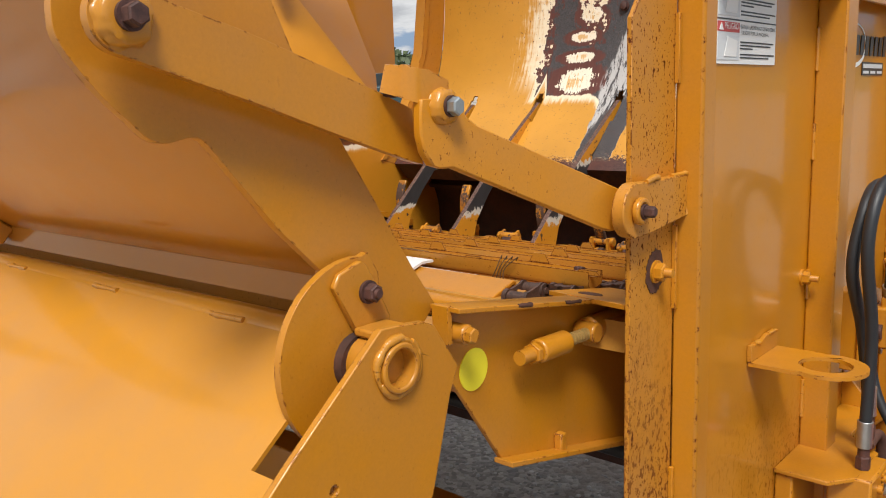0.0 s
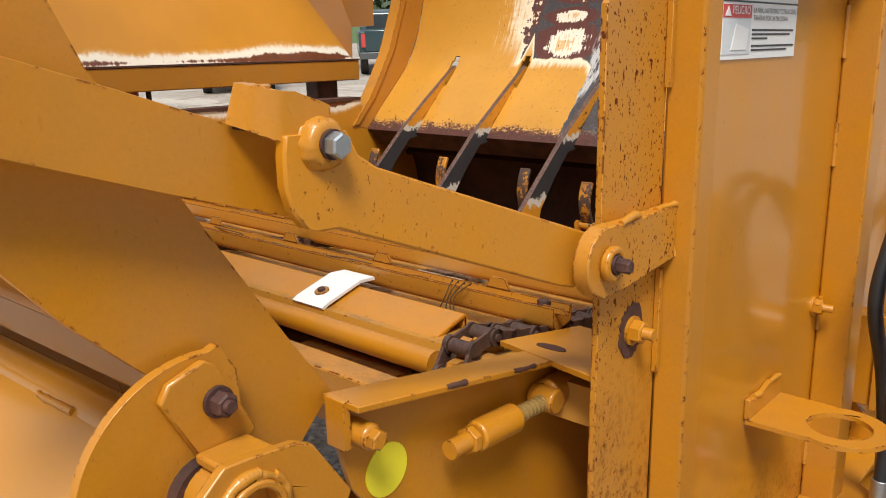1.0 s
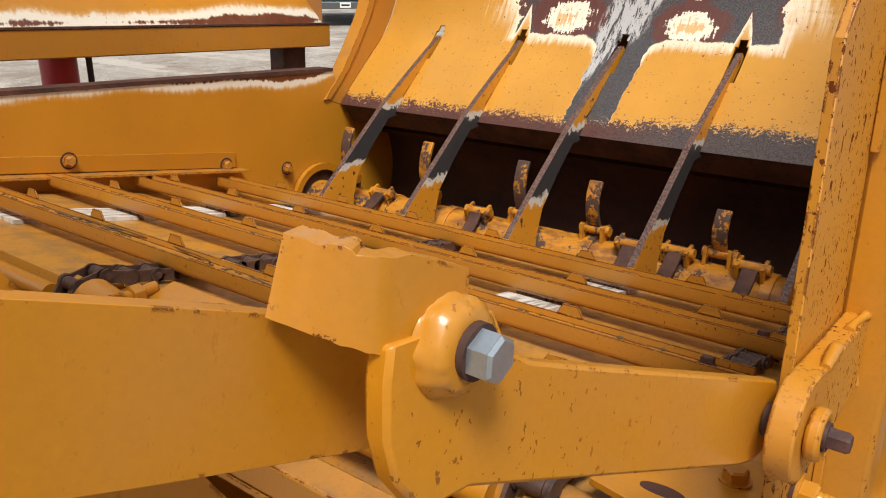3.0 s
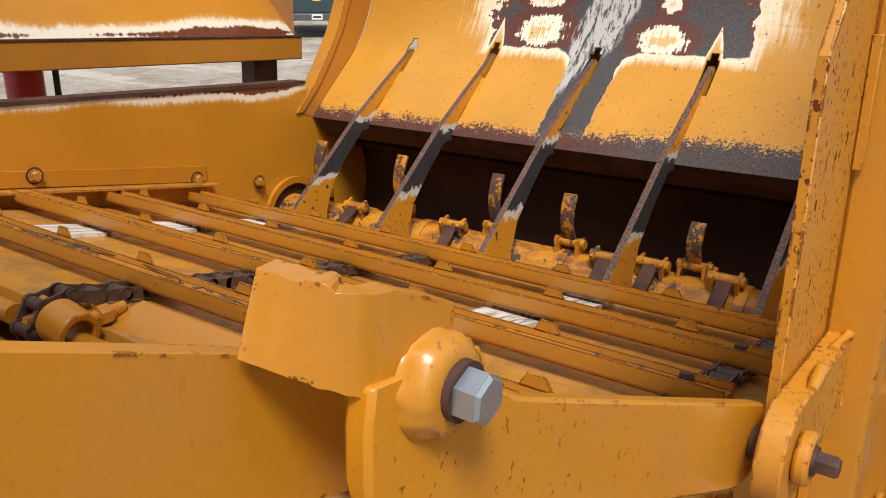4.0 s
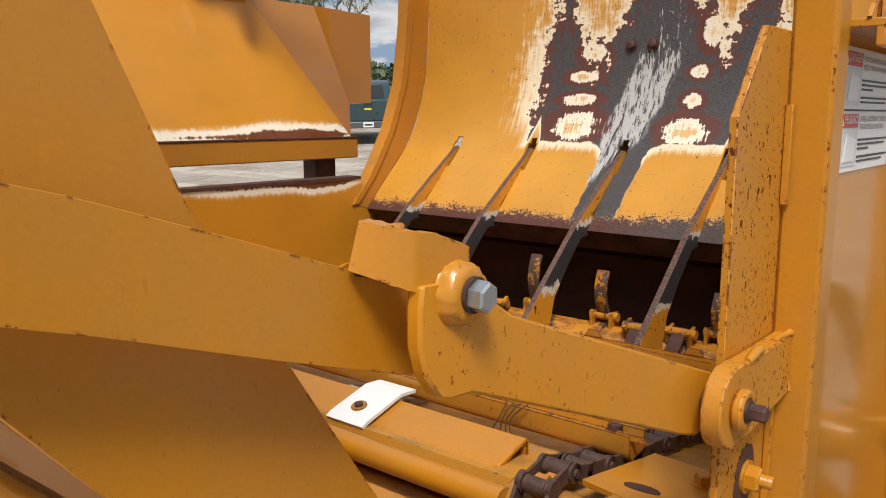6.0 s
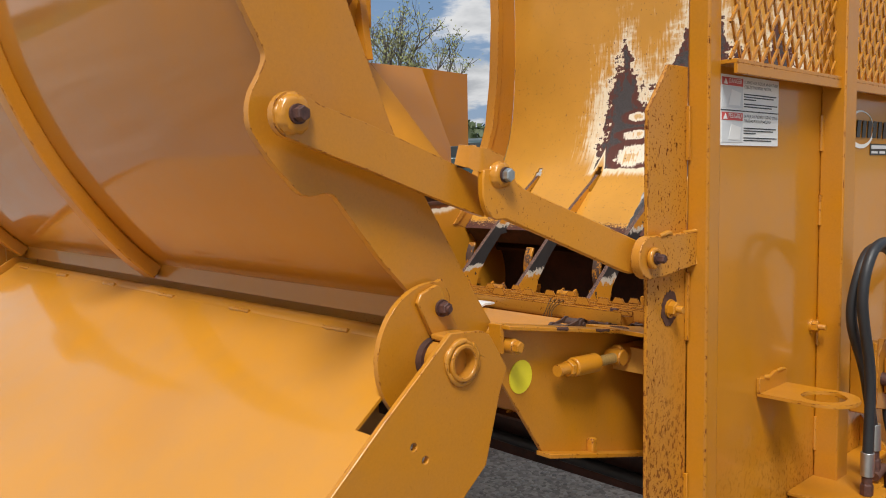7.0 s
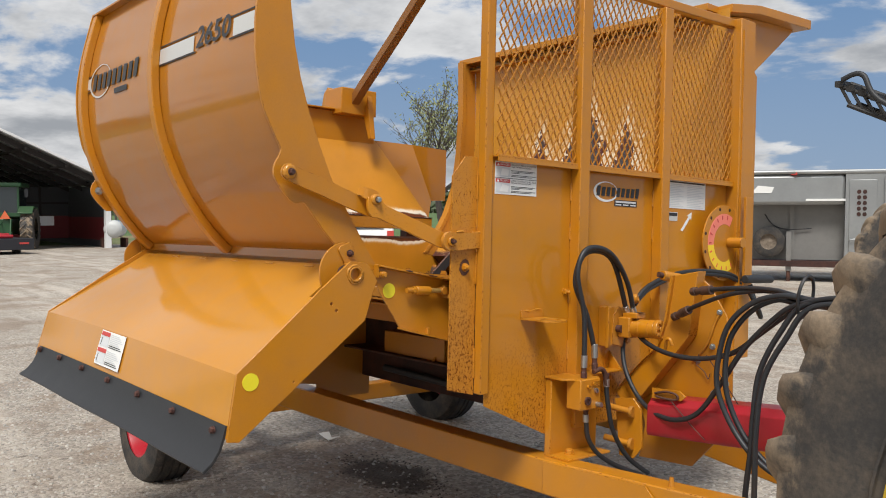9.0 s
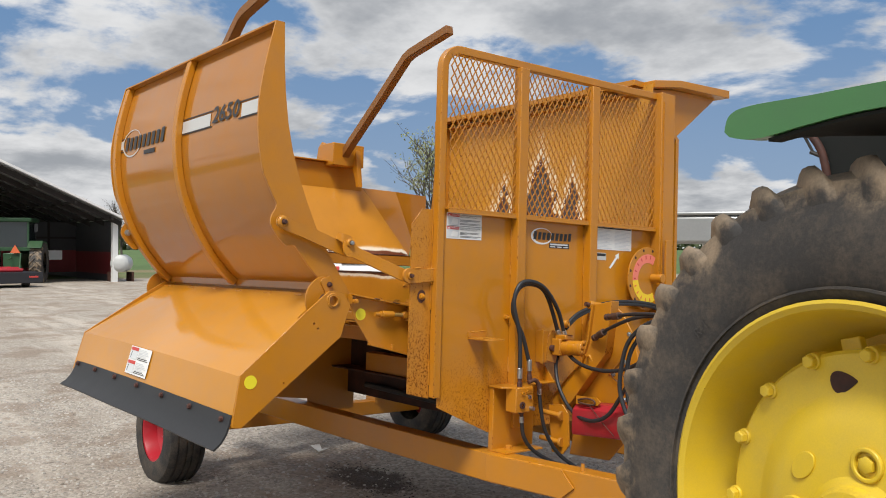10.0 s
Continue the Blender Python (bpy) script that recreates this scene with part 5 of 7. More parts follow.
part("under_panel", box(-2.45, -0.70, 1.05, 1.058, 1.175, 1.27), paint_yellow, proc)

# rear bale loader with raised forks
LX = -2.78
bm = bmesh.new()


def back(z):
    return LX - 0.04 - (z - 1.70) * 0.50


lo_hi = []
for y0, y1, z in ((0.92, 2.76, 1.70), (0.92, 2.665, 1.89), (0.92, 2.57, 2.08), (0.92, 2.46, 2.27)):
    lo_hi.append([bm.verts.new((back(z), y0 + (y1 - y0) * k / 10, z)) for k in range(11)])
for a, b in zip(lo_hi, lo_hi[1:]):
    for i in range(10):
        bm.faces.new((a[i], a[i + 1], b[i + 1], b[i]))
thicken(bm, 0.007, (3, 2, 4))
loader = part("bale_loader", bm, loader_paint, proc, "tilted loader sheet with scoured lower edge", keep=True)
bm = bmesh.new()
q = [Vector((back(1.70), 2.762, 1.70)), Vector((back(2.27), 2.464, 2.27)), Vector((-3.06, 2.78, 2.262)), Vector((-3.00, 2.93, 1.84))]
q2 = [q[2], Vector((-3.02, 3.09, 2.245)), Vector((-3.02, 3.09, 1.848)), q[3]]
edge_v = [bm.verts.new(v) for v in q]
bm.faces.new(edge_v)
bm.faces.new([edge_v[2], bm.verts.new(q2[1]), bm.verts.new(q2[2]), edge_v[3]])
thicken(bm, 0.007, (3, 2, 4))
part("loader_wing", bm, paint_sheet, loader, "flared wing sheet", angle=15, keep=True)
part("lip_edge", box(LX - 0.02, LX + 0.007, 0.92, 2.762, 1.6955, 1.7015), rust, loader, "rusted top edge of the lip beam")
part("lip_beam", box(LX - 0.10, LX + 0.004, 0.92, 2.76, 1.612, 1.695), paint_worn, loader, "rust-edged lip beam", bevel=0.004)
part("loader_tube", box(-3.20, -3.10, 0.92, 2.42, 2.33, 2.45), paint_yellow, loader, bevel=0.006)
part("loader_back", box(-3.13, -3.09, 0.92, 2.44, 2.24, 2.345), paint_yellow, loader)
part("loader_tube", box(-3.24, -3.06, 0.92, 2.42, 2.452, 2.462), paint_yellow, loader, bevel=0.002)
for y in (0.98, 2.56):
    part("loader_leg", box(-2.90, -2.82, y, y + 0.11, 0.75, 1.612), rust, loader, bevel=0.004)
part("hydraulic_cylinder", rod((-2.95, 1.79, 0.8), (-2.92, 1.74, 1.66), 0.055, 20), paint_red, loader, "dark red hydraulic cylinder")
part("cylinder_pipe", rod((-2.90, 1.86, 0.8), (-2.88, 1.82, 1.62), 0.010, 10), rubber, loader)
for y in (0.80, 2.16):
    part("fork_base", box(-3.20, -2.98, y - 0.08, y + 0.22, 2.42, 2.605), paint_yellow, loader, bevel=0.006)
    part("fork_lug", slab([(-3.34, 2.45), (-3.20, 2.45), (-3.20, 2.60), (-3.25, 2.64), (-3.30, 2.60)], y - 0.03, y + 0.01, "y"), paint_yellow, loader, bevel=0.002)
    part("fork_gusset", slab([(-3.0, 2.43), (-2.93, 2.25), (-2.90, 2.25), (-2.95, 2.56)], y + 0.12, y + 0.16, "y"), paint_yellow, loader, bevel=0.002)
    part("fork", sweep([(-3.02, y + 0.04, 2.50), (-2.90, y + 0.04, 2.60), (-2.55, y + 0.06, 2.90), (-2.22, y + 0.07, 3.18), (-2.16, y + 0.07, 3.205), (-1.72, y + 0.07, 3.29)], [(-0.032, -0.032), (0.032, -0.032), (0.032, 0.032), (-0.032, 0.032)]), paint_fork, loader, "raised bale fork in darker brownish paint with chipped edges and rust specks", bevel=0.006)

# chassis, axle and wheels
beam_l = sweep([(-3.7, 1.545, 0.535), (-1.2, 1.545, 0.535), (-0.42, 1.56, 0.535), (0.30, 1.665, 0.535), (1.10, 1.84, 0.535)], [(-0.055, -0.075), (0.055, -0.075), (0.055, 0.075), (-0.055, 0.075)])
chassis = part("chassis_beam", beam_l, paint_yellow, proc, "yellow box-section chassis beam", bevel=0.006)
part("chassis_beam", sweep([(-3.7, 2.80, 0.535), (-1.2, 2.80, 0.535), (-0.42, 2.72, 0.535), (0.30, 2.45, 0.535), (1.10, 2.10, 0.535)], [(-0.055, -0.075), (0.055, -0.075), (0.055, 0.075), (-0.055, 0.075)]), paint_yellow, proc, bevel=0.006)
part("splice_plate", slab([(-0.45, 0.47), (0.02, 0.47), (0.09, 0.53), (0.02, 0.605), (-0.45, 0.605)], 1.492, 1.500, "y", shear=lambda u, v: max(0.0, u + 0.42) * 0.146), paint_yellow, chassis, bevel=0.001)
part("grease_cap", rod((0.10, 1.62, 0.61), (0.10, 1.62, 0.645), 0.012, 14, 0.008), paint_yellow, chassis)
part("axle", box(-3.35, -3.23, 1.0, 3.25, 0.30, 0.42), paint_yellow, proc, bevel=0.006)
part("axle_post", box(-3.36, -3.22, 1.49, 1.60, 0.40, 0.47), paint_yellow, proc)
part("axle_post", box(-3.36, -3.22, 2.74, 2.85, 0.40, 0.47), paint_yellow, proc)
for x in (-2.35,):
    part("chamber_stand", box(x - 0.05, x + 0.05, 2.75, 2.85, 0.61, 0.95), paint_yellow, proc, bevel=0.003)


def lathe(profile, seg, axis_at, mat, parent, name, label="", angle=35):
    """Turns a profile of (along y, radius) round an axle."""
    bm = bmesh.new()
    rings = []
    for s, r in profile:
        rings.append([bm.verts.new((axis_at[0] + r * math.cos(2 * math.pi * i / seg), axis_at[1] + s, axis_at[2] + r * math.sin(2 * math.pi * i / seg))) for i in range(seg)])
    for a, b in zip(rings, rings[1:]):
        for i in range(seg):
            bm.faces.new((a[i], a[(i + 1) % seg], b[(i + 1) % seg], b[i]))
    return part(name, bm, mat, parent, label, angle=angle)


def implement_wheel(c, sgn):
    t = [(0.135, 0.21), (0.140, 0.24), (0.142, 0.30), (0.130, 0.35), (0.105, 0.372), (0.088, 0.376), (0.084, 0.368), (0.078, 0.368), (0.074, 0.378), (0.03, 0.382), (0.026, 0.372), (0.018, 0.372), (0.014, 0.382)]
    prof = [(-a, r) for a, r in t] + [(a, r) for a, r in reversed(t)]
    wh = lathe(prof, 56, c, tyre_black, proc, "wheel", "ribbed implement tyre on a red rim")
    rim = [(-0.130, 0.213), (-0.125, 0.200), (-0.09, 0.188), (-0.03, 0.182), (0.0, 0.15), (0.01, 0.10), (-0.02, 0.095), (-0.03, 0.06), (-0.045, 0.055), (-0.05, 0.0005)]
    lathe([(sgn * a, r) for a, r in rim], 40, c, paint_red, wh, "rim", "red steel rim")
    for k in range(5):
        a = 2 * math.pi * k / 5
        bolt(wh, (c[0] + 0.075 * math.cos(a), c[1] - sgn * 0.02, c[2] + 0.075 * math.sin(a)), (0, -sgn, 0), 0.022, 0.012, zinc, name="wheel_nut")


implement_wheel((-3.29, 0.93, 0.327), 1)
implement_wheel((-3.29, 3.30, 0.422), -1)

# ---- front of the processor: bracket, hydraulics, indicator ----
ring_out = [(-0.497, 1.388), (-0.42, 1.388)] + circle(-0.384, 1.452, 0.066, 20, math.radians(-110), math.radians(110)) + [(-0.42, 1.517), (-0.497, 1.517)]
ringb = part("ring_bracket", slab(ring_out, 1.208, 1.215, "z", holes=[circle(-0.386, 1.452, 0.043, 24)]), paint_yellow, proc, "flat ring bracket welded to the front wall", bevel=0.001)
part("ring_back", slab([(1.388, 1.215), (1.517, 1.215), (1.517, 1.246), (1.465, 1.250), (1.435, 1.242), (1.388, 1.246)], -0.4995, -0.492), paint_yellow, ringb, bevel=0.001)
weld([(-0.494, 1.405, 1.245), (-0.494, 1.430, 1.243)], 0.005, ringb)
weld([(-0.494, 1.47, 1.249), (-0.494, 1.51, 1.246)], 0.005, ringb)

mount = part("valve_mount", box(-0.4995, -0.465, 1.552, 1.86, 0.615, 0.945), paint_yellow, proc, "bent plate mount for the valve", bevel=0.004)
part("mount_foot", box(-0.4995, -0.36, 1.552, 1.83, 0.610, 0.620), paint_yellow, mount, bevel=0.002)
part("mount_shelf", slab([(-0.4995, 1.545), (-0.40, 1.545), (-0.36, 1.60), (-0.36, 1.74), (-0.43, 1.80), (-0.43, 2.05), (-0.4995, 2.05)], 0.948, 0.957, "z"), paint_yellow, mount, bevel=0.002)
part("mount_rib", slab([(-0.4995, 1.04), (-0.43, 0.957), (-0.4995, 0.957)], 1.98, 1.99, "y"), paint_yellow, mount)
bolt(mount, (-0.43, 1.64, 0.620), (0, 0, 1), 0.034, 0.016, paint_yellow, name="foot_bolt")
valve = part("valve_block", box(-0.415, -0.335, 1.592, 1.722, 0.825, 0.957), paint_yellow, proc, "painted hydraulic valve block", bevel=0.005)
for y, z, r, m in ((1.635, 0.865, 0.018, rust_bolt), (1.690, 0.905, 0.011, chrome), (1.672, 0.935, 0.008, paint_yellow), (1.640, 0.925, 0.008, paint_yellow)):
    part("port", tube((-0.3349, y, z), (-0.326, y, z), r, r * 0.45, 16), m, valve)
part("port_plug", rod((-0.335, 1.700, 0.845), (-0.310, 1.700, 0.845), 0.011, 14), chrome, valve)
for k in range(3):
    part("cast_rib", box(-0.3349, -0.331, 1.66, 1.715, 0.925 + 0.009 * k, 0.929 + 0.009 * k), paint_yellow, valve)


def fitting(p, q, r, parent):
    """A crimped hose end: steel collar over a rusty hex."""
    p, q = Vector(p), Vector(q)
    d = q - p
    part("hose_collar", rod(p + d * 0.45, q, r * 1.25, 18), chrome, parent, "steel crimp collar", bevel=0.001)
    bm = hexagon(p, d, r * 2.1, d.length * 0.28)
    rod(p + d * 0.25, p + d * 0.5, r * 0.95, 14, bm=bm)
    part("hose_nut", bm, rust_bolt, parent)


def line(points, r, label="", parent=None):
    return part("hydraulic_hose", hose(points, r), hose_rubber, parent or proc, label or "black rubber hydraulic hose")


h = line([(-0.365, 1.645, 1.04), (-0.36, 1.633, 1.227), (-0.365, 1.590, 1.397), (-0.36, 1.624, 1.498), (-0.355, 1.712, 1.516), (-0.36, 1.823, 1.477), (-0.375, 1.942, 1.364), (-0.40, 2.025, 1.235)], 0.0115)
fitting((-0.365, 1.645, 0.958), (-0.365, 1.645, 1.055), 0.0115, h)
fitting((-0.40, 2.050, 1.185), (-0.40, 2.020, 1.245), 0.0115, h)
h = line([(-0.385, 1.732, 1.085), (-0.39, 1.685, 1.224), (-0.395, 1.613, 1.354), (-0.385, 1.627, 1.458), (-0.385, 1.694, 1.500), (-0.385, 1.804, 1.488), (-0.39, 1.882, 1.419), (-0.415, 1.990, 1.240)], 0.0115)
fitting((-0.38, 1.735, 0.985), (-0.383, 1.733, 1.095), 0.0115, h)
fitting((-0.415, 2.020, 1.185), (-0.415, 1.986, 1.250), 0.0115, h)
part("pipe_elbow", hose([(-0.375, 1.722, 0.975), (-0.372, 1.765, 0.985), (-0.368, 1.79, 0.965), (-0.365, 1.800, 0.91)], 0.011), rust, valve, "rusted pipe elbow")
h = line([(-0.37, 1.803, 0.92), (-0.365, 1.815, 0.82), (-0.36, 1.85, 0.70), (-0.34, 1.93, 0.58), (-0.30, 2.03, 0.50)], 0.0108)
fitting((-0.366, 1.800, 0.965), (-0.367, 1.802, 0.905), 0.0108, h)
h = line([(-0.37, 1.672, 0.775), (-0.37, 1.69, 0.69), (-0.36, 1.75, 0.615), (-0.34, 1.86, 0.55), (-0.30, 1.98, 0.50)], 0.0108)
fitting((-0.37, 1.668, 0.825), (-0.37, 1.672, 0.765), 0.0108, h)

motor = part("hydraulic_motor", rod((-0.395, 2.014, 1.150), (-0.268, 2.026, 1.154), 0.041, 32), paint_yellow, proc, "yellow hydraulic motor with bolted end cap", bevel=0.003)
part("motor_ring", tube((-0.352, 2.018, 1.1515), (-0.344, 2.019, 1.1517), 0.0428, 0.03, 32), paint_yellow, motor, bevel=0.001)
part("motor_ring", tube((-0.300, 2.023, 1.153), (-0.294, 2.0235, 1.1532), 0.0424, 0.03, 32), paint_yellow, motor, bevel=0.001)
part("motor_cap", rod((-0.268, 2.026, 1.154), (-0.246, 2.028, 1.155), 0.0445, 28), paint_yellow, motor, bevel=0.004)
part("cap_boss", rod((-0.246, 2.028, 1.155), (-0.241, 2.0285, 1.155), 0.018, 20), paint_yellow, motor, bevel=0.002)
for k in range(7):
    a = 2 * math.pi * k / 7 + 0.2
    p = Vector((-0.246, 2.028 + 0.0335 * math.cos(a), 1.155 + 0.0335 * math.sin(a)))
    part("cap_bolt", hexagon(p, (1, 0.09, 0.03), 0.0155, 0.009), paint_worn, motor)
part("motor_block", box(-0.445, -0.380, 1.972, 2.060, 1.105, 1.200), paint_yellow, motor, bevel=0.006)
part("port_block", box(-0.430, -0.352, 1.985, 2.055, 1.196, 1.222), paint_yellow, motor, bevel=0.004)
part("maker_plate", slab([(-0.375, 2.000), (-0.345, 2.002), (-0.345, 2.040), (-0.375, 2.038)], 1.2222, 1.2234, "z"), black_film, motor, "small dark plate")
part("motor_plate", slab([(1.935, 1.075), (2.02, 1.055), (2.075, 1.075), (2.085, 1.16), (2.055, 1.225), (1.985, 1.245), (1.945, 1.21)], -0.462, -0.446), paint_worn, motor, bevel=0.002)
part("motor_bracket", box(-0.4995, -0.45, 1.90, 1.955, 1.065, 1.245), paint_yellow, motor, bevel=0.003)
part("bracket_lip", box(-0.452, -0.436, 1.893, 1.902, 1.060, 1.250), paint_yellow, motor, bevel=0.002)
part("motor_bolt", rod((-0.446, 1.972, 1.145), (-0.420, 1.972, 1.145), 0.017, 12), rust_bolt, motor)
part("motor_bolt", hexagon((-0.446, 2.040, 1.085), (1, 0, 0), 0.022, 0.012), paint_worn, motor)
part("motor_ear", tube((-0.44, 2.06, 1.275), (-0.41, 2.075, 1.285), 0.022, 0.011, 18), paint_yellow, motor)

# tongue mount behind the red guard
side_p = [(-0.40, 0.80), (-0.37, 0.70), (-0.40, 0.545), (-0.12, 0.56), (0.02, 0.72), (0.065, 0.90), (0.065, 1.08), (0.03, 1.24), (-0.05, 1.36), (-0.11, 1.405), (-0.16, 1.405)]
tongue = part("tongue_mount", slab(side_p, 2.095, 2.105, "y"), paint_yellow, proc, "profiled tongue mount plate", bevel=0.002)
part("mount_channel", slab([(-0.190, 1.400), (-0.070, 1.424), (-0.108, 1.140), (-0.150, 1.085), (-0.340, 0.850), (-0.430, 0.775), (-0.490, 0.838), (-0.467, 0.868), (-0.345, 1.000), (-0.262, 1.075), (-0.220, 1.203)], 2.030, 2.094, "y"), paint_yellow, tongue, "bent channel arm", bevel=0.003)
part("lower_plate", slab([(-0.43, 0.83), (-0.33, 0.845), (-0.285, 0.80), (-0.275, 0.63), (-0.32, 0.575), (-0.40, 0.575)], 1.945, 1.955, "y"), paint_yellow, tongue, bevel=0.002)
for z in (0.785, 0.640):
    part("pin", rod((-0.455, 1.91, z + 0.012), (-0.325, 1.935, z), 0.014, 16), paint_yellow, tongue)
    part("pin_collar", rod((-0.335, 1.933, z), (-0.318, 1.936, z), 0.026, 18), paint_worn, tongue, bevel=0.002)
part("pivot_roller", rod((-0.36, 2.19, 1.392), (-0.335, 2.30, 1.375), 0.024, 20), paint_yellow, tongue, bevel=0.003)
part("roller_pin", rod((-0.365, 2.165, 1.396), (-0.36, 2.19, 1.392), 0.013, 14), rust, tongue)
part("channel_flange", slab([(-0.196, 1.398), (-0.182, 1.401), (-0.212, 1.203), (-0.254, 1.079), (-0.340, 1.006), (-0.462, 0.875), (-0.467, 0.868), (-0.345, 1.000), (-0.262, 1.075), (-0.222, 1.203)], 2.012, 2.031, "y"), paint_yellow, tongue, bevel=0.001)
part("channel_clip", hose([(-0.19, 1.98, 1.08), (-0.175, 1.965, 1.12), (-0.155, 1.96, 1.125), (-0.145, 1.965, 1.10)], 0.008), paint_yellow, tongue)
weld([(-0.13, 2.090, 1.02), (-0.06, 2.090, 1.10), (-0.02, 2.090, 1.20), (0.0, 2.090, 1.24)], 0.006, tongue)
for x, z in ((-0.03, 1.10), (0.0, 1.25), (-0.10, 1.03), (0.04, 0.95), (-0.02, 0.90)):
    bolt(tongue, (x, 2.095, z), (0, -1, 0), 0.018, 0.008, zinc, name="plate_bolt")
guard = part("drawbar_guard", slab([(1.925, 0.70), (2.085, 0.70), (2.10, 0.72), (2.10, 0.82), (2.07, 0.865), (1.955, 0.865), (1.92, 0.835), (1.915, 0.72)], -0.235, 1.25, "x", shear=None), paint_red, proc, "faded red drawbar guard", bevel=0.004)
for v in guard.data.vertices:
    v.co.z += (v.co.x + 0.235) * 0.075
part("guard_clip", slab([(-0.22, 0.865), (-0.07, 0.875), (-0.05, 0.895), (-0.08, 0.915), (-0.22, 0.91)], 1.93, 1.938, "y"), paint_yellow, proc, bevel=0.001)
part("clip_pin", hose([(-0.20, 1.925, 0.89), (-0.14, 1.92, 0.905), (-0.09, 1.92, 0.90), (-0.085, 1.92, 0.88), (-0.13, 1.918, 0.875), (-0.19, 1.92, 0.878)], 0.005), rust, proc)
for pts in ([(-0.11, 1.915, 0.87), (-0.02, 1.905, 0.80), (0.06, 1.905, 0.74)], [(-0.05, 2.08, 1.06), (0.08, 2.02, 0.96), (0.22, 1.95, 0.84), (0.27, 1.90, 0.76)], [(-0.09, 2.085, 1.06), (-0.10, 2.08, 1.02), (-0.06, 2.08, 0.99), (-0.04, 2.08, 0.96), (-0.03, 2.08, 0.985)]):
    part("twine", hose(pts, 0.0022, 6, 6), rust_bolt, proc)

# hoses slung over to the tractor
sling = [
    [(-0.41, 2.06, 1.19), (-0.452, 2.030, 1.091), (-0.420, 2.000, 0.967), (-0.329, 1.975, 0.854), (-0.204, 1.930, 0.802), (-0.073, 1.900, 0.799), (0.036, 1.890, 0.850), (0.149, 1.865, 0.986), (0.256, 1.840, 1.135), (0.380, 1.815, 1.258), (0.499, 1.790, 1.331), (0.75, 1.75, 1.37), (1.2, 1.75, 1.33)],
    [(-0.40, 2.06, 1.19), (-0.364, 2.031, 1.114), (-0.199, 1.973, 1.067), (-0.006, 1.944, 1.062), (0.171, 1.916, 1.110), (0.309, 1.877, 1.205), (0.438, 1.839, 1.294), (0.540, 1.810, 1.335), (0.80, 1.77, 1.36), (1.2, 1.77, 1.30)],
    [(0.75, 1.80, 1.33), (0.509, 1.800, 1.352), (0.412, 1.800, 1.356), (0.302, 1.800, 1.316), (0.211, 1.800, 1.221), (0.172, 1.800, 1.063), (0.183, 1.800, 0.954), (0.248, 1.800, 0.833), (0.343, 1.790, 0.745), (0.456, 1.790, 0.690), (0.70, 1.80, 0.62)],
    [(0.75, 1.83, 1.32), (0.489, 1.830, 1.330), (0.391, 1.830, 1.339), (0.291, 1.830, 1.288), (0.212, 1.830, 1.187), (0.189, 1.830, 1.063), (0.203, 1.830, 0.944), (0.265, 1.830, 0.823), (0.355, 1.820, 0.741), (0.456, 1.820, 0.680), (0.70, 1.83, 0.60)],
    [(0.75, 1.77, 1.36), (0.529, 1.780, 1.334), (0.438, 1.770, 1.224), (0.366, 1.765, 1.069), (0.345, 1.765, 0.897), (0.336, 1.77, 0.768), (0.314, 1.78, 0.603), (0.30, 1.80, 0.42)],
    [(0.78, 1.75, 1.35), (0.563, 1.755, 1.327), (0.474, 1.745, 1.208), (0.400, 1.735, 1.055), (0.375, 1.735, 0.863), (0.369, 1.745, 0.631), (0.36, 1.76, 0.42)],
    [(0.03, 1.940, 1.350), (0.171, 1.900, 1.368), (0.363, 1.850, 1.374), (0.519, 1.800, 1.352), (0.8, 1.78, 1.31), (1.2, 1.80, 1.28)],
    [(-0.10, 1.985, 1.250), (-0.011, 1.950, 1.287), (0.172, 1.900, 1.347), (0.363, 1.860, 1.368), (0.519, 1.820, 1.343), (0.8, 1.80, 1.30), (1.2, 1.82, 1.25)],
    [(0.60, 1.81, 1.34), (0.66, 1.74, 1.20), (0.62, 1.72, 1.05), (0.60, 1.73, 0.98), (0.66, 1.76, 0.96)],
]
for i, pts in enumerate(sling):
    h = line(pts, 0.0106 if i < 6 else 0.0096, "black rubber hose slung towards the tractor")
    if i in (6, 7):
        p, q = Vector(pts[0]), Vector(pts[1])
        d = (p - q).normalized()
        bm = rod(p - d * 0.03, p + d * 0.03, 0.019, 16)
        rod(p + d * 0.03, p + d * 0.065, 0.014, 14, bm=bm)
        rod(p + d * 0.06, p + d * 0.085, 0.018, 14, bm=bm)
        part("coupler", bm, chain_steel, h, "worn steel quick coupler", bevel=0.001)
part("hose_tie", hose([(0.52 + 0.01 * math.sin(a), 1.79 + 0.055 * math.cos(a), 1.36 + 0.075 * math.sin(a)) for a in [k * 0.4 for k in range(17)]], 0.006, 3, 6), rubber, proc)
for dz in (0.0, -0.016):
    line([(-0.43, 2.075, 1.268 + dz), (-0.43, 2.13, 1.31 + dz), (-0.43, 2.20, 1.345 + dz), (-0.43, 2.36, 1.388 + dz), (-0.43, 2.60, 1.408 + dz), (-0.43, 2.87, 1.392 + dz), (-0.44, 3.02, 1.35 + dz)], 0.0108)
line([(-0.36, 2.95, 1.32), (-0.33, 3.0, 1.22), (-0.34, 3.06, 1.16), (-0.38, 3.08, 1.22), (-0.40, 3.05, 1.33)], 0.013)

# cut-length indicator disc
disc = part("indicator_disc", slab(circle(2.855, 1.552, 0.200, 40), -0.452, -0.444), paint_yellow, proc, "round indicator disc with coloured scale", bevel=0.001)


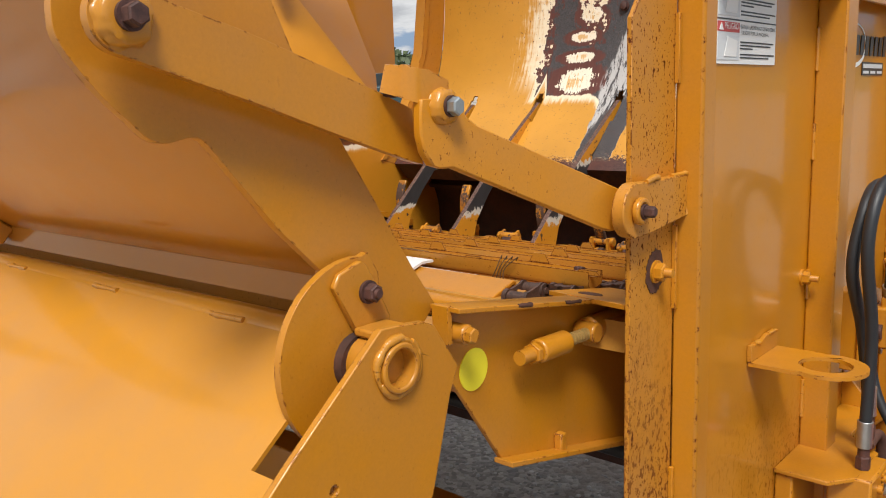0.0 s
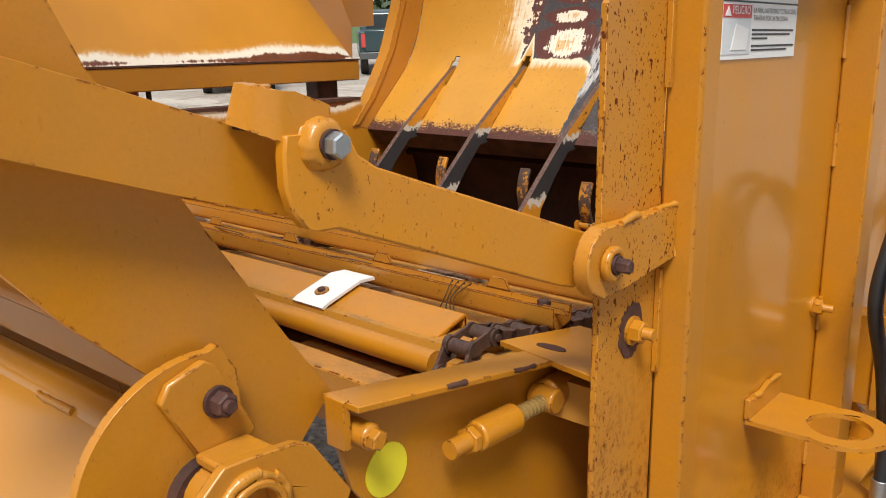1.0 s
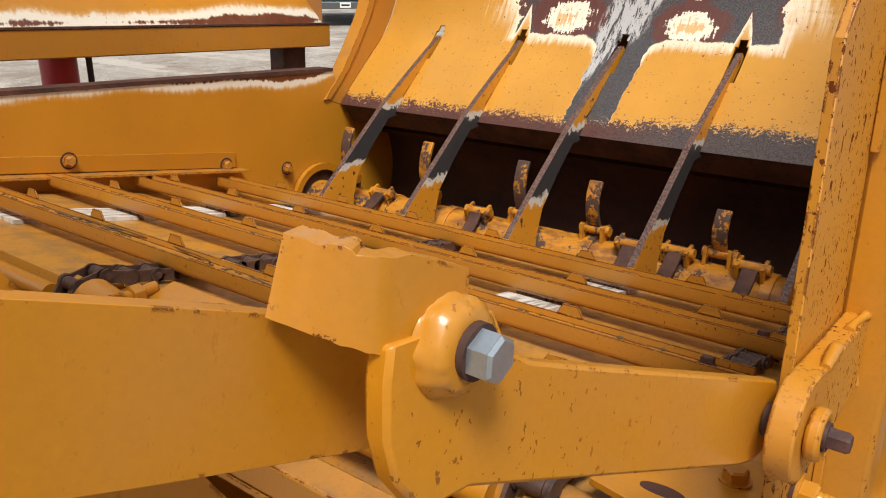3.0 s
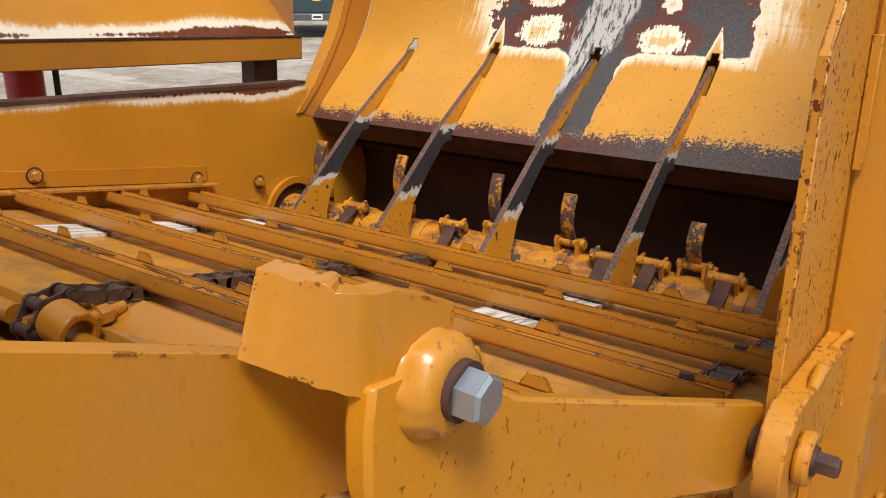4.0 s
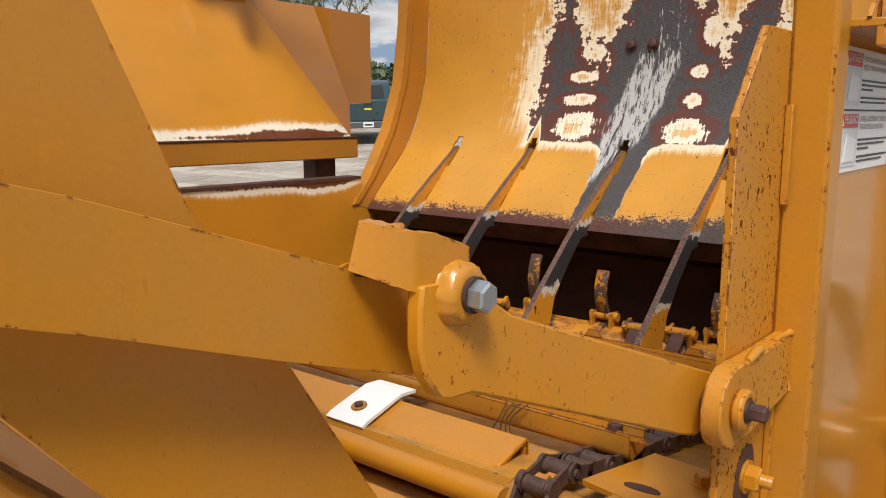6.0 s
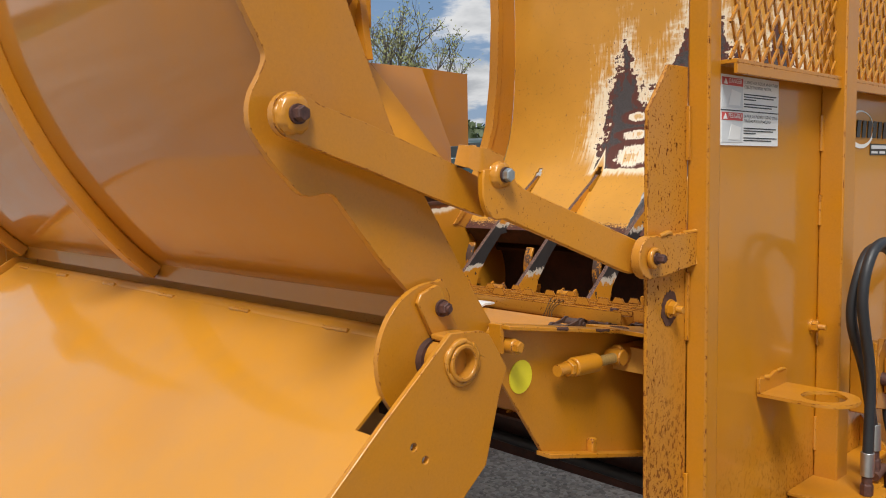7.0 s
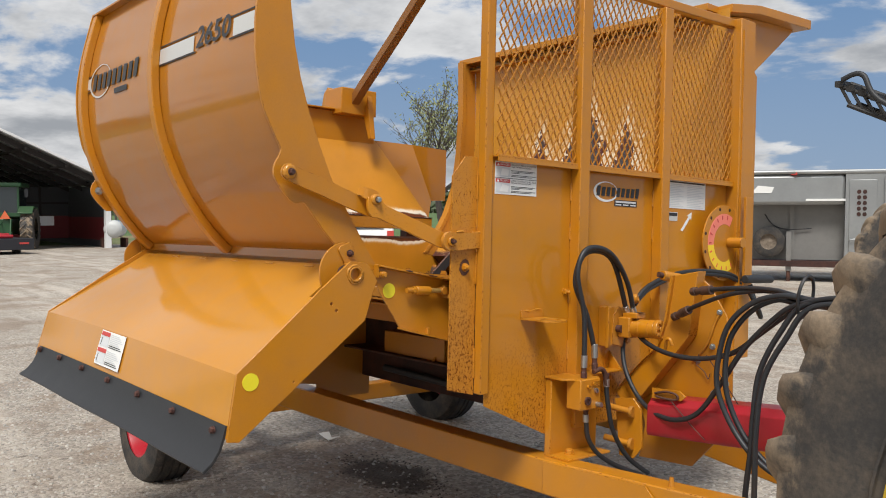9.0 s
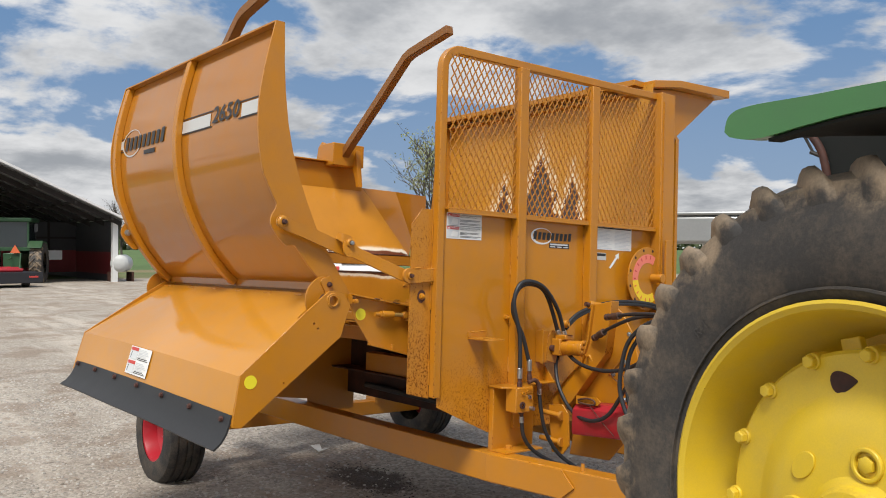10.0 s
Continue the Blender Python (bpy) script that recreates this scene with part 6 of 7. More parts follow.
def arc_band(u, v, r0, r1, a0, a1, n=20):
    return [(u + r1 * math.cos(a0 + (a1 - a0) * i / n), v + r1 * math.sin(a0 + (a1 - a0) * i / n)) for i in range(n + 1)] + [(u + r0 * math.cos(a1 + (a0 - a1) * i / n), v + r0 * math.sin(a1 + (a0 - a1) * i / n)) for i in range(n + 1)]


part("scale_band", slab(arc_band(2.855, 1.552, 0.10, 0.155, math.radians(60), math.radians(185)), -0.444, -0.4425), pink_film, disc)
part("scale_band", slab(arc_band(2.855, 1.552, 0.10, 0.155, math.radians(185), math.radians(300)), -0.444, -0.4425), gold_film, disc)
for k in range(12):
    a = math.radians(80 + 20 * k)
    part("scale_mark", slab([(2.855 + r * math.cos(a + b), 1.552 + r * math.sin(a + b)) for r, b in ((0.125, -0.03), (0.145, -0.03), (0.145, 0.03), (0.125, 0.03))], -0.4425, -0.441), red_film if k < 6 else orange_film, disc)
for k in range(8):
    a = math.radians(75 + 30 * k)
    part("disc_hole", slab(circle(2.855 + 0.182 * math.cos(a), 1.552 + 0.182 * math.sin(a), 0.009, 10), -0.444, -0.4428), rust_cavity, disc)
part("disc_shaft", rod((-0.444, 2.90, 1.555), (-0.36, 2.90, 1.555), 0.028, 20), paint_yellow, disc, bevel=0.003)
part("disc_bar", box(-0.40, -0.385, 2.965, 3.03, 1.33, 1.80), paint_yellow, proc, bevel=0.002)
part("handle", rod((-0.38, 2.96, 1.362), (-0.38, 3.23, 1.358), 0.022, 16), rubber, proc, "black rubber handle grip", bevel=0.004)

# decals on the front wall
DX = FX + 0.0008


def wall_quad(name, y0, y1, z0, z1, mat, parent, up=0.0):
    return part(name, slab([(y0, z0), (y1, z0), (y1, z1), (y0, z1)], DX + up, DX + up + 0.0008), mat, parent)


def wall_text(body, y, z, size, width, mat, parent, up=0.002):
    bm = text_mesh(body, size, width)
    for v in bm.verts:
        v.co = Vector((DX + up, y + v.co.x, z + v.co.y))
    return part("lettering", bm, mat, parent, keep=True)


sign = part("warning_label", slab([(1.222, 1.728), (1.466, 1.728), (1.466, 1.862), (1.222, 1.862)], DX, DX + 0.001), white_film, proc, "white two-language warning label with red headers")
for z0, head, l1, l2 in ((1.797, "DANGER", "FLYING HAY, ROCKS, AND OTHER", "OBJECTS THROWN BY MACHINE."), (1.731, "PELIGRO", "LA PAJA, LAS PIEDRAS Y OTRAS COSAS", "TIRADAS POR LA MAQUINA.")):
    wall_quad("header", 1.226, 1.308, z0 + 0.045, z0 + 0.060, red_film, sign, 0.001)
    wall_text(head, 1.250, z0 + 0.047, 0.013, 0.052, white_film, sign, 0.0025)
    part("alert_mark", slab([(1.230, z0 + 0.047), (1.246, z0 + 0.047), (1.238, z0 + 0.058)], DX + 0.002, DX + 0.0026), white_film, sign)
    wall_quad("picture", 1.226, 1.308, z0 + 0.003, z0 + 0.044, grey_film, sign, 0.001)
    part("machine_shape", slab([(1.25, z0 + 0.008), (1.295, z0 + 0.008), (1.300, z0 + 0.032), (1.262, z0 + 0.038)], DX + 0.002, DX + 0.0026), white_film, sign)
    wall_text(l1, 1.314, z0 + 0.050, 0.0085, 0.146, black_film, sign)
    wall_text(l2, 1.314, z0 + 0.041, 0.0085, 0.118, black_film, sign)
    for k, (w0, dz) in enumerate(((0.14, 0.030), (0.128, 0.025), (0.05, 0.020), (0.145, 0.011), (0.12, 0.006))):
        wall_quad("text_bar", 1.314, 1.314 + w0, z0 + dz, z0 + dz + 0.0022, black_film, sign, 0.001)
wall_quad("divider", 1.222, 1.466, 1.794, 1.796, black_film, sign, 0.001)

# maker's mark and plate
mark = part("maker_mark", slab(oval(1.93, 1.775, 0.088, 0.047), DX, DX + 0.0008, holes=[oval(1.936, 1.778, 0.076, 0.040)]), white_film, proc, "white ring with black slanted mark")


def on_wall(name, quad, mat, parent):
    return part(name, slab(quad, DX + 0.001, DX + 0.0022), mat, parent)


brand_bars((1.862, 1.755), 0.325, 0.046, on_wall, mark, 0.16)
plate = part("dealer_plate", slab([(1.995, 1.712), (2.165, 1.712), (2.165, 1.741), (1.995, 1.741)], DX, DX + 0.001), black_film, proc, "small black dealer plate with pale lettering bars")
wall_quad("plate_bar", 2.003, 2.155, 1.728, 1.737, grey_film, plate, 0.001)
for a, b in ((2.003, 2.045), (2.06, 2.10), (2.115, 2.155)):
    wall_quad("plate_bar", a, b, 1.716, 1.722, grey_film, plate, 0.001)
chart = part("chart_label", slab([(2.395, 1.722), (2.752, 1.722), (2.752, 1.862), (2.395, 1.862)], DX, DX + 0.001), white_film, proc, "white label printed with two columns of small text")
for c0 in (2.405, 2.585):
    for k in range(14):
        wall_quad("text_bar", c0, c0 + 0.15 - 0.02 * ((k * 7) % 3), 1.730 + 0.0085 * k, 1.7335 + 0.0085 * k, grey_film, chart, 0.001)
wall_quad("header", 2.405, 2.742, 1.851, 1.858, black_film, chart, 0.001)
small = part("small_label", slab([(2.395, 1.658), (2.505, 1.658), (2.505, 1.702), (2.395, 1.702)], DX, DX + 0.001), silver_film, proc, "small silver label with dark mark")
wall_quad("mark_bar", 2.40, 2.50, 1.682, 1.698, black_film, small, 0.001)
part("arrow_decal", slab([(2.535, 1.612), (2.552, 1.608), (2.59, 1.645), (2.615, 1.675), (2.628, 1.668), (2.630, 1.706), (2.592, 1.690), (2.603, 1.682), (2.575, 1.655)], DX, DX + 0.001), white_film, proc, "white curved arrow decal")

# warning label on the hood's lower face
hl = part("hood_label", slab([(-1.90, -0.075), (-1.56, -0.075), (-1.56, 0.08), (-1.90, 0.08)], -0.001, 0.0, "y"), white_film, hood, "white two-language warning label")
subs = []
for z0, red in ((0.005, 1), (-0.070, 1)):
    subs.append(part("header", slab([(-1.89, z0 + 0.052), (-1.77, z0 + 0.052), (-1.77, z0 + 0.070), (-1.89, z0 + 0.070)], -0.0025, -0.0015, "y"), red_film, hood))
    subs.append(part("picture", slab([(-1.89, z0 + 0.004), (-1.77, z0 + 0.004), (-1.77, z0 + 0.050), (-1.89, z0 + 0.050)], -0.0025, -0.0015, "y"), grey_film, hood))
    subs.append(part("picture_bar", slab([(-1.872, z0 + 0.010), (-1.866, z0 + 0.010), (-1.862, z0 + 0.044), (-1.868, z0 + 0.044)], -0.0035, -0.0028, "y"), black_film, hood))
    for k in range(8):
        wd = 0.17 - 0.018 * ((k * 5) % 4)
        subs.append(part("text_bar", slab([(-1.755, z0 + 0.006 + 0.008 * k), (-1.755 + wd, z0 + 0.006 + 0.008 * k), (-1.755 + wd, z0 + 0.0092 + 0.008 * k), (-1.755, z0 + 0.0092 + 0.008 * k)], -0.0025, -0.0015, "y"), grey_film if k > 1 else black_film, hood))
for ob in [hl] + subs:
    for v in ob.data.vertices:
        x, y, z = v.co
        v.co = Vector((-1.605 + (x + 1.73) * 0.76, 0.1300 + z * 0.1476 + y, 1.005 + z * 0.92))


# the raised shield and hood hang a little askew: their far end stands forward and the hood's far end is swung higher


def askew(x, y, z, swing):
    k = min(max((-0.60 - x) / 1.97, 0.0), 1.05)
    if swing:
        a = 0.125 * math.sin(min(k, 1.0) * math.pi / 2)
        z -= 0.009
        dy, dz = y - 0.604, z - 1.41
        y, z = 0.604 + dy * math.cos(a) + dz * math.sin(a), 1.41 + dz * math.cos(a) - dy * math.sin(a)
    else:
        z -= 0.03 * k * (z - 1.45) / 1.2
    return x, y - 0.05 * k, z


for top_part, swing in ((shield, False), (hood, True), (flap, True), (far_bolt, False)):
    for ob in [top_part] + list(top_part.children_recursive):
        for v in ob.data.vertices:
            v.co = Vector(askew(*v.co, swing))

# ---- big tractor in front ----
tractor = thing("tractor", "green tractor with yellow wheels and worn dusty lugged tyres", "tractor", Matrix.Translation((1.844, 0.920, 0.972)) @ Matrix.Rotation(radians(-15.4), 4, "Z"))


def lugged_tyre(parent, R, width, rim_r, lugs, mat, name="tyre", label="lugged rear tyre", seg=96, depth=0.030):
    """Carcass turned round the axle, with slanted tread lugs that wrap over the shoulder."""
    h = width / 2
    prof = [(-h * 0.80, rim_r), (-h * 0.93, rim_r + 0.04), (-h, rim_r + (R - rim_r) * 0.42), (-h * 0.98, rim_r + (R - rim_r) * 0.62), (-h * 0.90, R - depth - 0.035), (-h * 0.70, R - depth - 0.008), (0, R - depth)]
    prof = prof + [(-a, r) for a, r in reversed(prof[:-1])]
    ty = lathe(prof, seg, (0, 0, 0), mat, parent, name, label)
    bm = bmesh.new()
    for k in range(lugs):
        for s in (-1, 1):
            a0 = 2 * math.pi * (k + (0.5 if s > 0 else 0)) / lugs + 0.035
            way = [(s * h * 0.06, 0.20, R - 0.004), (s * h * 0.30, 0.135, R), (s * h * 0.58, 0.05, R), (s * h * 0.80, -0.02, R - 0.004), (s * h * 0.94, -0.07, R - 0.028), (s * h * 0.985, -0.095, R - 0.075), (s * h * 0.97, -0.11, R - 0.15)]
            rings = []
            for i, (y, da, r) in enumerate(way):
                a = a0 + da * 0.9 / R
                half = (0.62 / lugs + 0.0035 * i) / R
                ring = []
                for f, drop in ((-1.7, 1.0), (-1.2, 0.55), (-0.75, 0.08), (0.0, 0.0), (0.75, 0.08), (1.2, 0.55), (1.7, 1.0)):
                    rr, aa = r - (depth + 0.012) * drop, a + half * f
                    yy = y * (1 - 0.05 * drop) if i > 3 else y
                    if i == 6:
                        yy = y * 0.96
                    ring.append(bm.verts.new((rr * math.cos(aa), yy, rr * math.sin(aa))))
                rings.append(ring)
            for p, q in zip(rings, rings[1:]):
                for j in range(7):
                    bm.faces.new((p[j], p[(j + 1) % 7], q[(j + 1) % 7], q[j]))
            bm.faces.new(rings[0])
            bm.faces.new(rings[-1])
    bmesh.ops.recalc_face_normals(bm, faces=bm.faces)
    tagged(part("tread", bm, mat, ty, angle=70), kind="stuff")
    return ty


ty = lugged_tyre(tractor, 0.990, 0.50, 0.600, 33, tyre_old, seg=132)
part("sidewall_ridge", tube((0, -0.238, 0), (0, -0.247, 0), 0.655, 0.648, 72), tyre_old, ty)
for k, s in enumerate(("R-1",)):
    bm = text_mesh(s, 0.045)
    for v in bm.verts:
        r, a = 0.695 + v.co.y, math.radians(138) - v.co.x / 0.70
        v.co = Vector((r * math.cos(a), -0.2485, r * math.sin(a)))
    part("sidewall_lettering", bm, tyre_old, ty, keep=True)
for k in range(6):
    a = math.radians(141 - 2.0 * k)
    part("sidewall_bar", slab([(r * math.cos(a + b), r * math.sin(a + b)) for r, b in ((0.765, -0.009), (0.79, -0.009), (0.79, 0.009), (0.765, 0.009))], -0.2465, -0.2450, "y"), tyre_old, ty)
rim_prof = [(-0.225, 0.603), (-0.236, 0.620), (-0.246, 0.622), (-0.250, 0.612), (-0.240, 0.597), (-0.21, 0.588), (-0.16, 0.577), (-0.10, 0.566), (-0.06, 0.555), (-0.03, 0.540), (0.10, 0.530), (0.11, 0.40), (0.12, 0.55), (0.20, 0.595)]
wheel = lathe(rim_prof, 80, (0, 0, 0), paint_rim, tractor, "wheel", "yellow steel wheel with cast centre", angle=28)
disc_prof = [(-0.06, 0.488), (-0.110, 0.488), (-0.118, 0.478), (-0.118, 0.385), (-0.124, 0.368), (-0.150, 0.325), (-0.163, 0.285), (-0.170, 0.165), (-0.182, 0.145), (-0.208, 0.130), (-0.215, 0.0005)]
DISC = 0.018  # how far the cast centre stands out
lathe([(a - DISC, r) for a, r in disc_prof], 72, (0, 0, 0), paint_rim, wheel, "wheel_centre", "cast yellow wheel centre", angle=22)
for k in range(16):
    a = math.radians(113.6 + 22.5 * k)
    c = (0.476 * math.cos(a), -0.1280, 0.476 * math.sin(a))
    part("wheel_lug", rod((c[0], -0.088, c[2]), (c[0], -0.1440, c[2]), 0.027, 18, 0.024), paint_rim, wheel, bevel=0.003)
    part("lug_nut", hexagon((c[0], -0.1440, c[2]), (0, -1, 0), 0.034, 0.020), paint_rim, wheel, bevel=0.001)
for k in range(8):
    a = math.radians(104 + 45 * k)
    part("rim_bracket", slab([(r * math.cos(a + b), r * math.sin(a + b)) for r, b in ((0.47, -0.07), (0.523, -0.06), (0.523, 0.06), (0.47, 0.07))], -0.075, -0.05, "y"), paint_rim, wheel, bevel=0.004)
for k in range(4):
    a = math.radians(103 + 90 * k)
    out = []
    for t in range(24):
        q = 2 * math.pi * t / 24
        rr, aa = 0.405 + 0.027 * math.sin(q) + 0.008 * math.sin(2 * q), a + 0.105 * math.cos(q)
        out.append((rr * math.cos(aa), rr * math.sin(aa)))
    part("hand_hole", slab(out, -0.1385, -0.1365, "y"), rust_cavity, wheel, "oval hand hole")
    a2 = math.radians(84 + 90 * k)
    c = (0.206 * math.cos(a2), 0.206 * math.sin(a2))
    part("hub_bolt_seat", tube((c[0], -0.1850, c[1]), (c[0], -0.1980, c[1]), 0.045, 0.033, 24), paint_rim, wheel, bevel=0.003)
    part("hub_bolt", hexagon((c[0], -0.1860, c[1]), (0, -1, 0), 0.040, 0.014), paint_rim, wheel, bevel=0.001)
    a3 = math.radians(139 + 90 * k)
    part("cast_pocket", slab([((0.238 + 0.030 * math.sin(q)) * math.cos(a3 + 0.20 * math.cos(q)), (0.238 + 0.030 * math.sin(q)) * math.sin(a3 + 0.20 * math.cos(q))) for q in [math.pi * t / 10 for t in range(20)]], -0.1900, -0.1840, "y"), paint_rim, wheel, bevel=0.002)
# mudguard
top = spline([Vector((-0.365, 0, 1.085)), Vector((-0.345, 0, 1.130)), Vector((-0.27, 0, 1.146)), Vector((-0.07, 0, 1.142)), Vector((0.12, 0, 1.140)), Vector((0.50, 0, 1.130)), Vector((0.85, 0, 1.06)), Vector((1.08, 0, 0.90))], 6)
low = spline([Vector((-0.345, 0, 1.068)), Vector((-0.29, 0, 1.055)), Vector((-0.23, 0, 1.052)), Vector((-0.17, 0, 1.057)), Vector((-0.07, 0, 1.068)), Vector((0.12, 0, 1.080)), Vector((0.50, 0, 1.070)), Vector((0.82, 0, 1.00)), Vector((1.04, 0, 0.86))], 6)


def narrow_nose(bm):
    """The guard's nose is a narrow lip that widens over the tyre."""
    for v in bm.verts:
        if v.co.y > 0:
            k = min(max((v.co.x + 0.14) / 0.16, 0.0), 1.0)
            v.co.y = -0.24 + (v.co.y + 0.24) * k
    return bm


part("mudguard", narrow_nose(slab([(p.x, p.z) for p in top] + [(p.x, p.z) for p in reversed(low)], -0.30, 0.30, "y")), paint_green, tractor, "rounded green mudguard", bevel=0.012)
# near-black stands in for shade: an added sheet below the guard, and its inner side
under = plain("black_guard_shade", (0.010, 0.012, 0.011), 0.95, 0.0, 0.3, 20.0, 0.4)
part("mudguard_liner", narrow_nose(slab([(p.x, p.z - 0.003) for p in low[14:]] + [(p.x, p.z - 0.012) for p in reversed(low[14:])], -0.288, 0.27, "y")), under, tractor, "added black sheet standing in for the shade under the mudguard")
inner = [(-0.56, 1.215), (-0.60, 1.19), (-0.554, 1.137), (-0.52, 1.089), (-0.50, 1.046), (-0.485, 0.95), (-0.48, 0.72), (0.9, 0.72), (0.95, 1.05), (0.45, 1.15), (0.10, 1.16), (-0.20, 1.20)]
part("mudguard_side", slab(inner, 0.28, 0.298, "y"), under, tractor, bevel=0.004)
part("mudguard_strut", hose([(-0.555, 0.268, 1.13), (-0.525, 0.268, 1.09), (-0.505, 0.268, 1.04), (-0.49, 0.268, 0.95), (-0.485, 0.268, 0.75)], 0.013), rust_cavity, tractor)
part("rear_axle", rod((0, 0.12, 0), (0, 1.35, 0), 0.10, 24), paint_green, tractor)

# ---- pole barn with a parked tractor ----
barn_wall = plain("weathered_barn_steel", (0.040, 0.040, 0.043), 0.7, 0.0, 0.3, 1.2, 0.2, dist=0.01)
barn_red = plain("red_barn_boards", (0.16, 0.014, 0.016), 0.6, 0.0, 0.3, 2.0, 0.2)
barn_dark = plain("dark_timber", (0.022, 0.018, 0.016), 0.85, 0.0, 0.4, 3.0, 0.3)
barn_roof = plain("grey_roof_steel", (0.36, 0.37, 0.38), 0.5, 0.3, 0.2, 1.0, 0.1)
BX, BY = -36.7, 11.5
barn = thing("pole_barn", "open-fronted pole barn with dark interior, white corner trim and red boards", "barn", Matrix.Translation((BX, BY, 0)))
half, eave, rise = 12.0, 3.0, 5.3
part("roof", slab([(0.14, eave - 0.10), (0.14, eave), (-half, eave + rise + 0.16), (-2 * half, eave), (-2 * half, eave - 0.16), (-half, eave + rise)], -18.0, 0.6), barn_roof, barn, "grey steel gable roof")
part("fascia", slab([(0.15, eave - 0.09), (0.15, eave + 0.02), (-half, eave + rise + 0.18), (-half, eave + rise + 0.07)], 0.602, 0.64), white_paint, barn, "white fascia board")
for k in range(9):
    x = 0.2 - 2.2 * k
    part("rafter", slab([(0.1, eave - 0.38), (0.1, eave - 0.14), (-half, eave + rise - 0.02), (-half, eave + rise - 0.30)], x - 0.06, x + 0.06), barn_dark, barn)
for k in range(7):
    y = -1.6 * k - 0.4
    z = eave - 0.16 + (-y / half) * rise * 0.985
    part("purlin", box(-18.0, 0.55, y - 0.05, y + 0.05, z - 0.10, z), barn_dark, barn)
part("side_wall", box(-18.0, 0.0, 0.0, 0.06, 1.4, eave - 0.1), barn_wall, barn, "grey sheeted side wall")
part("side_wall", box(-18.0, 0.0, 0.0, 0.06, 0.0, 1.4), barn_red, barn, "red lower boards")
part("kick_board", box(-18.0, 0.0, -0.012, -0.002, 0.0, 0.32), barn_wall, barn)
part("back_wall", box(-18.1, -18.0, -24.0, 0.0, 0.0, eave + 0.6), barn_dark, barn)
part("partition", box(-6.5, -6.4, -3.6, -0.05, 0.3, 1.45), barn_red, barn, "red partition boards")
part("partition", box(-6.5, -6.4, -3.6, -0.05, 1.45, 2.9), barn_wall, barn)
for y in (-1.4, -2.7):
    part("window_bar", box(-6.38, -6.34, y - 0.06, y + 0.06, 1.4, 3.0), barn_dark, barn)
part("window_rail", box(-6.38, -6.35, -3.6, -0.05, 2.05, 2.15), barn_dark, barn)
part("corner_post", box(-0.20, 0.06, -0.22, 0.02, 0.0, eave), white_paint, barn, "white painted corner post")
part("feed_bunk", box(-4.0, -3.5, -2.2, -1.5, 1.0, 1.45), white_paint, barn)

dim_green = paint("dull_green_paint", (0.022, 0.080, 0.030), rough=0.5, chips=0.0, dust=0.2, coat=0.1)
far_glass = plain("dark_cab_glass", (0.03, 0.04, 0.045), 0.12, 0.0, 0.1, 2.0, 0.02, coat=0.5)


def parked_tractor(m):
    t = thing("tractor", "dark green tractor parked in the barn's shade", "tractor", m)
    for s in (-1, 1):
        w0 = lugged_tyre(t, 0.92, 0.56, 0.48, 18, tyre_old, seg=48)
        w0.matrix_local = Matrix.Translation((0, s * 1.04, 0.92))
        rim = lathe([(-0.15, 0.48), (-0.12, 0.46), (0.0, 0.40), (0.02, 0.2), (-0.05, 0.0005)], 32, (0, s * 1.02, 0.88), paint_rim, t, "rim")
        part("mudguard", slab([(-0.85, 1.45), (-0.5, 1.85), (0.4, 1.9), (0.85, 1.6), (0.8, 1.55), (0.38, 1.83), (-0.46, 1.78), (-0.8, 1.42)], s * 1.0 - 0.3, s * 1.0 + 0.28, "y"), dim_green, t, bevel=0.02)
    part("rear_housing", box(-1.5, 0.45, -0.35, 0.35, 0.65, 1.35), dim_green, t, bevel=0.03)
    part("bonnet", box(-3.6, -1.2, -0.42, 0.42, 1.0, 1.85), dim_green, t, bevel=0.05)
    part("cab_glass", slab([(-0.72, 1.55), (0.72, 1.55), (0.66, 2.75), (-0.66, 2.75)], -1.1, 0.40), far_glass, t, "dark tinted cab glass", bevel=0.02)
    for y in (-0.70, 0.62):
        part("cab_pillar", slab([(y, 1.5), (y + 0.08, 1.5), (y + 0.08, 2.8), (y, 2.8)], 0.34, 0.43), dim_green, t)
    part("cab_roof", box(-1.25, 0.55, -0.82, 0.82, 2.74, 2.93), dim_green, t, bevel=0.05)
    part("cab_sill", box(0.30, 0.46, -0.80, 0.80, 1.45, 1.62), dim_green, t, bevel=0.01)
    part("slow_sign", slab([(-0.05, 1.35), (0.37, 1.35), (0.16, 1.72)], 0.55, 0.56), orange_film, t, "orange triangle sign")
    for y in (-0.45, 0.38):
        part("lift_arm", sweep([(0.45, y, 0.75), (0.95, y * 1.15, 0.62), (1.25, y * 1.15, 0.65)], circle(0, 0, 0.05, 8)), dim_green, t)
        part("lift_rod", rod((0.50, y, 1.35), (0.90, y * 1.12, 0.65), 0.035, 10), dim_green, t)
    part("top_link", rod((0.45, 0.0, 1.15), (1.2, 0.0, 1.05), 0.03, 10), dim_green, t)
    part("mirror", box(0.3, 0.34, 0.90, 1.05, 2.3, 2.65), rubber, t, bevel=0.01)
    return t


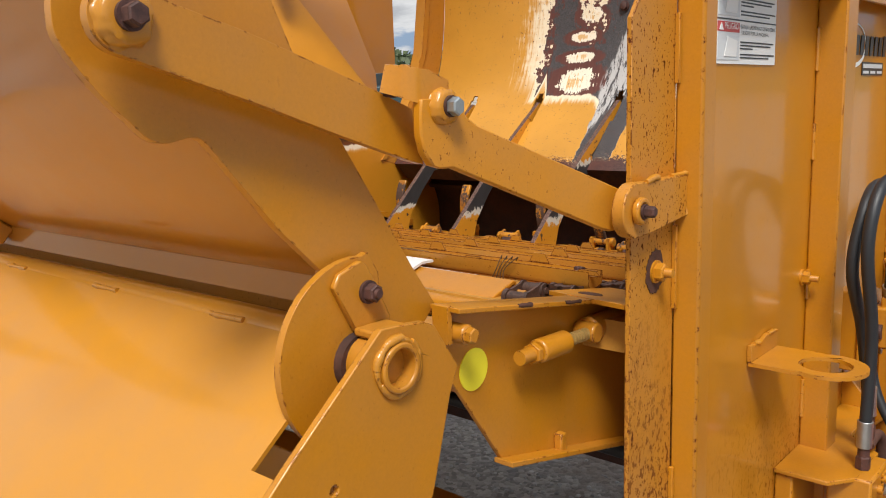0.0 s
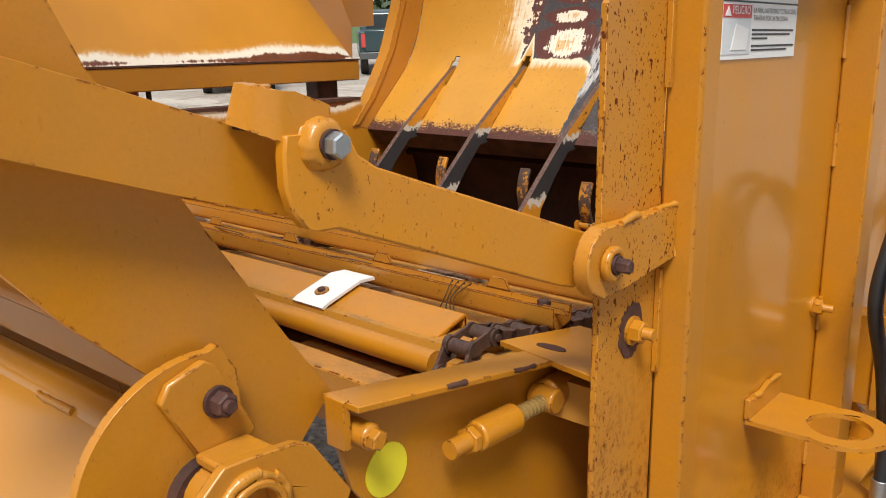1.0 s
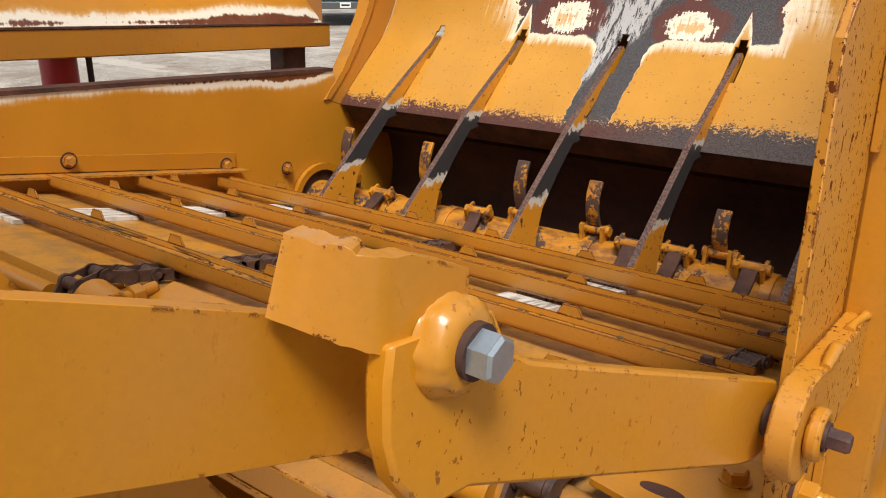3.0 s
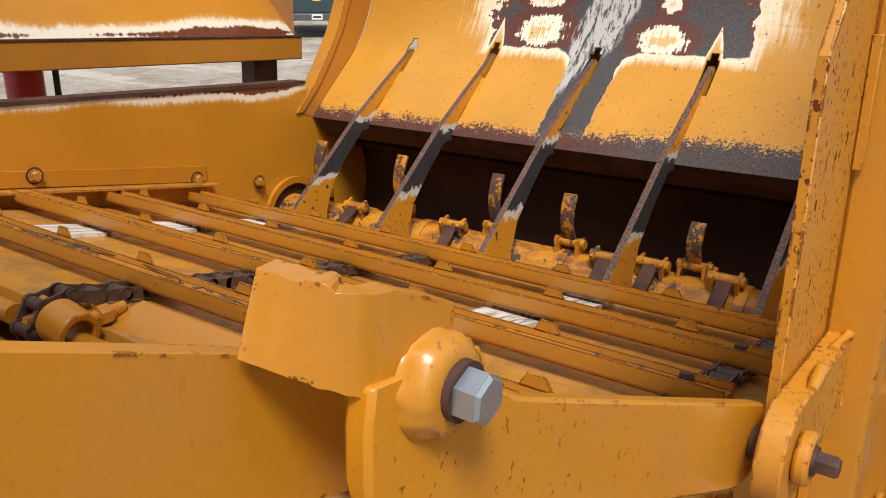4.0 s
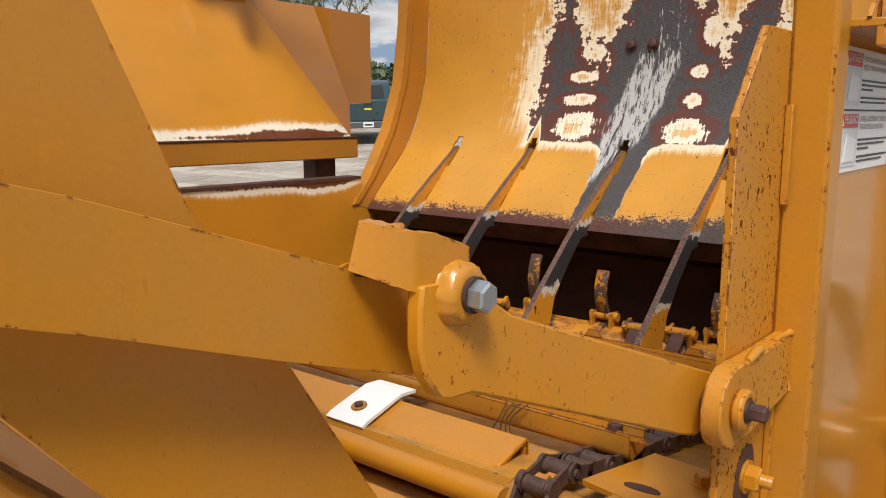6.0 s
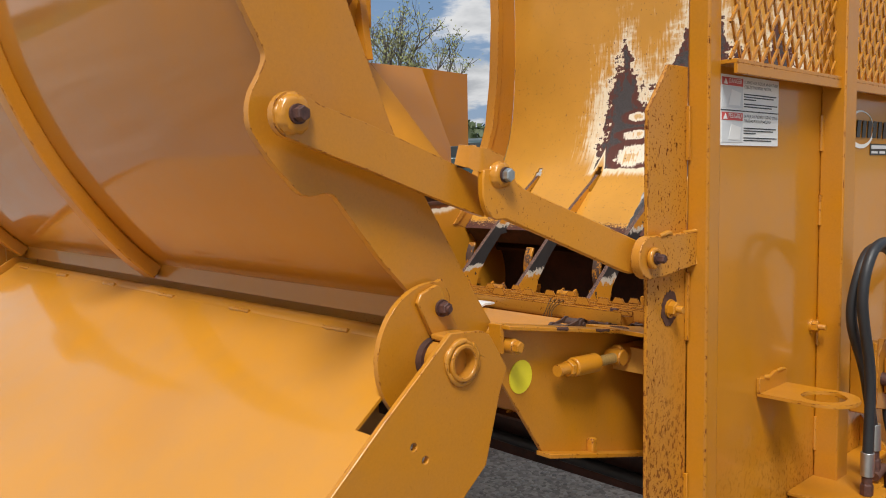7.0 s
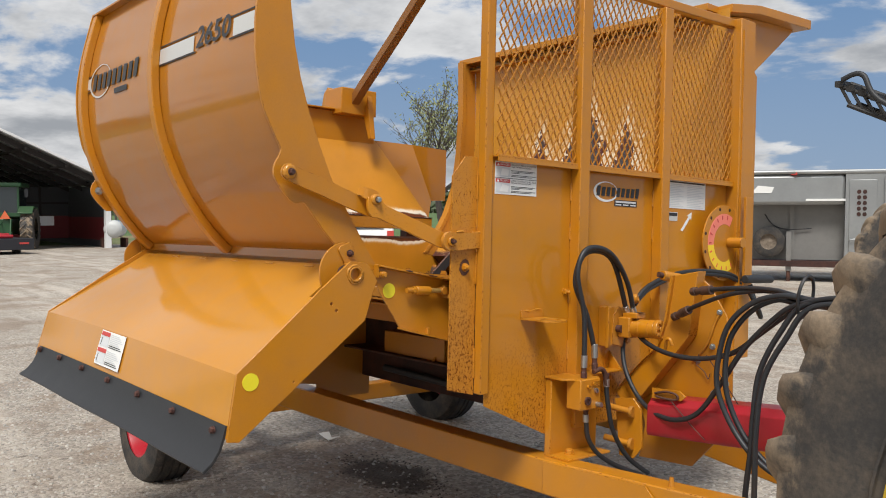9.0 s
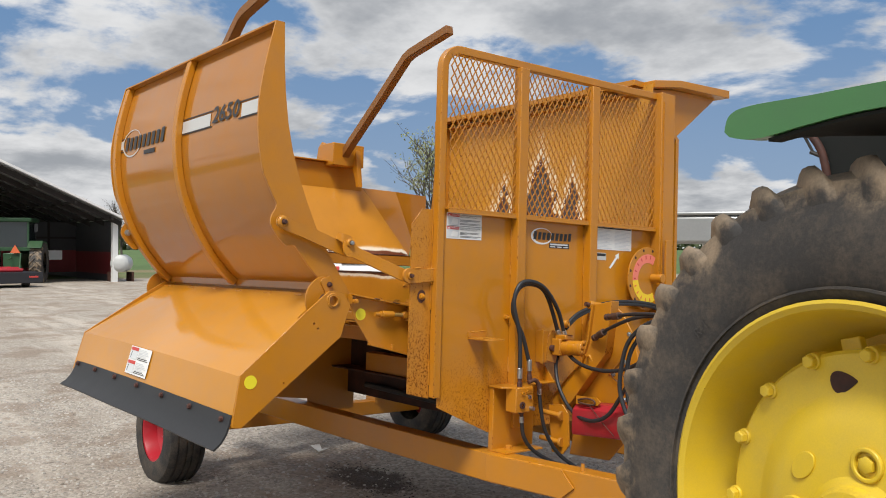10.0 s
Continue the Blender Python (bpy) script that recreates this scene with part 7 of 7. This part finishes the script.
parked_tractor(Matrix.Translation((-37.9, 7.35, 0.0)) @ Matrix.Rotation(radians(-24), 4, "Z"))
cart = thing("flat_cart", "low black flat cart loaded with red tubing", "cart", Matrix.Translation((-34.2, 6.3, 0.0)) @ Matrix.Rotation(radians(8), 4, "Z"))
part("bed", box(-1.4, 1.2, -2.3, 0.95, 0.18, 0.62), plain("black_painted_steel", (0.02, 0.02, 0.025), 0.5), cart, bevel=0.02)
for k in range(5):
    part("tube_bundle", rod((-0.9 + 0.4 * k, -2.2, 0.70), (-0.8 + 0.4 * k, 0.3, 0.70 + 0.05 * (k % 2)), 0.07, 10), paint_red, cart, "red tubing")
for y in (-1.6, 0.4):
    part("reflector", box(1.2, 1.212, y, y + 0.35, 0.40, 0.47), red_film, cart)
    part("cart_wheel", rod((0.6, y, 0.2), (0.6, y + 0.2, 0.2), 0.2, 24), tyre_black, cart)
tank = thing("fuel_tank", "white horizontal fuel tank standing beside the barn", "tank", Matrix.Translation((-37.1, 11.5, 0.0)))
tp = [(-0.95, 0.0005), (-0.93, 0.25), (-0.85, 0.44), (-0.70, 0.55), (0.70, 0.55), (0.85, 0.44), (0.93, 0.25), (0.95, 0.0005)]
tk = lathe(tp, 32, (0, 0, 0), plain("grey_tank_paint", (0.5, 0.51, 0.5), 0.5), tank, "shell", "white painted tank shell")
tk.matrix_local = Matrix.Translation((0, 0.35, 0.86)) @ Matrix.Rotation(radians(60), 4, "Z") @ Matrix.Diagonal((0.75, 0.75, 0.75, 1))
for y in (-0.2, 0.7):
    part("tank_leg", box(-0.4, 0.4, y, y + 0.1, 0.0, 0.45), rust, tank)
for k in range(4):
    fence = thing("fence_post", "weathered wooden fence post in grass", "fence post", Matrix.Translation((-44.0 - 2 * k, 17.0 + 3.2 * k, 0.0)), group="fence posts")
    part("post", rod((0, 0, 0), (0.02, 0.01, 1.5), 0.09, 10, 0.08), barn_dark, fence)

# ---- livestock trailer ----
TX = Matrix.Translation((-8.05, 17.45, 0.0)) @ Matrix.Rotation(radians(27), 4, "Z")
trailer = thing("livestock_trailer", "grey aluminium gooseneck livestock trailer parked on the yard", "trailer", TX)
grey_panel = plain("dull_grey_panel", (0.20, 0.195, 0.185), 0.6, 0.15, 0.25, 1.5, 0.15)
part("neck", slab([(-3.0, 0.0), (0.55, 0.0), (0.95, 0.25), (1.70, 0.25), (1.70, 2.3), (-3.0, 2.3)], 1.84, 2.56, "z"), aluminium, trailer, "overhanging gooseneck nose", bevel=0.08)
part("roof_cap", slab([(-3.05, -0.04), (0.6, -0.04), (1.0, 0.2), (6.0, 0.2), (6.0, 2.34), (-3.05, 2.34)], 2.56, 2.66, "z"), aluminium, trailer, "pale roof cap", bevel=0.04)
part("front_wall", box(-0.6, 1.70, 0.62, 0.70, 0.52, 1.84), grey_panel, trailer)
part("front_post", box(0.52, 0.62, 0.55, 0.62, 0.52, 1.84), grey_panel, trailer)
body = part("body", box(1.70, 6.0, 0.22, 2.3, 0.48, 2.56), aluminium, trailer, "trailer side with punched vents")
part("door", box(1.78, 2.35, 0.195, 0.22, 0.60, 2.42), aluminium, trailer, bevel=0.01)
for i in range(5):
    for j in range(2):
        for x0 in (1.98, 2.62, 2.98):
            part("vent", slab([(x0 + 0.12 * j + 0.045 * math.cos(a), 1.62 + 0.13 * i + 0.05 * math.sin(a)) for a in [k * math.pi / 5 for k in range(10)]], 0.185, 0.194, "y"), rust_cavity, trailer)
for x in (2.5, 2.9, 3.4, 3.9):
    part("side_post", box(x, x + 0.07, 0.16, 0.22, 0.5, 2.5), aluminium, trailer)
part("stripe", box(0.56, 1.70, 0.19, 0.2495, 1.93, 1.98), white_film, trailer)
part("brand_patch", slab([(-0.35, 2.12), (0.10, 2.12), (0.16, 2.26), (-0.2, 2.30)], -0.012, -0.002, "y"), white_film, trailer)
part("marker_lamp", box(0.52, 0.66, -0.02, 0.16, 2.54, 2.60), red_film, trailer, "red marker lamp", bevel=0.01)
part("door_handle", hose([(1.80, 0.19, 1.0), (1.80, 0.14, 1.02), (2.0, 0.14, 1.02), (2.05, 0.19, 0.7)], 0.014), chrome, trailer)
lathe([(-0.10, 0.19), (-0.11, 0.30), (-0.08, 0.37), (0.08, 0.37), (0.11, 0.30), (0.10, 0.19)], 36, (0.05, 0.46, 0.95), tyre_black, trailer, "spare_tyre", "black spare tyre")
lathe([(-0.09, 0.19), (-0.05, 0.17), (-0.03, 0.10), (-0.06, 0.0005)], 28, (0.05, 0.46, 0.95), rusty("tan_wheel", (0.08, 0.06, 0.045), (0.25, 0.20, 0.15)), trailer, "spare_rim")
part("jack", box(0.44, 0.56, 0.40, 0.52, 0.25, 1.2), grey_panel, trailer, bevel=0.01)
part("jack_foot", rod((0.50, 0.46, 0.0), (0.50, 0.46, 0.30), 0.045, 14), rust, trailer)
part("coupler_post", rod((-1.1, 1.1, 0.9), (-1.1, 1.1, 1.84), 0.09, 18), white_paint, trailer)
part("cable", hose([(-0.05, 0.58, 1.62), (0.15, 0.56, 1.35), (0.5, 0.55, 1.25), (1.0, 0.56, 1.28)], 0.012), rubber, trailer)
part("trailer_frame", box(-0.6, 6.0, 0.35, 2.2, 0.36, 0.50), rust_cavity, trailer)
for x in (3.2, 4.1):
    lathe([(-0.10, 0.20), (-0.12, 0.30), (-0.08, 0.38), (0.08, 0.38), (0.12, 0.30), (0.10, 0.20)], 32, (x, 0.40, 0.38), tyre_black, trailer, "trailer_tyre")

# ---- other machines at the yard's far side ----
other = thing("parked_loader", "dusty wheeled loader with a dark raised lattice boom", "loader", Matrix.Translation((-2.55, 11.9, 0.0)))
w0 = lugged_tyre(other, 1.0, 0.5, 0.5, 20, tyre_old, seg=48)
w0.matrix_local = Matrix.Translation((0, 0, 1.0)) @ Matrix.Rotation(radians(12), 4, "Z")
dark_steel = plain("dark_steel", (0.035, 0.033, 0.032), 0.6, 0.3, 0.4, 8.0, 0.4)
bm = bmesh.new()
A, B = Vector((-1.25, -0.2, 3.60)), Vector((0.9, 0.1, 2.55))
for o in (Vector((0, 0, 0.0)), Vector((0.05, 0.25, 0.05)), Vector((0.12, 0, -0.30)), Vector((0.15, 0.25, -0.26))):
    rod(A + o, B + o, 0.035, 8, bm=bm)
for k in range(14):
    p = A + (B - A) * (k / 13)
    rod(p, p + Vector((0.16, 0.0, -0.30)), 0.025, 6, bm=bm)
    rod(p, p + Vector((0.05, 0.25, 0.05)), 0.025, 6, bm=bm)
    box(p.x - 0.06, p.x + 0.06, p.y - 0.05, p.y + 0.3, p.z - 0.02, p.z + 0.07, bm)
part("boom", bm, dark_steel, other, "dark lattice boom with bolted paddles")
part("boom_hose", hose([A + Vector((0.05, -0.05, 0.08)), A + Vector((0.35, -0.06, 0.12)), A + Vector((0.7, -0.06, -0.35)), B + Vector((0, -0.05, 0.05))], 0.04), rubber, other)
part("axle_frame", box(-0.2, 1.6, 0.3, 1.6, 0.6, 1.6), dark_steel, other, bevel=0.03)
part("boom_post", box(0.75, 1.0, 0.35, 0.6, 1.5, 2.6), dark_steel, other, bevel=0.02)

truck = thing("pickup_truck", "dark teal pickup truck seen from its tailgate", "pickup", Matrix.Translation((-18.3, 18.5, 0.0)) @ Matrix.Rotation(radians(-42), 4, "Z"))
teal = plain("dark_teal_car_paint", (0.030, 0.062, 0.070), 0.3, 0.2, 0.15, 2.0, 0.03, coat=0.6)
part("bed", box(-2.2, 0.0, -0.98, 0.98, 0.62, 1.32), teal, truck, bevel=0.05)
part("tailgate", box(0.0, 0.05, -0.80, 0.80, 0.72, 1.34), teal, truck, bevel=0.02)
part("tailgate_handle", box(0.05, 0.065, -0.14, 0.14, 1.18, 1.25), rubber, truck)
part("badge", slab([(-0.12, 1.05), (0.12, 1.05), (0.10, 1.10), (-0.10, 1.10)], 0.051, 0.058), gold_film, truck)
part("bumper", box(-0.02, 0.16, -0.98, 0.98, 0.50, 0.70), plain("grey_bumper", (0.12, 0.13, 0.13), 0.4, 0.5), truck, bevel=0.02)
part("number_plate", box(0.16, 0.168, -0.16, 0.16, 0.53, 0.68), white_film, truck)
part("plate_bar", box(0.168, 0.171, -0.12, 0.12, 0.58, 0.63), black_film, truck)
part("cab", slab([(-4.4, 1.25), (-2.2, 1.25), (-2.35, 1.85), (-2.6, 1.95), (-3.7, 1.95)], -0.88, 0.88, "y"), teal, truck, bevel=0.05)
part("rear_glass", slab([(-0.70, 1.36), (0.70, 1.36), (0.62, 1.80), (-0.62, 1.80)], -2.23, -2.215), far_glass, truck)
for y in (-0.90, 0.80):
    part("tail_lamp", box(0.0, 0.06, y, y + 0.12, 0.85, 1.25), red_film, truck, "red tail lamp")
for x in (-1.0,):
    for y in (-0.95, 0.72):
        part("truck_tyre", rod((x, y, 0.38), (x, y + 0.24, 0.38), 0.38, 28), tyre_black, truck, bevel=0.03)
part("truck_body", box(-5.6, -2.2, -0.98, 0.98, 0.45, 1.26), teal, truck, bevel=0.06)

car = thing("estate_car", "white estate car with red tail lamps", "car", Matrix.Translation((-17.9, 12.6, 0.0)) @ Matrix.Rotation(radians(-35), 4, "Z"))
part("body", slab([(-4.2, 0.35), (0.0, 0.35), (0.05, 1.0), (-0.12, 1.35), (-0.4, 1.62), (-2.6, 1.66), (-3.3, 1.15), (-4.2, 1.0)], -0.9, 0.9, "y"), white_paint, car, bevel=0.06)
part("rear_glass", slab([(-0.62, 1.18), (0.62, 1.18), (0.55, 1.52), (-0.55, 1.52)], 0.0, 0.01), far_glass, car)
for y in (-0.88, 0.70):
    part("tail_lamp", box(-0.02, 0.07, y, y + 0.20, 0.90, 1.12), red_film, car, "red tail lamp", bevel=0.01)
part("tail_trim", box(0.04, 0.066, -0.3, 0.3, 0.92, 0.98), chrome, car)
part("number_plate", box(0.05, 0.068, -0.2, 0.2, 0.74, 0.86), grey_film, car)
for x in (-0.75, -3.4):
    for y in (-0.9, 0.7):
        part("car_tyre", rod((x, y, 0.33), (x, y + 0.22, 0.33), 0.33, 24), tyre_black, car)

# ---- trees and distance ----
bark = rusty("grey_bark", (0.035, 0.028, 0.022), (0.12, 0.10, 0.085), scale=20.0)


def leaf_material(name, a, b):
    m, g = material(name)
    r = g.node("ShaderNodeNewGeometry", out=8)
    n = g.noise(g.coord, 3.0, 2.0)
    col = g.mix(g.add(g.mul(r, 0.6), g.mul(n, 0.4)), rgb(*a), rgb(*b))
    finish(g, col, 0.6, 0.0)
    return m


spring_leaf = leaf_material("spring_leaf", (0.12, 0.14, 0.045), (0.34, 0.36, 0.15))
wood_leaf = leaf_material("dark_leaf", (0.025, 0.040, 0.014), (0.075, 0.10, 0.035))


def tree(m, height, seed, leaves, label, leaf_mat, spread=1.0, leaf_size=0.075):
    """Tapered trunk, forking limbs and loose twigs with small leaves."""
    r = random.Random(seed)
    t = thing("tree", label, "tree", m)
    wood, tips = bmesh.new(), []

    def grow(p, d, length, rad, level):
        pts = [p]
        for k in range(4):
            d = (d + Vector((r.uniform(-0.22, 0.22), r.uniform(-0.22, 0.22), r.uniform(-0.04, 0.16)))).normalized()
            pts.append(pts[-1] + d * length / 4)
        rings = []
        n = 8 if level < 2 else 5
        for i, q in enumerate(pts):
            rr = rad * (1 - 0.45 * i / 4)
            dd = (pts[min(i + 1, 4)] - pts[max(i - 1, 0)]).normalized()
            a = dd.orthogonal().normalized()
            b = dd.cross(a)
            rings.append([wood.verts.new(q + (a * math.cos(2 * math.pi * j / n) + b * math.sin(2 * math.pi * j / n)) * rr) for j in range(n)])
        for a, b in zip(rings, rings[1:]):
            for j in range(n):
                wood.faces.new((a[j], a[(j + 1) % n], b[(j + 1) % n], b[j]))
        if level >= 2:
            tips.extend(pts[1:] if level > 2 else pts[3:])
        if level < 4:
            for k in range(4 if level else 5):
                at = pts[r.choice((2, 3, 4)) if level else r.choice((3, 4))]
                nd = (d + Vector((r.uniform(-1, 1) * spread, r.uniform(-1, 1) * spread, r.uniform(-0.15, 0.7)))).normalized()
                grow(at, nd, length * r.uniform(0.55, 0.8), rad * 0.50, level + 1)

    grow(Vector((0, 0, 0)), Vector((0.05, 0.02, 1)), height * 0.30, height * 0.016, 0)
    part("trunk", wood, bark, t, "grey forking trunk and limbs")
    if leaves:
        verts, faces = [], []
        for k in range(leaves):
            c = r.choice(tips) + Vector((r.gauss(0, 0.10), r.gauss(0, 0.10), r.gauss(0, 0.10)))
            a = Vector((r.gauss(0, 1), r.gauss(0, 1), r.gauss(0, 1))).normalized() * leaf_size * r.uniform(0.6, 1.3)
            b = a.orthogonal().normalized() * leaf_size * 0.45
            i = len(verts)
            verts += [c - a, c + b, c + a, c - b]
            faces.append((i, i + 1, i + 2, i + 3))
        me = bpy.data.meshes.new("crown")
        me.from_pydata([tuple(v) for v in verts], [], faces)
        me.materials.append(leaf_mat)
        cr = new("crown", me)
        cr.parent = t
        tagged(cr, "thin young spring leaves", kind="stuff")
    return t


tree(Matrix.Translation((-21.3, 18.9, 0.0)), 10.0, 4, 2300, "slender tree just coming into leaf behind the yard", spring_leaf, 1.15, 0.058)
tree(Matrix.Translation((-57.0, 15.5, 0.0)), 7.5, 9, 0, "bare tree standing behind the barn", spring_leaf, 0.7)
tree(Matrix.Translation((-58.5, 19.0, 0.0)), 7.0, 12, 0, "bare tree standing behind the barn", spring_leaf, 0.7)
far_wood = part("far_wood", bmesh.new(), wood_leaf, None)
verts, faces = [], []
rw = random.Random(21)
for k in range(26000):
    a = rw.uniform(math.radians(62), math.radians(205))
    rad = rw.uniform(150, 185)
    hgt = 5.5 + 2.6 * noise.noise((a * 9.0, 0, 0)) + 1.5 * noise.noise((a * 31.0, 3.0, 0))
    z = rw.uniform(0.0, max(1.0, hgt)) ** 1.0
    c = Vector((rad * math.cos(a), rad * math.sin(a), z))
    s = rw.uniform(0.35, 0.9)
    n1 = Vector((rw.gauss(0, 1), rw.gauss(0, 1), rw.gauss(0, 1))).normalized()
    n2 = n1.orthogonal().normalized()
    i = len(verts)
    verts += [tuple(c - n1 * s), tuple(c + n2 * s * 0.7), tuple(c + n1 * s), tuple(c - n2 * s * 0.7)]
    faces.append((i, i + 1, i + 2, i + 3))
far_wood.data.from_pydata(verts, [], faces)
tagged(far_wood, "far belt of dark woodland along the horizon", "woodland", kind="stuff")
bm = bmesh.new()
rowsv = []
for i in range(41):
    a = math.radians(120 + 80 * i / 40)
    row = []
    for r0, z in ((58, 0.0), (75, 0.7), (110, 1.9), (150, 2.4)):
        zz = z * (0.6 + 0.4 * noise.noise((a * 4, r0 * 0.05, 2.0))) * (1 if 0 < i < 40 else 0)
        row.append(bm.verts.new((r0 * math.cos(a), r0 * math.sin(a), zz + 0.004)))
    rowsv.append(row)
for a, b in zip(rowsv, rowsv[1:]):
    for j in range(3):
        bm.faces.new((a[j], a[j + 1], b[j + 1], b[j]))
field = part("field", bm, plain("grass_field", (0.075, 0.13, 0.035), 0.9, 0.0, 0.45, 0.15, 0.3), None)
tagged(field, "gently rising green pasture behind the barn", "field", kind="structure")

# ---- loose stones, dung and litter on the yard ----
rs = random.Random(77)
stone_mat = leaf_material("gravel_stone", (0.16, 0.14, 0.12), (0.60, 0.56, 0.50))


def litter(name, count, pick, size, mat, label, category, flat=0.55):
    """Many small angular lumps in one mesh."""
    verts, faces = [], []
    for k in range(count):
        x, y = pick()
        s = size * rs.uniform(0.5, 1.5)
        a = rs.uniform(0, math.pi)
        n = rs.choice((4, 5, 5, 6))
        i = len(verts)
        for j in range(n):
            q, f = a + 2 * math.pi * j / n, rs.uniform(0.75, 1.15)
            verts.append((x + s * f * math.cos(q), y + s * f * math.sin(q), -0.001))
        for j in range(n):
            q, f = a + 2 * math.pi * j / n, rs.uniform(0.45, 0.8)
            verts.append((x + s * f * math.cos(q), y + s * f * math.sin(q), s * flat * rs.uniform(0.7, 1.2)))
        for j in range(n):
            m = (j + 1) % n
            faces.append((i + j, i + m, i + n + m, i + n + j))
        faces.append(tuple(range(i + n, i + 2 * n)))
    me = bpy.data.meshes.new(name)
    me.from_pydata(verts, [], faces)
    me.materials.append(mat)
    ob = new(name, me)
    return tagged(ob, label, category, kind="stuff")


litter("loose_gravel", 16000, lambda: (rs.uniform(-9.0, 2.2), rs.uniform(-2.5, 4.5)), 0.011, stone_mat, "loose pale gravel stones scattered over the yard", "gravel")
dung_mat = leaf_material("dark_soil_clod", (0.030, 0.022, 0.016), (0.11, 0.082, 0.060))
scrap = part("paper_scrap", slab([(-3.28, 2.15), (-3.18, 2.17), (-3.13, 2.24), (-3.20, 2.21), (-3.25, 2.22)], 0.008, 0.014, "z", shear=lambda u, v: 0.02 * math.sin(u * 40) + 0.02), white_film, None)
tagged(scrap, "crumpled white scrap of paper lying on the gravel", "litter")


def clod_place():
    a, r = rs.uniform(0, 6.283), rs.uniform(0, 1.3) * rs.uniform(0, 1.2)
    return (-2.28 + 0.42 * r * math.cos(a), 2.06 + 0.20 * r * math.sin(a))


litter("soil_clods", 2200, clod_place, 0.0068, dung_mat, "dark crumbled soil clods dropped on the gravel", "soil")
